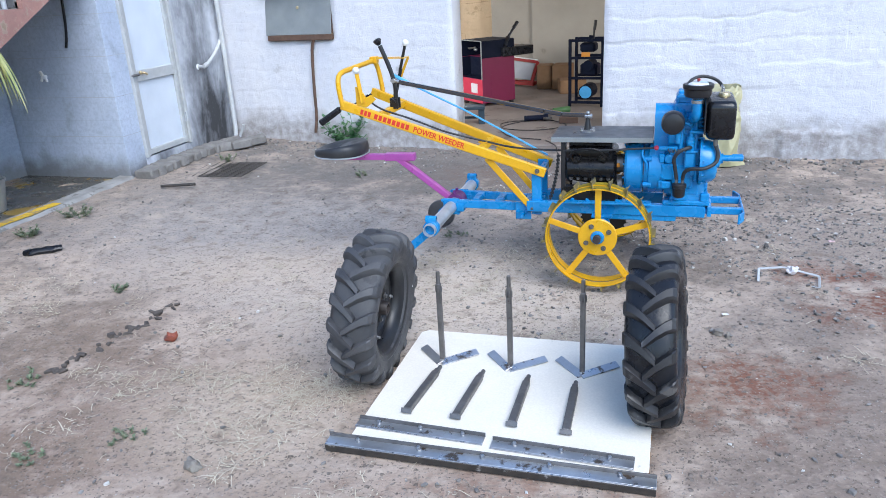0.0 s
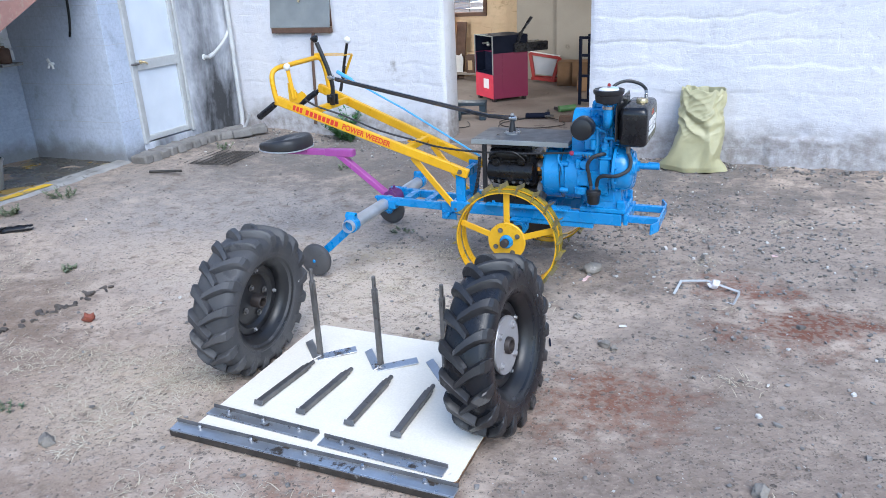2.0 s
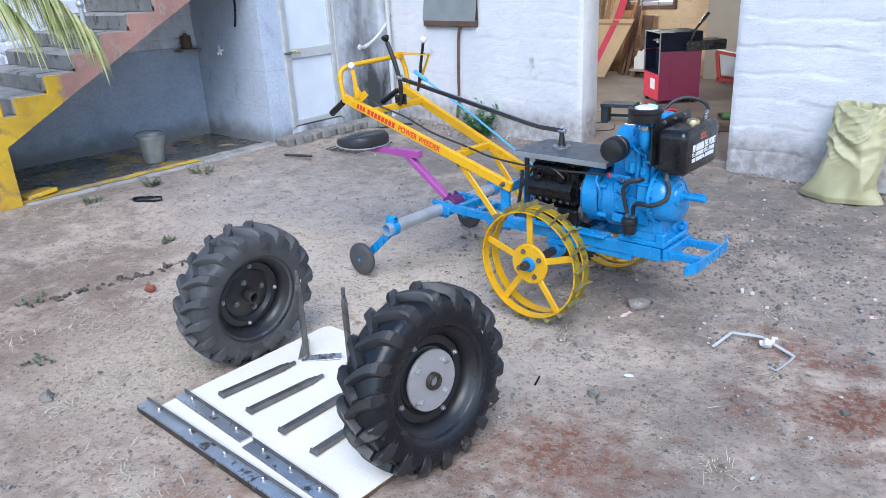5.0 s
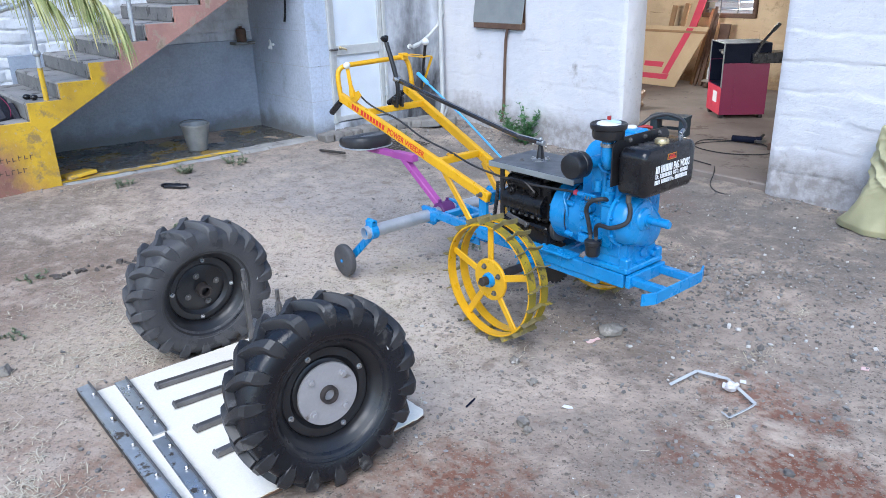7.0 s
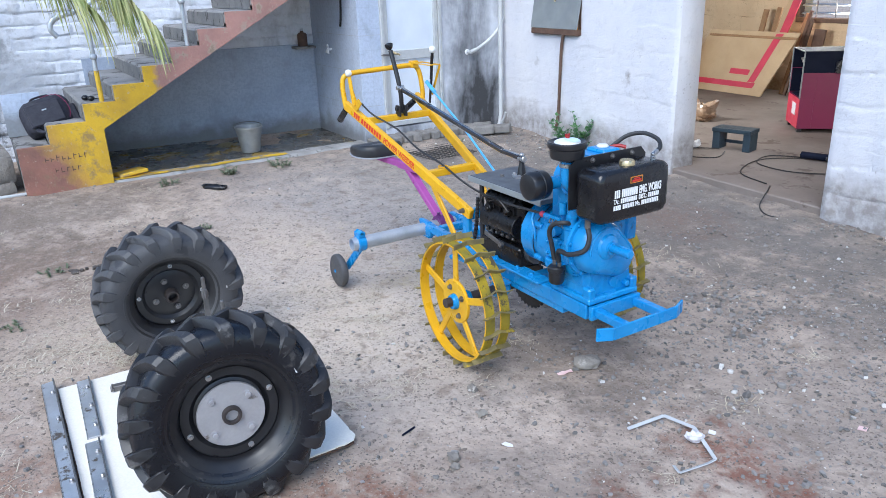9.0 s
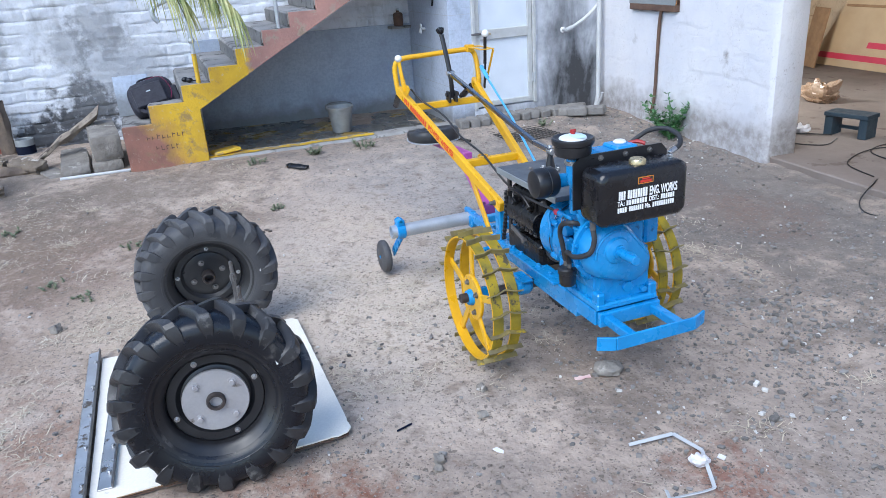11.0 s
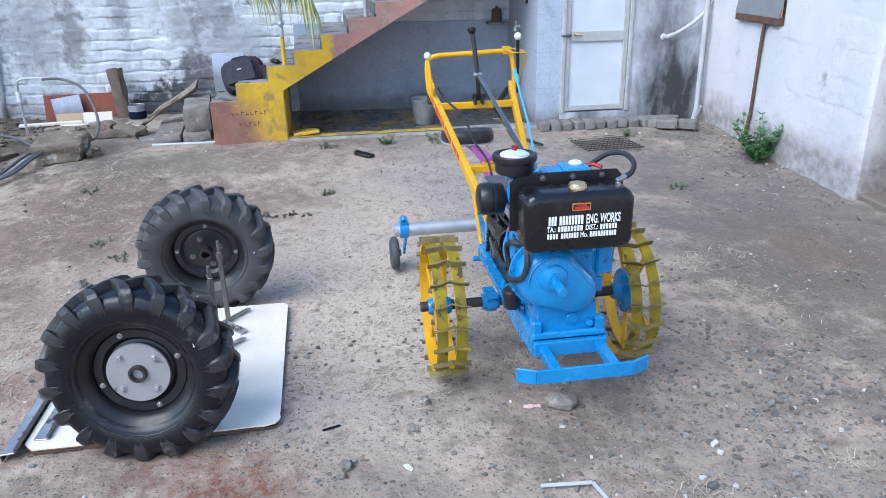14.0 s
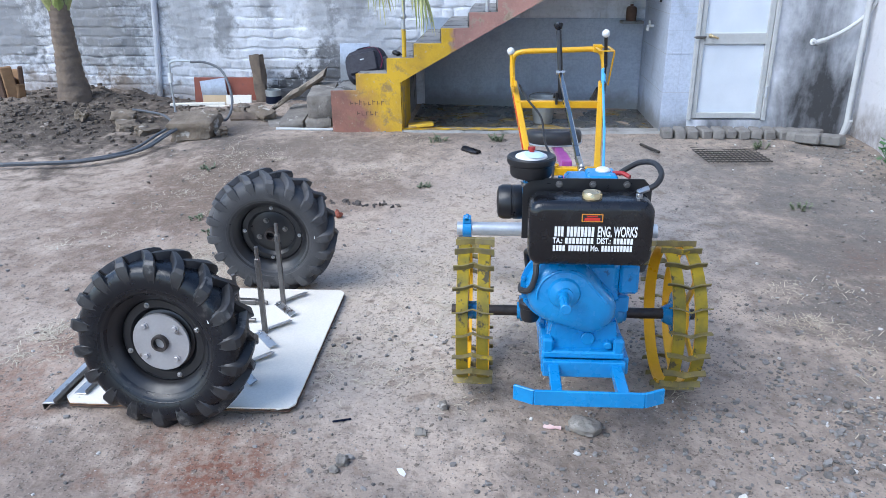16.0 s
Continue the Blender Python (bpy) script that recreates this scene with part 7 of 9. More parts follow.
# ---- sack ----
def sack():
    me, vs = Mesh(), []
    noise.seed_set(6)
    n, rows = 110, 96
    along = lambda s, table: np.interp(s, [0.0, 0.06, 0.14, 0.28, 0.45, 0.62, 0.80, 1.0], table)
    ridge = lambda v: 1 - 2.6 * abs(noise.noise(v))
    for j in range(rows + 1):
        s = j / rows
        z = 0.62 * s
        a = along(s, [0.200, 0.203, 0.190, 0.176, 0.168, 0.158, 0.162, 0.160])
        b = along(s, [0.150, 0.160, 0.150, 0.135, 0.120, 0.110, 0.105, 0.100])
        shift = along(s, [0.000, 0.000, 0.005, 0.022, 0.038, 0.040, 0.024, 0.020])
        high = min(max((s - 0.36) / 0.2, 0.0), 1.0)
        for i in range(n):
            t = math.tau * i / n
            c, q = math.cos(t), math.sin(t)
            # long sharp creases across the upper half, broad slanting folds below
            d = high * (0.017 * ridge(Vector((c * 0.7 + 3, q * 0.7, z * 10 + 1.5 * c))) + 0.006 * ridge(Vector((c * 1.0, q * 1.0 + 7, z * 23 - 2.5 * c))))
            d += (1 - 0.8 * high) * (0.020 * ridge(Vector((c * 0.9 + z * 1.8, q * 0.9 + 2, z * 1.6 - c))) + 0.006 * ridge(Vector((c * 1.7 - z * 4, q * 1.7, z * 3.0))))
            corner = max(0.0, 1 - s / 0.16) * (0.05 * max(0.0, -c) ** 2 + 0.06 * max(0.0, c) ** 6)
            vs.append((a * (1 + corner / 0.2) * math.copysign(abs(c) ** 0.75, c) + d * c + shift, b * math.copysign(abs(q) ** 0.8, q) + d * q + 0.11 * s * s, z + 0.03 * noise.noise(Vector((c * 2.5, q * 2.5, 4))) * s * s))
    # the mouth, rolled outwards and sagging
    for j in range(1, 9):
        s = j / 8
        for i in range(n):
            x, y, z = vs[rows * n + i]
            k = 1 - 0.20 * s
            vs.append((x * k + 0.02 * s, (y - 0.11) * k + 0.11, z + 0.012 * math.sin(math.pi * s) - 0.07 * s * s))
    fs = [(j * n + i, j * n + (i + 1) % n, (j + 1) * n + (i + 1) % n, (j + 1) * n + i) for j in range(rows + 8) for i in range(n)]
    fs = [t for k, (a, b, c, d) in enumerate(fs) for t in (((a, b, c), (a, c, d)) if (k * 7919 >> 3) % 3 else ((a, b, d), (b, c, d)))]
    fs.append(tuple(range(n))[::-1])
    me.add(vs, fs)
    root = thing("sack", "crumpled pale green woven plastic sack against the wall", "sack", pose(0.315, 6.20, gz(0.315, 6.2) - 0.005, 0, 0, -8))
    part("body", me, SACKMAT, root, sharp=28)
    part("contents", Mesh().ball((0.02, 0.10, 0.55), 0.10, 10, (1.1, 0.75, 0.35)), BROWN, root, "brown contents in the open mouth")


sack()


# ---- inside the shed ----
F = 0.082
mm = pose(-2.22, 8.60, F, 0, 0, 46) @ Matrix.Diagonal((1.08, 1.42, 0.96, 1))
mach = thing("cabinet_machine", "magenta and navy steel cabinet machine on short feet", "machine", mm)
part("lower_body", Mesh().box((0.28, 0.17, 0.32), (0.32, 0.34, 0.56), 0.0006), MAGENTA, mach)
part("front_base", Mesh().box((0.0605, 0.17, 0.19), (0.117, 0.34, 0.30), 0.0006), MAGENTA, mach)
# stronger light on the magenta front, put in as a pinker sheet
part("front_plate", Mesh().box((0.0, 0.17, 0.19), (0.004, 0.338, 0.298), 0.001), PINK, mach, "lower front in a pinker red for the light on it")
for y in (0.006, 0.334):
    part("cheek", Mesh().box((0.060, y, 0.47), (0.120, 0.012, 0.26), 0.0006), MAGENTA, mach)
part("bay_floor", Mesh().box((0.066, 0.17, 0.350), (0.10, 0.31, 0.012), 0.002, pose(0, 0, 0, 0, -8)), NAVY, mach, "dark floor of the open bay")
for y in (0.0135, 0.3265):
    part("bay_lining", Mesh().box((0.060, y, 0.475), (0.118, 0.003, 0.24), 0.0004), NAVY, mach)
part("bay_back", Mesh().box((0.117, 0.17, 0.47), (0.006, 0.31, 0.25), 0.001), NAVY, mach)
part("upper_body", Mesh().box((0.22, 0.335, 0.70), (0.44, 0.012, 0.20), 0.002).box((0.22, 0.005, 0.70), (0.44, 0.012, 0.20), 0.002).box((0.438, 0.17, 0.70), (0.012, 0.33, 0.20), 0.002).box((0.22, 0.17, 0.805), (0.44, 0.34, 0.012), 0.002), NAVY, mach, "open navy upper compartment")
for a, b in (((-0.004, 0.0, 0.34), (-0.004, 0.0, 0.81)), ((-0.004, 0.34, 0.34), (-0.004, 0.34, 0.81)), ((-0.004, 0.0, 0.81), (-0.004, 0.34, 0.81))):
    part("edge_strip", Mesh().bar(a, b, 0.010, 0.010, 0.001), GREYSHEET, mach)
part("spindle", Mesh().cyl((0.06, 0.17, 0.72), (0.06, 0.28, 0.70), 0.012).ball((0.04, 0.14, 0.70), 0.022, 8), BRIGHTSTEEL, mach)
part("side_tray", Mesh().box((0.47, 0.055, 0.655), (0.42, 0.18, 0.11), 0.006), RUBBER, mach, "dark side tray")
part("lever", Mesh().bar((0.27, -0.012, 0.66), (0.35, -0.012, 0.84), 0.05, 0.02, 0.004).cyl((0.34, -0.012, 0.82), (0.42, -0.012, 0.93), 0.013).cyl((0.42, -0.012, 0.93), (0.48, -0.012, 1.01), 0.018), RUBBER, mach, "black hand lever")
part("front_label", Mesh().box((-0.003, 0.13, 0.22), (0.006, 0.10, 0.12), 0.001), PAPER, mach, "white paper label")
for x in (0.03, 0.41):
    for y in (0.03, 0.31):
        part("foot", Mesh().box((x, y, 0.02), (0.04, 0.04, 0.042), 0.003), BLACK, mach)

tr = thing("machine_trolley", "dark navy angle-iron trolley holding a motor and gearbox", "trolley", pose(-0.96, 8.72, F, 0, 0, -8))
for x in (-0.19, 0.19):
    for y in (-0.13, 0.16):
        part("post", Mesh().box((x, y, 0.385), (0.032, 0.032, 0.77), 0.003), NAVY, tr)
for z in (0.05, 0.33, 0.56, 0.755):
    for y in (-0.13, 0.16):
        part("rail", Mesh().box((0, y, z), (0.35, 0.026, 0.03), 0.003), NAVY, tr)
part("motor", Mesh().cyl((0.0, -0.15, 0.17), (0.0, 0.10, 0.17), 0.085), NAVY, tr, "motor with a pale green end cover")
part("motor_cover", Mesh().lathe([(0.072, 0), (0.068, 0.01), (0.02, 0.014)], 24, Matrix.Translation((0.0, -0.151, 0.17)) @ pose(0, 0, 0, 90)), BLUEROD, tr, "pale teal cover disc")
part("gear_block", Mesh().box((0.02, 0, 0.42), (0.20, 0.20, 0.14), 0.02).cyl((0.02, -0.14, 0.47), (0.02, 0.1, 0.47), 0.06), NAVY, tr)
part("yellow_plate", Mesh().box((0.0, -0.15, 0.60), (0.10, 0.01, 0.05), 0.002), INKORANGE, tr, "yellow plate")
part("top_block", Mesh().box((0.0, 0, 0.67), (0.18, 0.16, 0.10), 0.02).cyl((0.02, 0, 0.72), (0.03, 0, 0.80), 0.03), NAVY, tr)
part("lever", Mesh().cyl((0.05, 0, 0.76), (0.06, 0, 0.88), 0.012).cyl((0.06, 0, 0.86), (0.075, 0, 0.97), 0.018), BLACK, tr, "black hand lever")

rm = thing("red_hand_cart", "red painted small machine frame tipped on the floor", "machine", pose(-2.06, 10.28, F, 0, 0, -5))
for a, b in (((-0.20, 0, 0.40), (0.24, 0, 0.34)), ((-0.17, 0, 0.06), (0.17, 0, 0.03)), ((-0.20, 0, 0.40), (-0.14, 0, 0.04)), ((0.24, 0, 0.34), (0.14, 0, 0.04)), ((-0.17, 0.16, 0.05), (0.17, 0.16, 0.03)), ((-0.17, 0, 0.05), (-0.17, 0.16, 0.05)), ((0.16, 0, 0.03), (0.16, 0.16, 0.03))):
    part("frame_bar", Mesh().bar(a, b, 0.035, 0.045), REDP, rm)
part("side_plate", Mesh().prism([(-0.14, 0.12), (0.12, 0.09), (0.19, 0.31), (-0.16, 0.36)], 0.01, pose(0, 0.02, 0, 90)), PLASTER, rm, "pale grey side plate")
part("rim_strip", Mesh().bar((-0.19, -0.022, 0.425), (0.25, -0.022, 0.365), 0.006, 0.016), WHITEP, rm)


def crate(x, y, w, d, h, a, label, mat=CARTON):
    root = thing("carton", label, "box", pose(x, y, F, 0, 0, a), "cartons by the wall")
    part("body", Mesh().box((0, 0, h / 2), (w, d, h), 0.006), mat, root)
    part("flap", Mesh().box((0, -d * 0.26, h + 0.003), (w * 0.98, d * 0.47, 0.005), 0.001, pose(0, 0, 0, 2)), mat, root)
    part("flap", Mesh().box((0, d * 0.25, h + 0.004), (w * 0.98, d * 0.47, 0.005), 0.001, pose(0, 0, 0, -3)), mat, root)


crate(-1.70, 10.15, 0.20, 0.3, 0.31, 3, "brown cardboard carton on the shed floor")
crate(-1.45, 10.10, 0.24, 0.3, 0.32, -4, "brown cardboard carton on the shed floor")
crate(-1.28, 9.72, 0.34, 0.3, 0.17, 14, "low brown cardboard carton lying askew")
solid("partition", Mesh().box((-2.25, 10.63, 0.95), (0.60, 0.03, 1.75), 0.004).box((-1.25, 10.56, 0.95), (1.40, 0.03, 1.75), 0.004), DRAB, "plain drab beige sheet partition at the back of the shed", "partition", kind="structure")

ply = thing("painted_panel", "pale plywood panel with a pink-red painted stripe", "panel", pose(-4.52, 10.27, F, -12, 0, -3))
part("sheet", Mesh().prism([(-0.68, 0), (0.70, 0), (1.05, 0.80), (-0.32, 0.80)], 0.018, pose(0, 0, 0, 90)), PLY, ply)
part("stripe", Mesh().prism([(-0.58, 0.09), (0.55, 0.09), (0.58, 0.16), (-0.54, 0.16)], 0.004, pose(0, -0.0185, 0, 90)), PINK, ply)
part("stripe", Mesh().prism([(0.14, 0.25), (0.44, 0.25), (0.46, 0.32), (0.15, 0.32)], 0.004, pose(0, -0.0185, 0, 90)), PINK, ply)
part("stripe", Mesh().prism([(0.46, 0.165), (0.56, 0.165), (0.82, 0.78), (0.72, 0.78)], 0.004, pose(0, -0.0185, 0, 90)), PINK, ply)
part("batten", Mesh().box((0.36, -0.03, 0.73), (1.34, 0.02, 0.03), 0.003), WOOD, ply)
pl2 = thing("painted_panel", "tall pale plywood strip leaning on the wall", "panel", pose(-3.98, 10.53, F, -7, 0, -3))
part("sheet", Mesh().prism([(-0.22, 0), (-0.06, 0), (0.47, 1.9), (0.31, 1.9)], 0.018, pose(0, 0, 0, 90)), PLY, pl2)
solid("red_batten", Mesh().prism([(-0.12, 0), (-0.01, 0), (0.33, 1.22), (0.22, 1.22)], 0.018, pose(0, 0, 0, 90)), PINK, "narrow pink-red painted board leaning on the wall", "board", pose(-3.98, 10.48, F, -7, 0, -3))
for k, (x, w, h, a) in enumerate(((-4.30, 0.07, 1.05, 5), (-4.16, 0.07, 1.08, 7), (-3.80, 0.045, 1.02, 9), (-3.72, 0.04, 1.05, 8), (-3.66, 0.05, 0.95, 6), (-3.46, 0.15, 0.82, 2))):
    solid("plank", Mesh().box((0, 0, h / 2), (w, 0.03, h), 0.004), WOOD if k < 3 else BROWN, "sawn wooden plank leaning on the wall" if k < 3 else "dark wooden plank leaning on the wall", "plank", pose(x, 10.56 + 0.02 * k % 0.06, F, -8, a, 0), "planks by the wall")
bn = thing("low_bench", "low plank bench by the shed wall", "bench", pose(-3.28, 10.50, F, 0, 0, -3))
part("seat_plank", Mesh().box((0, 0, 0.085), (0.56, 0.12, 0.03), 0.004), DRYPLANK, bn)
for x in (-0.22, 0.22):
    part("leg", Mesh().box((x, 0, 0.035), (0.05, 0.10, 0.07), 0.004), BROWN, bn)
solid("torn_sheet", Mesh().prism([(-0.08, 0), (0.08, 0), (0.085, 0.20), (0.05, 0.27), (0.02, 0.24), (-0.03, 0.25), (-0.05, 0.18), (-0.085, 0.15)], 0.008, pose(0, 0, 0, 84)), WHITEP, "torn white sheet leaning on the wall", "sheet", pose(-3.45, 10.525, F + 0.1, 0, 0, -3))
bx_ = thing("wooden_box", "small dark wooden box standing on the bench", "box", pose(-3.22, 10.50, F + 0.1, 0, 0, -3))
part("body", Mesh().box((0, 0, 0.13), (0.13, 0.11, 0.26), 0.004), BROWN, bx_)
part("panel", Mesh().box((0, -0.057, 0.11), (0.07, 0.004, 0.14), 0.001), PLY, bx_)
sw = thing("window_3", "barred shed window with horizontal slats", "window", SHED @ pose(-3.74, 4.2, 0.97), kind="structure")
for z in (0.02, 0.67):
    part("window_frame", Mesh().box((0, 0.0, z), (0.80, 0.10, 0.06), 0.004), BROWN, sw)
for x in (-0.38, 0.38):
    part("window_frame", Mesh().box((x, 0.0, 0.345), (0.05, 0.10, 0.59), 0.004), BROWN, sw)
for k in range(6):
    part("slat", Mesh().box((0, 0.02, 0.10 + 0.10 * k), (0.71, 0.055, 0.010), 0.002, pose(0, 0, 0, 24)), GALV, sw)
for x in (-0.13, 0.13):
    part("bar", Mesh().cyl((x, -0.02, 0.05), (x, -0.02, 0.64), 0.008, n=8), STEEL, sw)

TEAL = surface("dull_teal_enamel", (0.020, 0.040, 0.060), (0.030, 0.052, 0.072), 8, 0.55, bump=0.08, spots=(0.07, 0.07, 0.07), spot_at=0.66)
st = thing("low_stool", "low dark blue steel stool on the shed floor", "stool", pose(-2.13, 7.56, F, 0, 0, 14) @ Matrix.Diagonal((0.74, 0.80, 0.96, 1)))
part("top", Mesh().box((0, 0, 0.185), (0.48, 0.24, 0.035), 0.004), TEAL, st)
part("side_panel", Mesh().box((-0.19, 0, 0.085), (0.09, 0.20, 0.17), 0.004), TEAL, st)
part("side_panel", Mesh().box((0.19, 0, 0.085), (0.09, 0.20, 0.17), 0.004), TEAL, st)
part("stretcher", Mesh().box((0, 0.06, 0.06), (0.30, 0.02, 0.03), 0.003), TEAL, st)
gr = thing("angle_grinder", "dark blue angle grinder lying on the floor", "power tool", pose(-1.42, 7.70, F, 0, 0, 15))
part("body", Mesh().cyl((-0.12, 0, 0.035), (0.10, 0, 0.035), 0.030).cyl((0.09, 0, 0.035), (0.14, 0, 0.04), 0.034), NAVY, gr)
part("guard", Mesh().cyl((0.13, 0, 0.02), (0.13, 0, 0.045), 0.055), STEEL, gr)
part("side_handle", Mesh().cyl((0.11, 0.03, 0.045), (0.12, 0.14, 0.06), 0.014), BLACK, gr)
gr = thing("drill", "green and black power tool lying on the floor", "power tool", pose(-1.20, 8.15, F, 0, 0, 40))
part("body", Mesh().cyl((-0.10, 0, 0.04), (0.10, 0, 0.04), 0.035), LEAFMAT, gr)
part("handle", Mesh().box((-0.08, 0.07, 0.03), (0.05, 0.12, 0.04), 0.01), BLACK, gr)
solid("brick_block", Mesh().box((0, 0, 0.03), (0.20, 0.09, 0.06), 0.006), BROWN, "brown brick lying on the shed floor", "brick", pose(-1.05, 7.62, F, 0, 0, 8))
for pts, lab in (([(-1.5, 7.72, F + 0.006), (-1.75, 7.55, F + 0.006), (-1.65, 7.25, F + 0.006), (-1.3, 7.2, F + 0.006), (-1.05, 7.45, F + 0.006), (-1.35, 7.75, F + 0.008), (-1.7, 7.4, F + 0.008), (-1.55, 6.9, F + 0.006), (-1.2, 6.75, F + 0.006)], "black cable coiled on the shed floor"),
                 ([(-1.15, 6.72, F + 0.006), (-1.08, 6.60, F + 0.006), (-1.02, 6.48, 0.085), (-0.98, 6.38, 0.035), (-0.85, 6.28, 0.022), (-0.70, 6.30, 0.024), (-0.62, 6.40, 0.03)], "black cable trailing out of the shed"),
                 ([(-2.1, 7.4, F + 0.006), (-2.0, 7.15, F + 0.006), (-2.25, 7.0, F + 0.006), (-2.4, 7.25, F + 0.006), (-2.2, 7.45, F + 0.01)], "black cable loop beside the stool")):
    solid("cable", Mesh().tube(pts, 0.0045, 6), HOSE, lab, "cable")
KRAFT = surface("shiny_kraft_paper", (0.26, 0.165, 0.10), (0.34, 0.25, 0.18), 7, 0.28, bump=0.2, grain=60)
me = Mesh().ball((0, 0, 0.085), 0.14, 26, (1.3, 1.0, 0.75))
me.v = [tuple(Vector((p[0], p[1], max(p[2], 0.0))) * (1 + 0.40 * noise.noise(Vector(p) * 9) + 0.50 * abs(noise.noise(Vector(p) * 17)) - 0.1)) for p in me.v]
solid("crumpled_bag", me, KRAFT, "crumpled shiny brown paper bag on the shed floor", "bag", pose(-3.28, 8.46, F), sharp=12)
me = Mesh().ball((0, 0, 0.035), 0.055, 14, (1.2, 1.0, 0.7))
me.v = [tuple(Vector((p[0], p[1], max(p[2], 0.0))) * (1 + 0.6 * noise.noise(Vector(p) * 28))) for p in me.v]
solid("plastic_wad", me, PAPER, "crumpled pale plastic bag beside the stool", "plastic bag", pose(-2.40, 7.33, F), sharp=12)
me = Mesh()
me.tube([(-2.60 + 0.16 * math.cos(0.9 + k * 0.55), 7.25 + 0.16 * math.sin(0.9 + k * 0.55), F + 0.02 + 0.012 * (k // 11)) for k in range(24)], 0.017, 8)
solid("coiled_hose", me, GREYHOSE, "coiled dark hose on the shed floor by the wall", "hose")
solid("leaning_board", Mesh().box((0, 0, 0.36), (0.34, 0.02, 0.72), 0.003), WOOD, "brown board leaning on the shed wall", "board", pose(-5.0, 10.05, F, -10, 0, -18))


# ---- by the stairs ----
DRYTIMBER = surface("grey_split_timber", (0.30, 0.25, 0.20), (0.17, 0.135, 0.105), 9, 0.9, bump=0.8, grain=45, spots=(0.08, 0.06, 0.05), spot_at=0.58, spot_scale=12, dist=0.008)
def rough_block(name, label, size, m, mat=STONE, amt=0.02, seed=0, category="stone", cuts=5, power=14):
    """A worn stone block with uneven faces."""
    me = Mesh()
    n = cuts
    vs, ix = [], {}
    def vid(p):
        k = tuple(round(c, 5) for c in p)
        if k not in ix:
            ix[k] = len(vs)
            v = Vector(p)
            q = Vector(((abs(v.x) ** power + abs(v.y) ** power + abs(v.z) ** power) ** (1 / power),) * 3)
            w = v / max(q.x, 1e-6) * 1.0
            w = Vector((w.x * size[0] / 2, w.y * size[1] / 2, w.z * size[2] / 2))
            w += w.normalized() * amt * (noise.noise(v * 1.6 + Vector((seed, 3, 1))) + 0.5 * noise.noise(v * 5 + Vector((seed, 0, 7))))
            vs.append(tuple(w))
        return ix[k]
    fs = []
    for a in range(3):
        for s in (-1, 1):
            for i in range(n):
                for j in range(n):
                    q = []
                    for di, dj in ((0, 0), (1, 0), (1, 1), (0, 1)):
                        p = [0, 0, 0]
                        p[a], p[(a + 1) % 3], p[(a + 2) % 3] = s, -1 + 2 * (i + di) / n, -1 + 2 * (j + dj) / n
                        q.append(vid(p))
                    fs.append(q if s > 0 else q[::-1])
    me.add(vs, fs)
    return solid(name, me, mat, label, category, m, sharp=50)


rough_block("stone_block", "smooth worn grey stone block stacked by the stairs", (0.75, 0.25, 0.23), pose(-5.10, 1.775, 0.30, 0, 3, 6), amt=0.015, seed=3)
rough_block("stone_block", "grey cut stone block under another stone", (0.80, 0.26, 0.13), pose(-5.12, 1.77, 0.115, 0, 0, 3), amt=0.01, seed=5)
rough_block("stone_block", "low grey stone slab step by the stairs", (0.85, 0.24, 0.13), pose(-5.10, 1.495, 0.105, 0, 2, 5), amt=0.012, seed=8)
rough_block("stone_block", "flat pale stone lying at the foot of the stairs", (0.45, 0.16, 0.05), pose(-4.95, 1.31, 0.075, 0, 0, 20), amt=0.01, seed=9)
me, vs, n = Mesh(), [], 10
for k in range(25):
    u = k / 24
    c = Vector((-5.20 - 0.10 * u, 1.14 + 0.62 * u, 0.12 + 0.42 * u + 0.02 * math.sin(u * 5)))
    for i in range(n):
        a = math.tau * i / n
        r = (0.030 + 0.028 * u) * (1 + 0.7 * noise.noise(Vector((math.cos(a) * 1.5, math.sin(a) * 1.5, u * 5))))
        vs.append(tuple(c + Vector((math.cos(a) * r * 1.5, 0.3 * math.sin(a) * r, math.sin(a) * r))))
fs = [(j * n + i, j * n + (i + 1) % n, (j + 1) * n + (i + 1) % n, (j + 1) * n + i) for j in range(24) for i in range(n)]
solid("broken_timber", me.add(vs, fs + [tuple(range(n))[::-1], tuple(24 * n + i for i in range(n))]), DRYTIMBER, "split weathered timber propped on the stone blocks", "timber", sharp=30)
me, vs = Mesh(), []
for k in range(17):
    u = k / 16
    for i in range(n):
        a = math.tau * i / n
        r = 0.055 * (1 + 0.5 * noise.noise(Vector((math.cos(a) * 1.2 + 4, math.sin(a) * 1.2, u * 4)))) * (1 - 0.45 * u ** 3)
        vs.append((-5.10 + math.cos(a) * r, 0.80 + 0.42 * u, 0.105 + math.sin(a) * r))
fs = [(j * n + i, j * n + (i + 1) % n, (j + 1) * n + (i + 1) % n, (j + 1) * n + i) for j in range(16) for i in range(n)]
solid("rotten_log", me.add(vs, fs + [tuple(range(n))[::-1], tuple(16 * n + i for i in range(n))]), BARK, "short rotten log with a pale sawn end", "log", sharp=30)
solid("white_tube", Mesh().cyl((-4.63, 1.40, 0.096), (-4.60, 2.05, 0.096), 0.014), PVC, "white plastic tube lying before the stairs", "tube")
solid("white_tile", Mesh().box((0, 0, 0.18), (0.012, 0.30, 0.36), 0.003, pose(0, 0, 0, 0, -8)), TILE, "pale sheet standing behind the bag", "tile", pose(-5.18, 2.10, 0.475))


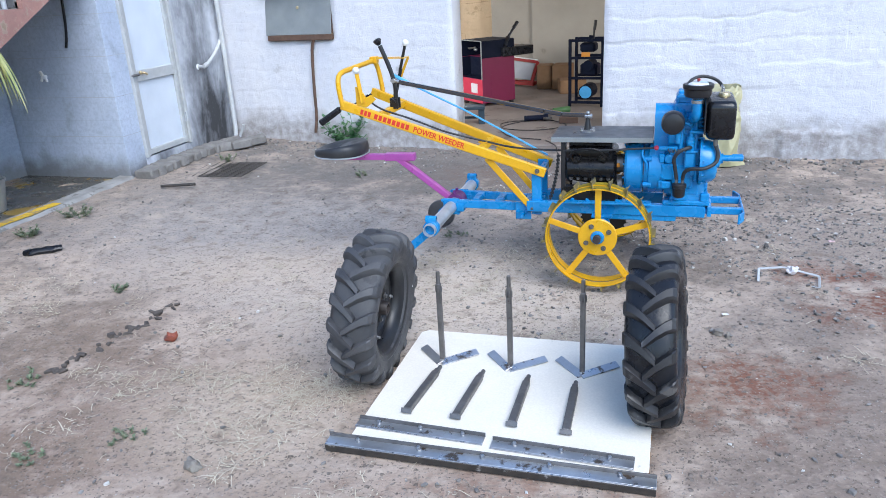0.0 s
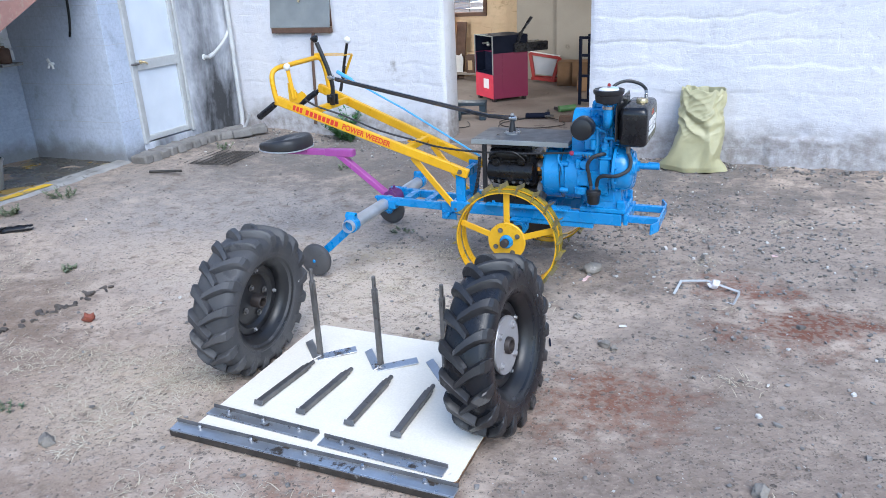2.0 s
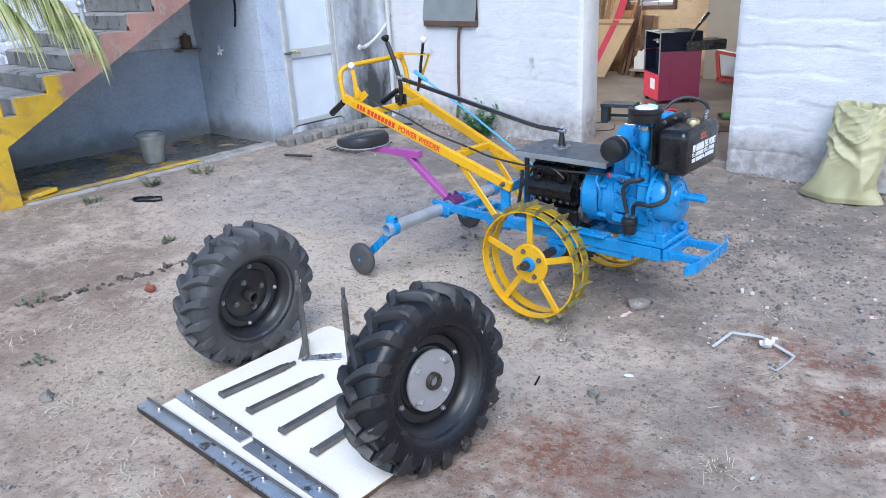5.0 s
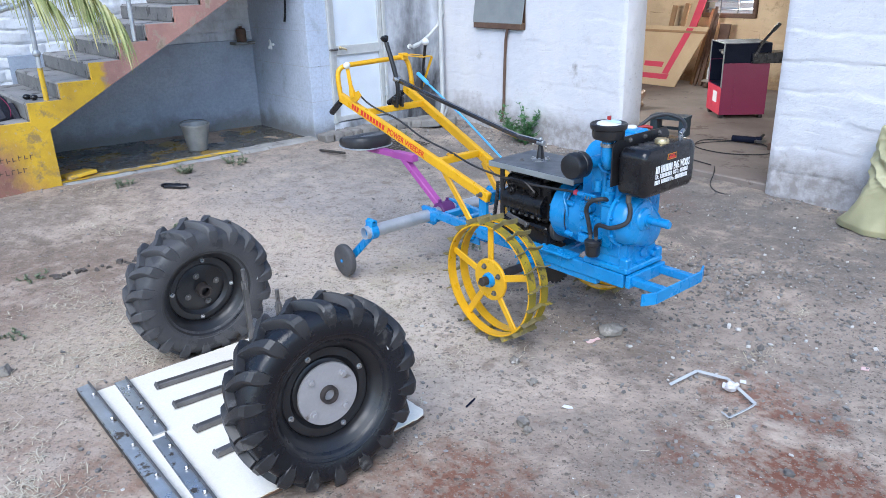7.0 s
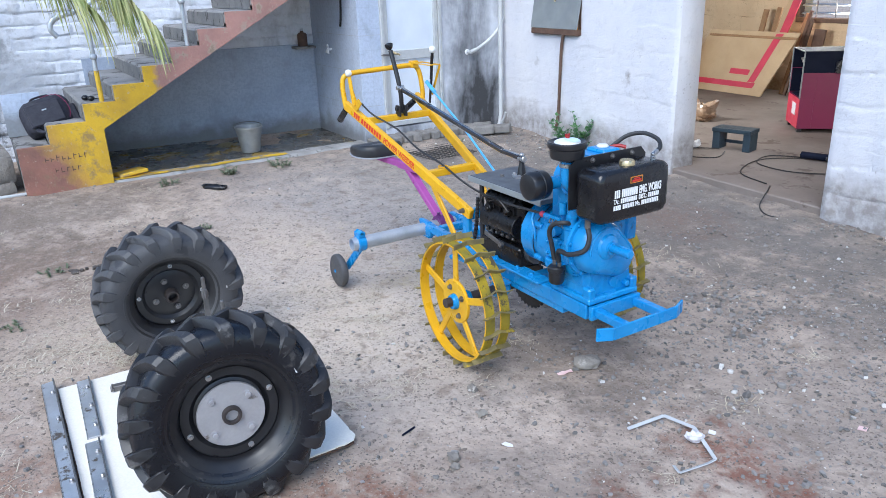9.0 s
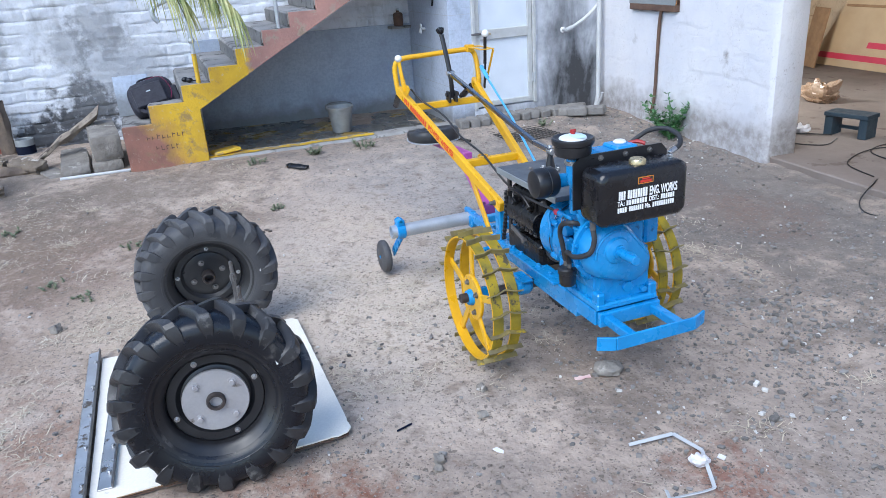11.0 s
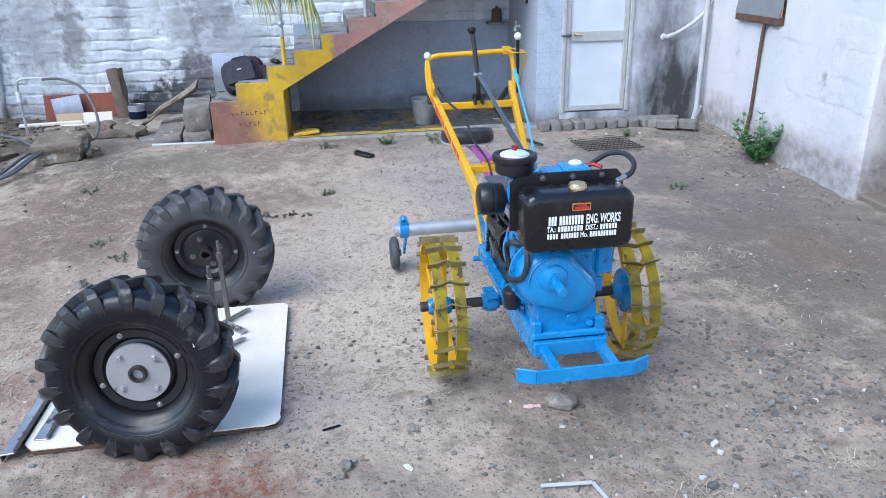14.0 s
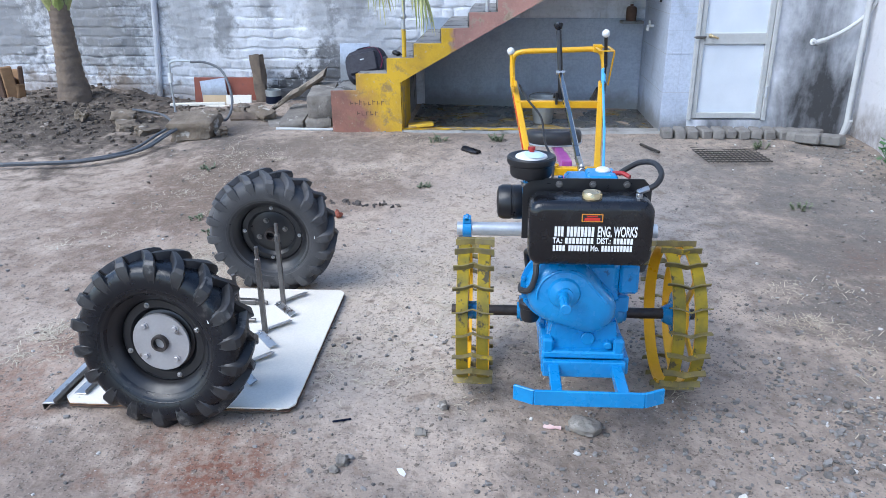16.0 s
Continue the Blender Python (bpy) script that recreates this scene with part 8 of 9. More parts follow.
def backpack():
    root = thing("backpack", "dark navy camera backpack with red piping on the step", "backpack", pose(-4.86, 2.30, 0.510, 12, -26, 0) @ Matrix.Diagonal((1.05, 1.10, 0.88, 1)))
    me = Mesh()
    vs, n, rows = [], 36, 16
    for j in range(rows + 1):
        s = j / rows
        f = (1 - abs(2 * s - 1) ** 4) ** 0.25 * 0.92 + 0.08
        for i in range(n):
            t = math.tau * i / n
            c, q = math.cos(t), math.sin(t)
            vs.append((0.13 * math.copysign(abs(c) ** 0.75, c) * f, 0.185 * math.copysign(abs(q) ** 0.75, q) * f, 0.35 * s + 0.01 * noise.noise(Vector((c * 3, q * 3, s * 3)))))
    fs = [(j * n + i, j * n + (i + 1) % n, (j + 1) * n + (i + 1) % n, (j + 1) * n + i) for j in range(rows) for i in range(n)]
    fs += [tuple(range(n))[::-1], tuple(rows * n + i for i in range(n))]
    part("body", me.add(vs, fs), BAGMAT, root, sharp=60)
    me = Mesh()
    me.box((0.12, -0.02, 0.17), (0.06, 0.25, 0.22), 0.028)
    part("front_pocket", me, BAGMAT, root)
    part("top_handle", Mesh().tube([(0.02, -0.07, 0.345), (0.02, -0.05, 0.375), (0.02, 0.05, 0.375), (0.02, 0.07, 0.345)], 0.010, 8), BAGMAT, root)
    part("piping", Mesh().tube([(0.135, 0.125, 0.07), (0.13, 0.15, 0.15), (0.12, 0.14, 0.25), (0.09, 0.10, 0.335), (0.06, 0.0, 0.352)], 0.0028, 6), MAGENTA, root, "red piping")
    part("strap", Mesh().tube([(0.10, -0.12, 0.06), (0.16, -0.10, 0.0), (0.17, -0.06, -0.01), (0.14, -0.04, 0.03)], 0.016, 8), BAGMAT, root)
    part("side_pocket", Mesh().box((0.03, 0.175, 0.12), (0.14, 0.05, 0.18), 0.02), BAGMAT, root)
    part("buckle", Mesh().box((0.152, -0.02, 0.20), (0.006, 0.035, 0.012), 0.002), GALV, root)


backpack()
for k, (x, y) in enumerate(((-4.78, 2.565), (-4.70, 2.60))):
    gl = thing("sandal_heel", "small dark glossy object on the stair tread", "trinket", pose(x, y, 0.772, 0, 0, 20 * k), "dark objects on the tread")
    part("body", Mesh().ball((0, 0, 0.022), 0.03, 10, (1, 1, 0.75)), TANKBLACK, gl)
    part("stem", Mesh().cyl((0.0, 0.02, 0.015), (0.03, 0.06, 0.012), 0.006), TANKBLACK, gl)

# rubbish along the boundary wall
WX = lambda y: -5.735 + 0.13 * (y - 5)
me, vs, n = Mesh(), [], 14
for k in range(22):
    u = k / 21
    for i in range(n):
        a = math.tau * i / n
        r = 1 + 0.35 * noise.noise(Vector((math.cos(a) * 1.6, math.sin(a) * 1.6, u * 3)))
        top = 0.07 * noise.noise(Vector((math.cos(a) * 4, math.sin(a) * 4, 9))) if k == 21 else 0
        vs.append((0.055 * r * math.cos(a), 0.075 * r * math.sin(a), 0.64 * u + top))
fs = [(j * n + i, j * n + (i + 1) % n, (j + 1) * n + (i + 1) % n, (j + 1) * n + i) for j in range(21) for i in range(n)]
solid("wooden_post", me.add(vs, fs + [tuple(range(n))[::-1], tuple(21 * n + i for i in range(n))]), BARK, "weathered dark wooden post stub", "post", pose(WX(0.80) + 0.14, 0.80, -0.02, 0, 3), sharp=35)
solid("red_board", Mesh().box((0, 0, 0.16), (0.02, 0.78, 0.34), 0.004, pose(0, 0, 0, 0, -10)), RUSTRED, "rust-red sheet leaning on the wall", "board", pose(WX(0.3) + 0.12, 0.36, 0.02))
solid("grey_board", Mesh().box((0, 0, 0.16), (0.015, 0.30, 0.30), 0.003, pose(0, 0, 0, 8, -12)), TILE, "pale grey tile leaning on the wall", "tile", pose(WX(0.3) + 0.21, 0.24, 0.03))
solid("ply_offcut", Mesh().box((0, 0, 0.06), (0.015, 0.32, 0.12), 0.003, pose(0, 0, 0, 0, -14)), PLY, "plywood offcut by the wall", "offcut", pose(WX(0.3) + 0.27, 0.28, 0.05))
solid("white_offcut", Mesh().box((0, 0, 0.06), (0.015, 0.30, 0.13), 0.003, pose(0, 0, 0, 0, -14)), BOARDTOP, "cream board offcut by the wall", "offcut", pose(WX(0.5) + 0.26, 0.55, 0.05))
for k, (y, z) in enumerate(((0.20, 0.04), (0.50, 0.06), (0.1, 0.09))):
    solid("batten", Mesh().box((0, 0, 0), (0.05, 0.62, 0.03), 0.004), BOARDTOP, "pale wooden batten on the ground", "batten", pose(WX(y) + 0.32 + 0.05 * k, y, z, 0, 3, 4 * k), "battens by the wall")
tin = thing("paint_tin", "dented blue-grey paint tin by the wall", "tin", pose(WX(1.0) + 0.25, 0.98, 0.05))
part("body", Mesh().lathe([(0.085, 0), (0.088, 0.004), (0.088, 0.19), (0.082, 0.195), (0.078, 0.19), (0.078, 0.02), (0, 0.02)], 24), TIN, tin)
part("band", Mesh().ring([(0.0885, 0.05), (0.0895, 0.05), (0.0895, 0.13), (0.0885, 0.13)], 24), NAVY, tin, "blue paint band")
for k, (x, y, a, b, c, z) in enumerate(((-4.42, 0.70, 0.36, 0.40, 0.22, 0.10), (-4.38, 0.95, 0.11, 0.10, 0.09, 0.03), (-5.15, 1.10, 0.34, 0.16, 0.10, 0.06), (-5.3, 0.85, 0.12, 0.12, 0.12, 0.06), (-5.1, -0.35, 0.22, 0.16, 0.10, 0.07), (-4.85, -0.2, 0.20, 0.14, 0.08, 0.05), (-4.7, 0.08, 0.22, 0.12, 0.08, 0.04), (-5.0, -0.75, 0.10, 0.10, 0.10, 0.06))):
    rough_block("rock", "rough weathered brown-grey rock on the ground", (a, b, c), pose(x, y, gz(x, y) + z * 0.8, 4 * k, 5, 25 * k), ROCKMAT, 0.045 if k == 0 else 0.035, 11 + k, cuts=8)
hs = thing("garden_hose", "grey hose lying across the earth by the standpipe", "hose", pose(-4.5, 0, 0))
H4 = lambda pts: [(x + 4.5, y, z) for x, y, z in pts]
for dz, dy in ((0, 0), (0.012, 0.05), (0.006, -0.06)):
    part("hose_run", Mesh().tube(H4([(-3.2, -2.2, 0.03 + dz), (-3.35, -1.2, 0.035 + dz), (-3.45, -0.4 + dy, 0.04 + dz), (-3.55, 0.05 + dy, 0.045 + dz), (-3.85, 0.36 + dy, 0.06 + dz), (-4.15, 0.50 + dy, 0.14 + dz), (-4.45, 0.62 + dy, 0.21 + dz)]), 0.013, 8), GREYHOSE, hs)
part("hose_run", Mesh().tube(H4([(-4.45, 0.63, 0.215), (-4.55, 0.82, 0.2), (-4.7, 0.90, 0.18), (-5.0, 0.86, 0.32), (-5.25, 0.70, 0.55), (-5.45, 0.45, 0.62), (-5.55, 0.25, 0.61)]), 0.013, 8), GREYHOSE, hs)
part("hose_run", Mesh().tube(H4([(-4.4, 0.5, 0.2), (-4.9, 0.25, 0.10), (-5.2, 0.0, 0.12), (-5.3, -0.35, 0.15)]), 0.013, 8), GREYHOSE, hs)
sp = thing("standpipe", "thin water standpipe with a white tap end", "pipe", pose(-5.6, -0.02, 0.05))
part("pipe", Mesh().tube([(0, 0, 0), (0, 0, 0.45), (0.0, 0.04, 0.56), (0.02, 0.26, 0.57)], 0.012, 8), GALV, sp)
part("tap_end", Mesh().cyl((0, 0, 0.34), (0, 0, 0.44), 0.026), WHITEP, sp, "white tap body")
solid("wall_conduit", Mesh().tube([(WX(-0.55) + 0.045, -0.55, 0.05), (WX(-0.46) + 0.042, -0.45, 1.2), (WX(-0.30) + 0.042, -0.30, 3.0)], 0.035, 10), WHITE, "whitewashed pipe down the boundary wall", "pipe")


# ---- coconut palm ----
def palm():
    bx, by = -5.72, -1.21
    root = thing("coconut_palm", "young coconut palm with a ringed trunk", "tree", pose(bx, by, gz(bx, by) - 0.05))
    me, vs, n, rows = Mesh(), [], 20, 96
    for j in range(rows + 1):
        s = j / rows
        r = 0.155 - 0.05 * min(s * 2.5, 1) + 0.05 * max(0, 0.12 - s) * 8 * 0.6 + 0.0035 * (1 if j % 3 < 2 else -1) * (s > 0.02)
        for i in range(n):
            t = math.tau * i / n
            q = r * (1 + 0.11 * noise.noise(Vector((math.cos(t) * 2, math.sin(t) * 2, s * 22))))
            vs.append((q * math.cos(t) - 0.10 * s, q * math.sin(t) - 0.06 * s, 2.3 * s))
    fs = [(j * n + i, j * n + (i + 1) % n, (j + 1) * n + (i + 1) % n, (j + 1) * n + i) for j in range(rows) for i in range(n)]
    fs += [tuple(range(n))[::-1], tuple(rows * n + i for i in range(n))]
    part("trunk", me.add(vs, fs), BARK, root, "ringed grey-brown trunk", sharp=60)
    me = Mesh()
    for k in range(5):
        a = math.tau * k / 5 + 0.6
        me.tube([(0.05 * math.cos(a) - 0.05, 0.05 * math.sin(a) - 0.03, 1.00), (0.13 * math.cos(a) - 0.05, 0.13 * math.sin(a) - 0.03, 1.2), (0.12 * math.cos(a) - 0.06, 0.12 * math.sin(a) - 0.03, 1.5)], lambda s: 0.065 * (1 - 0.3 * s), 10)
    part("leaf_bases", me, FROND, root, "green leaf bases clasping the trunk")

    def frond(name, pts, length, seed, droop=0.9, dead=False):
        rnd = random.Random(seed)
        P = [Vector(p) - Vector((bx, by, gz(bx, by) - 0.05)) for p in pts]
        fr = part(name, Mesh().tube(P, lambda s: 0.022 * (1 - 0.8 * s), 8), FROND, root, "drooping green and yellow palm frond")
        # dense samples of the midrib
        Q = []
        for i in range(len(P) - 1):
            for k in range(34):
                Q.append(P[i].lerp(P[i + 1], k / 24))
        me = Mesh()
        for i in range(4, len(Q) - 1):
            d = (Q[i + 1] - Q[i]).normalized()
            s = i / len(Q)
            for side in (-1, 1):
                if rnd.random() < 0.15:
                    continue
                out = d.cross(Vector((0, 0, 1))).normalized() * side
                L = length * (0.55 + 0.45 * math.sin(math.pi * min(s * 0.9 + 0.1, 1))) * rnd.uniform(0.75, 1.1)
                v0 = (out * 0.62 + d * (0.75 + 0.5 * s) + Vector((0, 0, 0.05 - 0.5 * droop + rnd.uniform(-0.15, 0.15)))).normalized()
                pts2, p = [Q[i]], Q[i].copy()
                steps = 6
                vel = v0.copy()
                for k in range(steps):
                    vel = (vel + Vector((rnd.uniform(-0.03, 0.03), rnd.uniform(-0.03, 0.03), -0.30 * droop))).normalized()
                    p = p + vel * (L / steps)
                    pts2.append(p.copy())
                w = rnd.uniform(0.006, 0.011)
                wide = vel.cross(Vector((rnd.uniform(-0.4, 0.4), rnd.uniform(-0.4, 0.4), 1))).normalized()
                vs = []
                for k, q in enumerate(pts2):
                    ww = w * (1 - (k / steps) ** 2 * 0.92)
                    vs += [q - wide * ww, q + Vector((0, 0, -0.003)), q + wide * ww]
                fs = []
                for k in range(steps):
                    fs += [(k * 3, k * 3 + 1, k * 3 + 4, k * 3 + 3), (k * 3 + 1, k * 3 + 2, k * 3 + 5, k * 3 + 4)]
                me.add(vs, fs)
        tagged(part("leaflet", me, FROND, fr, "narrow hanging leaflets", sharp=0), kind="stuff")

    top = (bx - 0.10, by - 0.06, 2.25)
    frond("frond", [top, (-5.1, 0.0, 3.0), (-4.35, 1.5, 2.75), (-3.95, 2.15, 2.12), (-3.72, 2.50, 1.66)], 0.66, 3)
    frond("frond", [top, (-5.0, 0.3, 3.2), (-4.2, 1.9, 2.75), (-3.75, 2.55, 2.02), (-3.55, 2.86, 1.55)], 0.66, 4)
    frond("frond", [top, (-5.1, 0.1, 3.3), (-4.3, 1.8, 2.85), (-3.88, 2.45, 2.16), (-3.68, 2.72, 1.70)], 0.66, 7)
    frond("frond", [top, (-4.6, -1.2, 3.1), (-3.7, -1.0, 3.0), (-3.0, -0.8, 2.6)], 0.6, 5)
    frond("frond", [top, (-6.0, -2.4, 3.1), (-5.9, -3.4, 2.9), (-5.8, -4.2, 2.3)], 0.6, 6)


palm()
st = thing("tree_stump", "broken rotten tree stump by the wall", "stump", pose(-5.95, -2.15, 0.12))
for k in range(9):
    a = math.tau * k / 9
    h = 0.32 + 0.12 * math.sin(k * 2.3)
    part("bark_slab", Mesh().box((0.13 * math.cos(a), 0.17 * math.sin(a), h / 2), (0.05, 0.12, h), 0.012, pose(0, 0, 0, 4 * math.sin(a * 3), 4, math.degrees(a))), WOOD if k % 3 else BROWN, st)
part("core", Mesh().cyl((0, 0, 0), (0, 0, 0.26), 0.14, 0.11), BROWN, st)


# ---- small things on the earth ----
strip = thing("bent_plastic_strip", "bent pale plastic strip on the earth", "plastic strip", pose(0.62, 3.75, 0.004))
me = Mesh()
run = [(0.464, 3.661, 0.010), (0.482, 3.833, 0.014), (0.608, 3.857, 0.020), (0.772, 3.775, 0.012), (0.770, 3.735, 0.010), (0.752, 3.617, 0.010), (0.715, 3.630, 0.012)]
for a, b in zip(run, run[1:]):
    me.bar((a[0] - 0.62, a[1] - 3.75, a[2]), (b[0] - 0.62, b[1] - 3.75, b[2]), 0.013, 0.004, 0.001, 25)
part("strip_run", me, PVC, strip)
me = Mesh().ball((0, 0, 0.020), 0.027, 9, (1, 1.3, 0.8))
me.v = [tuple(Vector(p) * (1 + 0.6 * noise.noise(Vector(p) * 45))) for p in me.v]
solid("crumpled_paper", me, PAPER, "crumpled white paper on the earth", "paper", pose(0.648, 3.815, 0.004), sharp=15)
me = Mesh().ball((0, 0, 0.02), 0.028, 8, (1.2, 1, 0.8))
me.v = [tuple(Vector(p) * (1 + 0.6 * noise.noise(Vector(p) * 50))) for p in me.v]
solid("dry_leaf", me, RUSTRED, "curled red-brown dry leaf on the earth", "leaf", pose(-2.326, 2.482, 0.0), sharp=15)
rough_block("stone", "round dark stone lying before the front guard", (0.115, 0.080, 0.055), pose(0.000, 3.878, 0.018, 0, 0, 70), STONE, 0.010, 31, cuts=8, power=2.6)
for k, (x, y, s) in enumerate(((0.235, 3.03, 0.045), (0.28, 3.01, 0.03), (0.05, 3.28, 0.035), (-1.62, 1.62, 0.06), (-0.12, 3.35, 0.04), (0.9, 2.2, 0.05))):
    rough_block("stone", "small grey stone chip on the earth", (s, s * 0.8, s * 0.7), pose(x, y, gz(x, y) + s * 0.22, 20 * k, 10, 50 * k), STONE, 0.012, 40 + k, power=4)
solid("paper_scrap", Mesh().prism([(-0.035, -0.010), (-0.01, -0.014), (0.012, -0.006), (0.034, -0.009), (0.030, 0.010), (0.004, 0.006), (-0.018, 0.013), (-0.036, 0.005)], 0.002, pose(0, 0, 0, 9, -6)), PINKPAPER, "torn faded pink paper scrap on the earth", "scrap", pose(-0.013, 3.763, gz(-0.013, 3.763) + 0.005, 0, 0, 70))
solid("paper_scrap", Mesh().box((0, 0, 0), (0.025, 0.02, 0.003), 0, pose(0, 0, 0, 8, 4)), PAPER, "small white paper scrap on the earth", "scrap", pose(0.650, 3.906, 0.008, 0, 0, 30))
solid("paper_scrap", Mesh().box((0, 0, 0), (0.030, 0.024, 0.003), 0, pose(0, 0, 0, 6, -5)), PINKPAPER, "small pink paper scrap on the earth", "scrap", pose(0.939, 4.386, gz(0.939, 4.386) + 0.006, 0, 0, 15))
solid("paper_scrap", Mesh().prism([(-0.022, -0.006), (0.0, -0.010), (0.022, -0.004), (0.016, 0.008), (-0.012, 0.010)], 0.002, pose(0, 0, 0, 7, 9)), PAPER, "torn white paper scrap on the earth", "scrap", pose(0.278, 3.240, gz(0.278, 3.24) + 0.006, 0, 0, 40))
solid("pen_stick", Mesh().cyl((-0.035, 0, 0.004), (0.035, 0.01, 0.004), 0.004), NAVY, "short dark blue plastic stick", "stick", pose(-0.0, 2.98, 0.0, 0, 0, 100))


def weeds(name, label, x, y, count, h, spread, seed, leafy=True):
    """A small plant of separate stems with narrow leaves."""
    rnd = random.Random(seed)
    me, stems = Mesh(), Mesh()
    for _ in range(count):
        a, r = rnd.uniform(0, math.tau), spread * rnd.random() ** 0.7 * 0.35
        p = Vector((r * math.cos(a), r * math.sin(a), -0.005))
        vel = Vector((math.cos(a) * rnd.uniform(0.1, 0.8), math.sin(a) * rnd.uniform(0.1, 0.8), 1)).normalized()
        pts, L = [p.copy()], h * rnd.uniform(0.5, 1.1)
        for k in range(5):
            vel = (vel + Vector((rnd.uniform(-0.2, 0.2), rnd.uniform(-0.2, 0.2), -0.05))).normalized()
            p = p + vel * L / 5
            pts.append(p.copy())
            if leafy:
                for _ in range(4):
                    d = Vector((rnd.uniform(-1, 1), rnd.uniform(-1, 1), rnd.uniform(-0.1, 0.6))).normalized()
                    w = d.cross(Vector((0, 0, 1))).normalized() * rnd.uniform(0.008, 0.016) * (h / 0.2) ** 0.5
                    l = d * rnd.uniform(0.02, 0.05) * (h / 0.2) ** 0.5
                    me.add([p, p + l * 0.5 + w, p + l, p + l * 0.5 - w], [(0, 1, 2, 3)])
        stems.tube(pts, 0.0025, 4, smooth=False)
    root = thing(name, label, "plant", pose(x, y, gz(x, y)), "weeds in the yard")
    tagged(part("stem", stems, LEAFMAT if h > 0.15 else WEEDMAT, root), kind="stuff")
    if leafy:
        tagged(part("leaf", me, LEAFMAT if h > 0.15 else WEEDMAT, root, sharp=0), kind="stuff")


weeds("weed", "leafy green weed at the foot of the wall", -3.12, 6.53, 26, 0.36, 0.11, 1)
weeds("weed", "leafy green weed at the foot of the wall", -3.05, 6.46, 8, 0.17, 0.14, 2)
for k, (x, y, c, h) in enumerate(((-4.25, 3.55, 14, 0.07), (-4.2, 4.0, 12, 0.08), (-3.05, 3.0, 10, 0.035), (-2.75, 2.0, 10, 0.035), (-2.0, 1.75, 9, 0.03), (-4.05, 5.75, 9, 0.07), (-2.3, 1.55, 9, 0.03), (-3.4, 1.2, 10, 0.04), (-1.35, 4.2, 9, 0.03), (-4.2, 3.0, 10, 0.06), (-2.6, 5.6, 8, 0.05))):
    weeds("weed", "small green weed in the trodden earth", x, y, c, h, 0.22, 20 + k)


def tracks():
    """Dried clods along an old tyre track."""
    rnd = random.Random(8)
    root = thing("mud_clods", "dark dried mud clods along an old tyre track", "mud", pose(-2.6, 2.35, 0.0))
    for k in range(34):
        s = rnd.random()
        x, y = -2.69 + 0.12 * s + rnd.gauss(0, 0.018), 2.08 + 0.80 * s
        me = Mesh().box((0, 0, 0), (rnd.uniform(0.012, 0.045) * rnd.uniform(0.6, 1.3), rnd.uniform(0.010, 0.032), rnd.uniform(0.010, 0.026)), 0.009)
        me.v = [tuple(Vector(p) * (1 + 0.9 * noise.noise(Vector(p) * 50 + Vector((k, 0, 0))))) for p in me.v]
        part("clod", me, BOARDEDGE, root, m=pose(x + 2.6 + rnd.uniform(-0.03, 0.03), y - 2.35, gz(x, y) + 0.004, rnd.uniform(-20, 20), rnd.uniform(-15, 15), rnd.uniform(-40, 40)))


tracks()


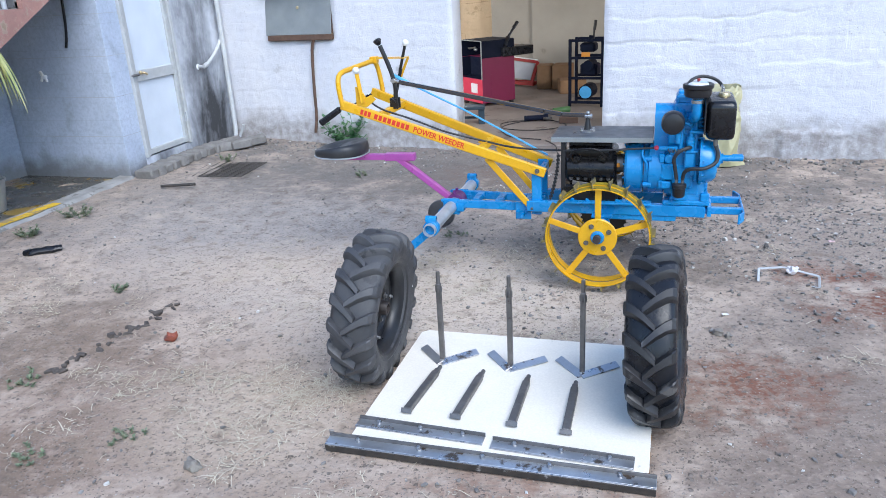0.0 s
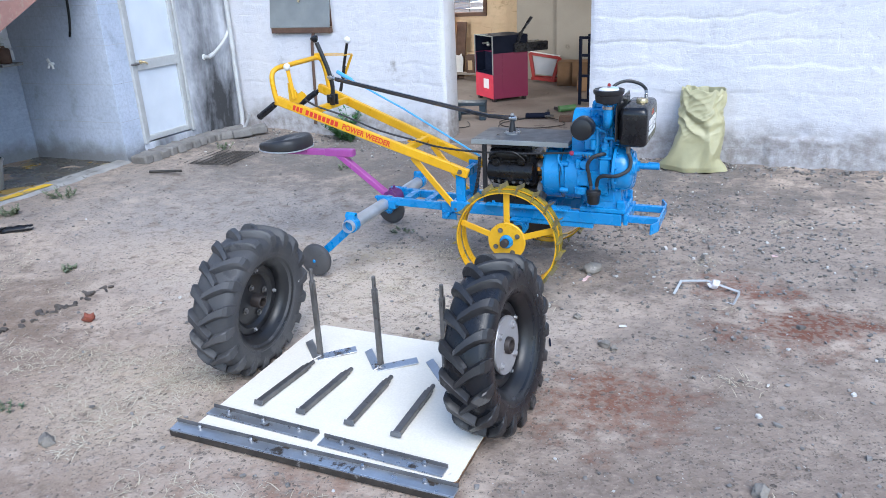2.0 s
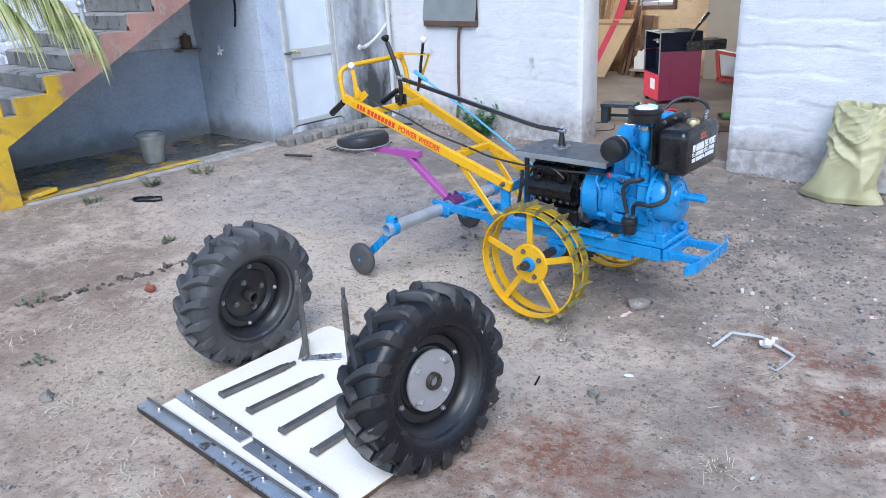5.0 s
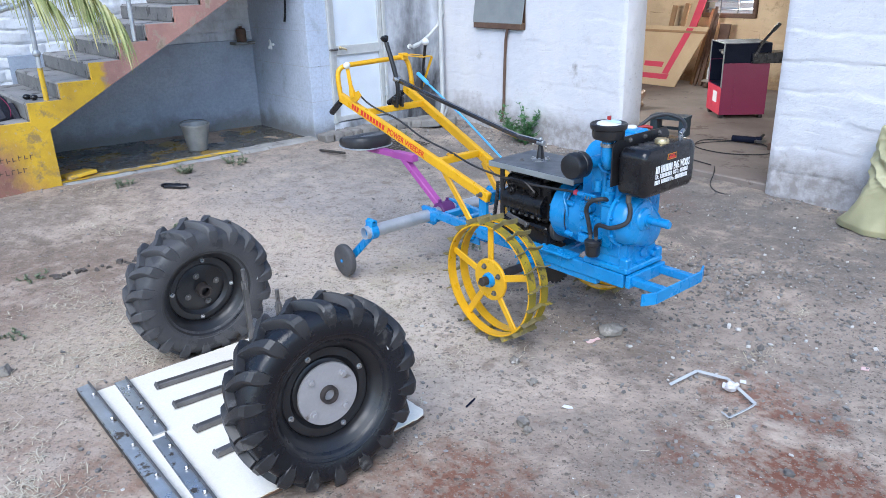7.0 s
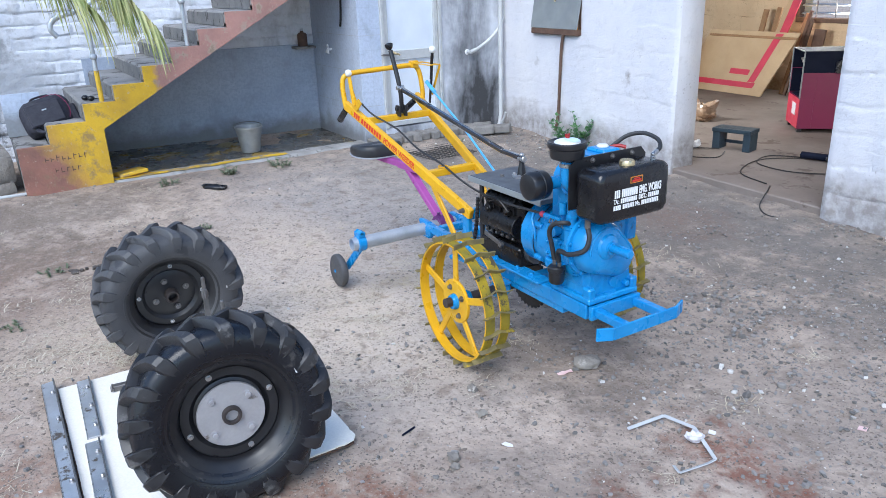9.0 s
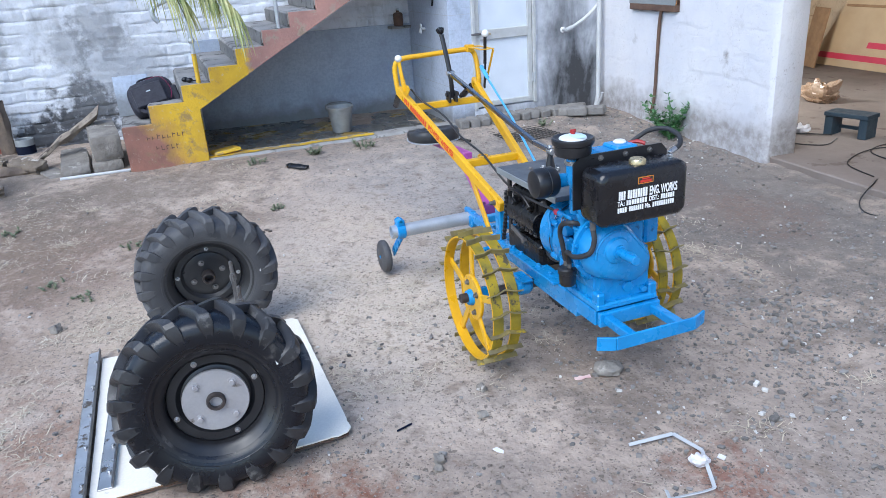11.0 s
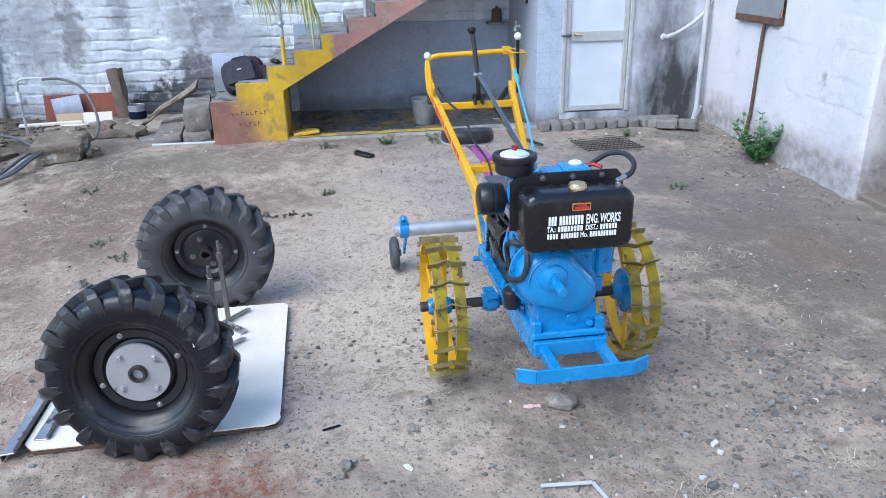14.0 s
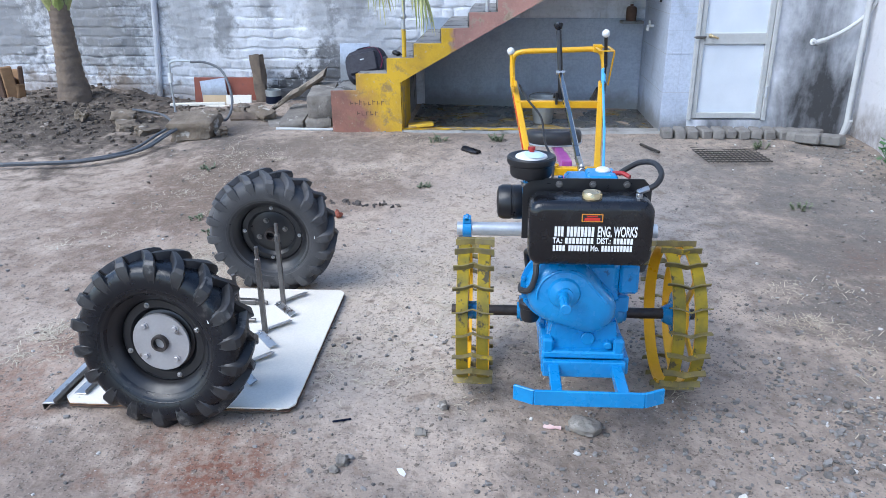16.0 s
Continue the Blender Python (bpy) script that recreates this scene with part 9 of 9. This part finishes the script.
def gravel():
    """Loose stones and grit, thicker towards the shed."""
    rng = np.random.default_rng(5)
    small, large = Mesh().box((0, 0, 0), (1.5, 1.5, 1.5), 0), Mesh().box((0, 0, 0), (1.65, 1.65, 1.65), 0.26)
    small, large = (np.array(small.v), small.f), (np.array(large.v), large.f)
    V, Fs = [], []

    def put(x, y, r):
        tv, tf = large if r > 0.0075 else small
        n = len(V)
        a = rng.uniform(0, math.tau)
        sc = np.array([1.0, rng.uniform(0.5, 0.9), rng.uniform(0.38, 0.70)]) * r
        lean = rng.uniform(-0.35, 0.35, 3)
        p = tv * (1 + rng.uniform(-0.30, 0.20, (len(tv), 3)))
        p = p + np.column_stack([lean[0] * p[:, 1], lean[1] * p[:, 2], lean[2] * p[:, 0]])
        p = p * sc
        c, s = math.cos(a), math.sin(a)
        q = np.column_stack([p[:, 0] * c - p[:, 1] * s + x, p[:, 0] * s + p[:, 1] * c + y, p[:, 2] + gz(x, y) + r * 0.42])
        V.extend(map(tuple, q))
        Fs.extend(tuple(n + i for i in f) for f in tf)

    for _ in range(16000):
        x, y = rng.uniform(-4.6, 2.2), rng.uniform(0.3, 6.4)
        dens = 0.22 + 0.78 / (1 + math.exp(-(x + 0.4) * 2.2)) * (0.45 + 0.55 / (1 + math.exp(-(y - 3.2) * 2)))
        dens *= 0.6 + 0.9 * (noise.noise(Vector((x * 1.4, y * 1.4, 3))) + 0.3)
        if rng.random() < dens:
            put(x, y, 0.002 + 0.011 * rng.random() ** 5)
    # loose patches of stones, each with its grit round it
    for _ in range(230):
        cx, cy = rng.normal(0.30, 0.85), rng.normal(4.70, 0.70)
        if cy > 6.2:
            continue
        spread = rng.uniform(0.04, 0.16)
        for _ in range(int(rng.uniform(8, 34))):
            x, y = rng.normal(cx, spread), rng.normal(cy, spread)
            if y < 6.35:
                put(x, y, 0.0024 + 0.011 * rng.random() ** 3.6)
    for x, y, m, sp in ((-0.13, 4.91, 60, 0.09), (0.02, 4.85, 40, 0.10), (0.14, 4.68, 14, 0.06), (0.34, 4.34, 16, 0.06), (0.42, 4.71, 14, 0.05), (0.56, 4.22, 14, 0.05), (-0.47, 4.70, 20, 0.08), (0.19, 4.52, 26, 0.09)):
        for k in range(m):
            put(rng.normal(x, sp), rng.normal(y, sp), 0.004 + 0.013 * rng.random() ** 1.6)
    for x, y, r in ((0.14, 4.68, 0.022), (0.34, 4.34, 0.017), (0.42, 4.71, 0.018), (0.56, 4.22, 0.026), (0.59, 4.40, 0.022), (0.95, 2.61, 0.018), (0.21, 3.05, 0.020), (1.35, 3.25, 0.017), (1.05, 3.48, 0.018)):
        put(x, y, r)
    for _ in range(500):
        x = rng.uniform(-0.5, 3.2)
        put(x, 6.42 - 0.0586 * x - abs(rng.normal(0, 0.14)), 0.005 + 0.018 * rng.random() ** 3)
    for _ in range(1100):
        x = rng.uniform(-4.3, -1.9)
        put(x, 6.40 - 0.0586 * x - abs(rng.normal(0, 0.38)), 0.003 + 0.012 * rng.random() ** 3)
    me = Mesh()
    me.v, me.f = list(V), list(Fs)
    V.clear()
    Fs.clear()
    for _ in range(1500):
        put(rng.normal(-5.3, 0.7), rng.normal(-1.0, 0.8), 0.006 + 0.032 * rng.random() ** 3)
    clods = Mesh()
    clods.v, clods.f = V, Fs
    solid("soil_clods", clods, CLOD, "dark brown clods of dug soil round the palm", "soil", kind="stuff", sharp=0)
    return solid("gravel", me, PEBBLE, "scattered grey stones and grit on the earth", "gravel", kind="stuff", sharp=0)


gravel()


def straw():
    """Dry straw and chaff, in drifts."""
    rng = np.random.default_rng(9)
    V, Fs, n = [], [], 0
    drifts = [(-1.0, 3.15, 0.55, 0.30, 26), (-0.7, 3.3, 0.4, 0.3, 10), (-1.55, 2.10, 0.24, 0.16, 24), (-1.30, 1.95, 0.18, 0.2, 14), (-0.70, 1.50, 0.16, 0.06, 12), (-2.2, 2.1, 0.25, 0.15, 12), (-3.85, 2.75, 0.35, 0.15, 14), (-2.9, 1.53, 0.3, 0.12, 10), (-3.7, 1.33, 0.3, 0.12, 10), (-1.2, 3.7, 0.4, 0.25, 18), (-1.08, 5.1, 0.25, 0.12, 8), (0.75, 2.88, 0.06, 0.03, 1), (0.6, 4.5, 1.1, 0.7, 4), (-0.3, 5.0, 1.3, 0.6, 5), (-3.2, 1.3, 0.6, 0.25, 9), (1.35, 3.0, 0.35, 0.3, 1), (-2.0, 3.3, 1.0, 0.6, 14), (-1.3, 0.9, 0.7, 0.4, 5), (0.5, 2.6, 0.5, 0.5, 2)]
    spots = []
    for cx, cy, sx, sy, m in drifts:
        for _ in range(m):
            spots.append((rng.normal(cx, sx), rng.normal(cy, sy), rng.uniform(0.03, 0.09), int(rng.uniform(12, 56))))
        spots.append((cx, cy, max(sx, sy), m))
    for px, py, pr, count in spots:
        for _ in range(count):
            x, y = rng.normal(px, pr), rng.normal(py, pr)
            if -1.18 < x < 0.0 and 1.80 < y < 2.80 or y > 6.3 or x < -4.4:
                continue
            L, w, a = 0.010 + 0.075 * rng.random() ** 2, rng.uniform(0.0010, 0.0021), rng.uniform(0, math.tau)
            z = gz(x, y) + 0.005
            d = np.array([math.cos(a), math.sin(a), rng.uniform(-0.05, 0.25)])
            s = np.array([-math.sin(a), math.cos(a), 0]) * w
            b = np.array([x, y, z])
            mid = b + d * L * 0.5 + np.array([0, 0, 0.003]) + s * rng.uniform(-5, 5)
            e = b + d * L - np.array([0, 0, 0.002])
            V += [tuple(b - s), tuple(b + s), tuple(mid + s), tuple(mid - s), tuple(e)]
            Fs += [(n, n + 1, n + 2, n + 3), (n + 3, n + 2, n + 4)]
            n += 5
    me = Mesh()
    me.v, me.f = V, Fs
    return solid("straw", me, STRAWMAT, "scattered dry straw and chaff on the earth", "straw", kind="stuff", sharp=0)


straw()
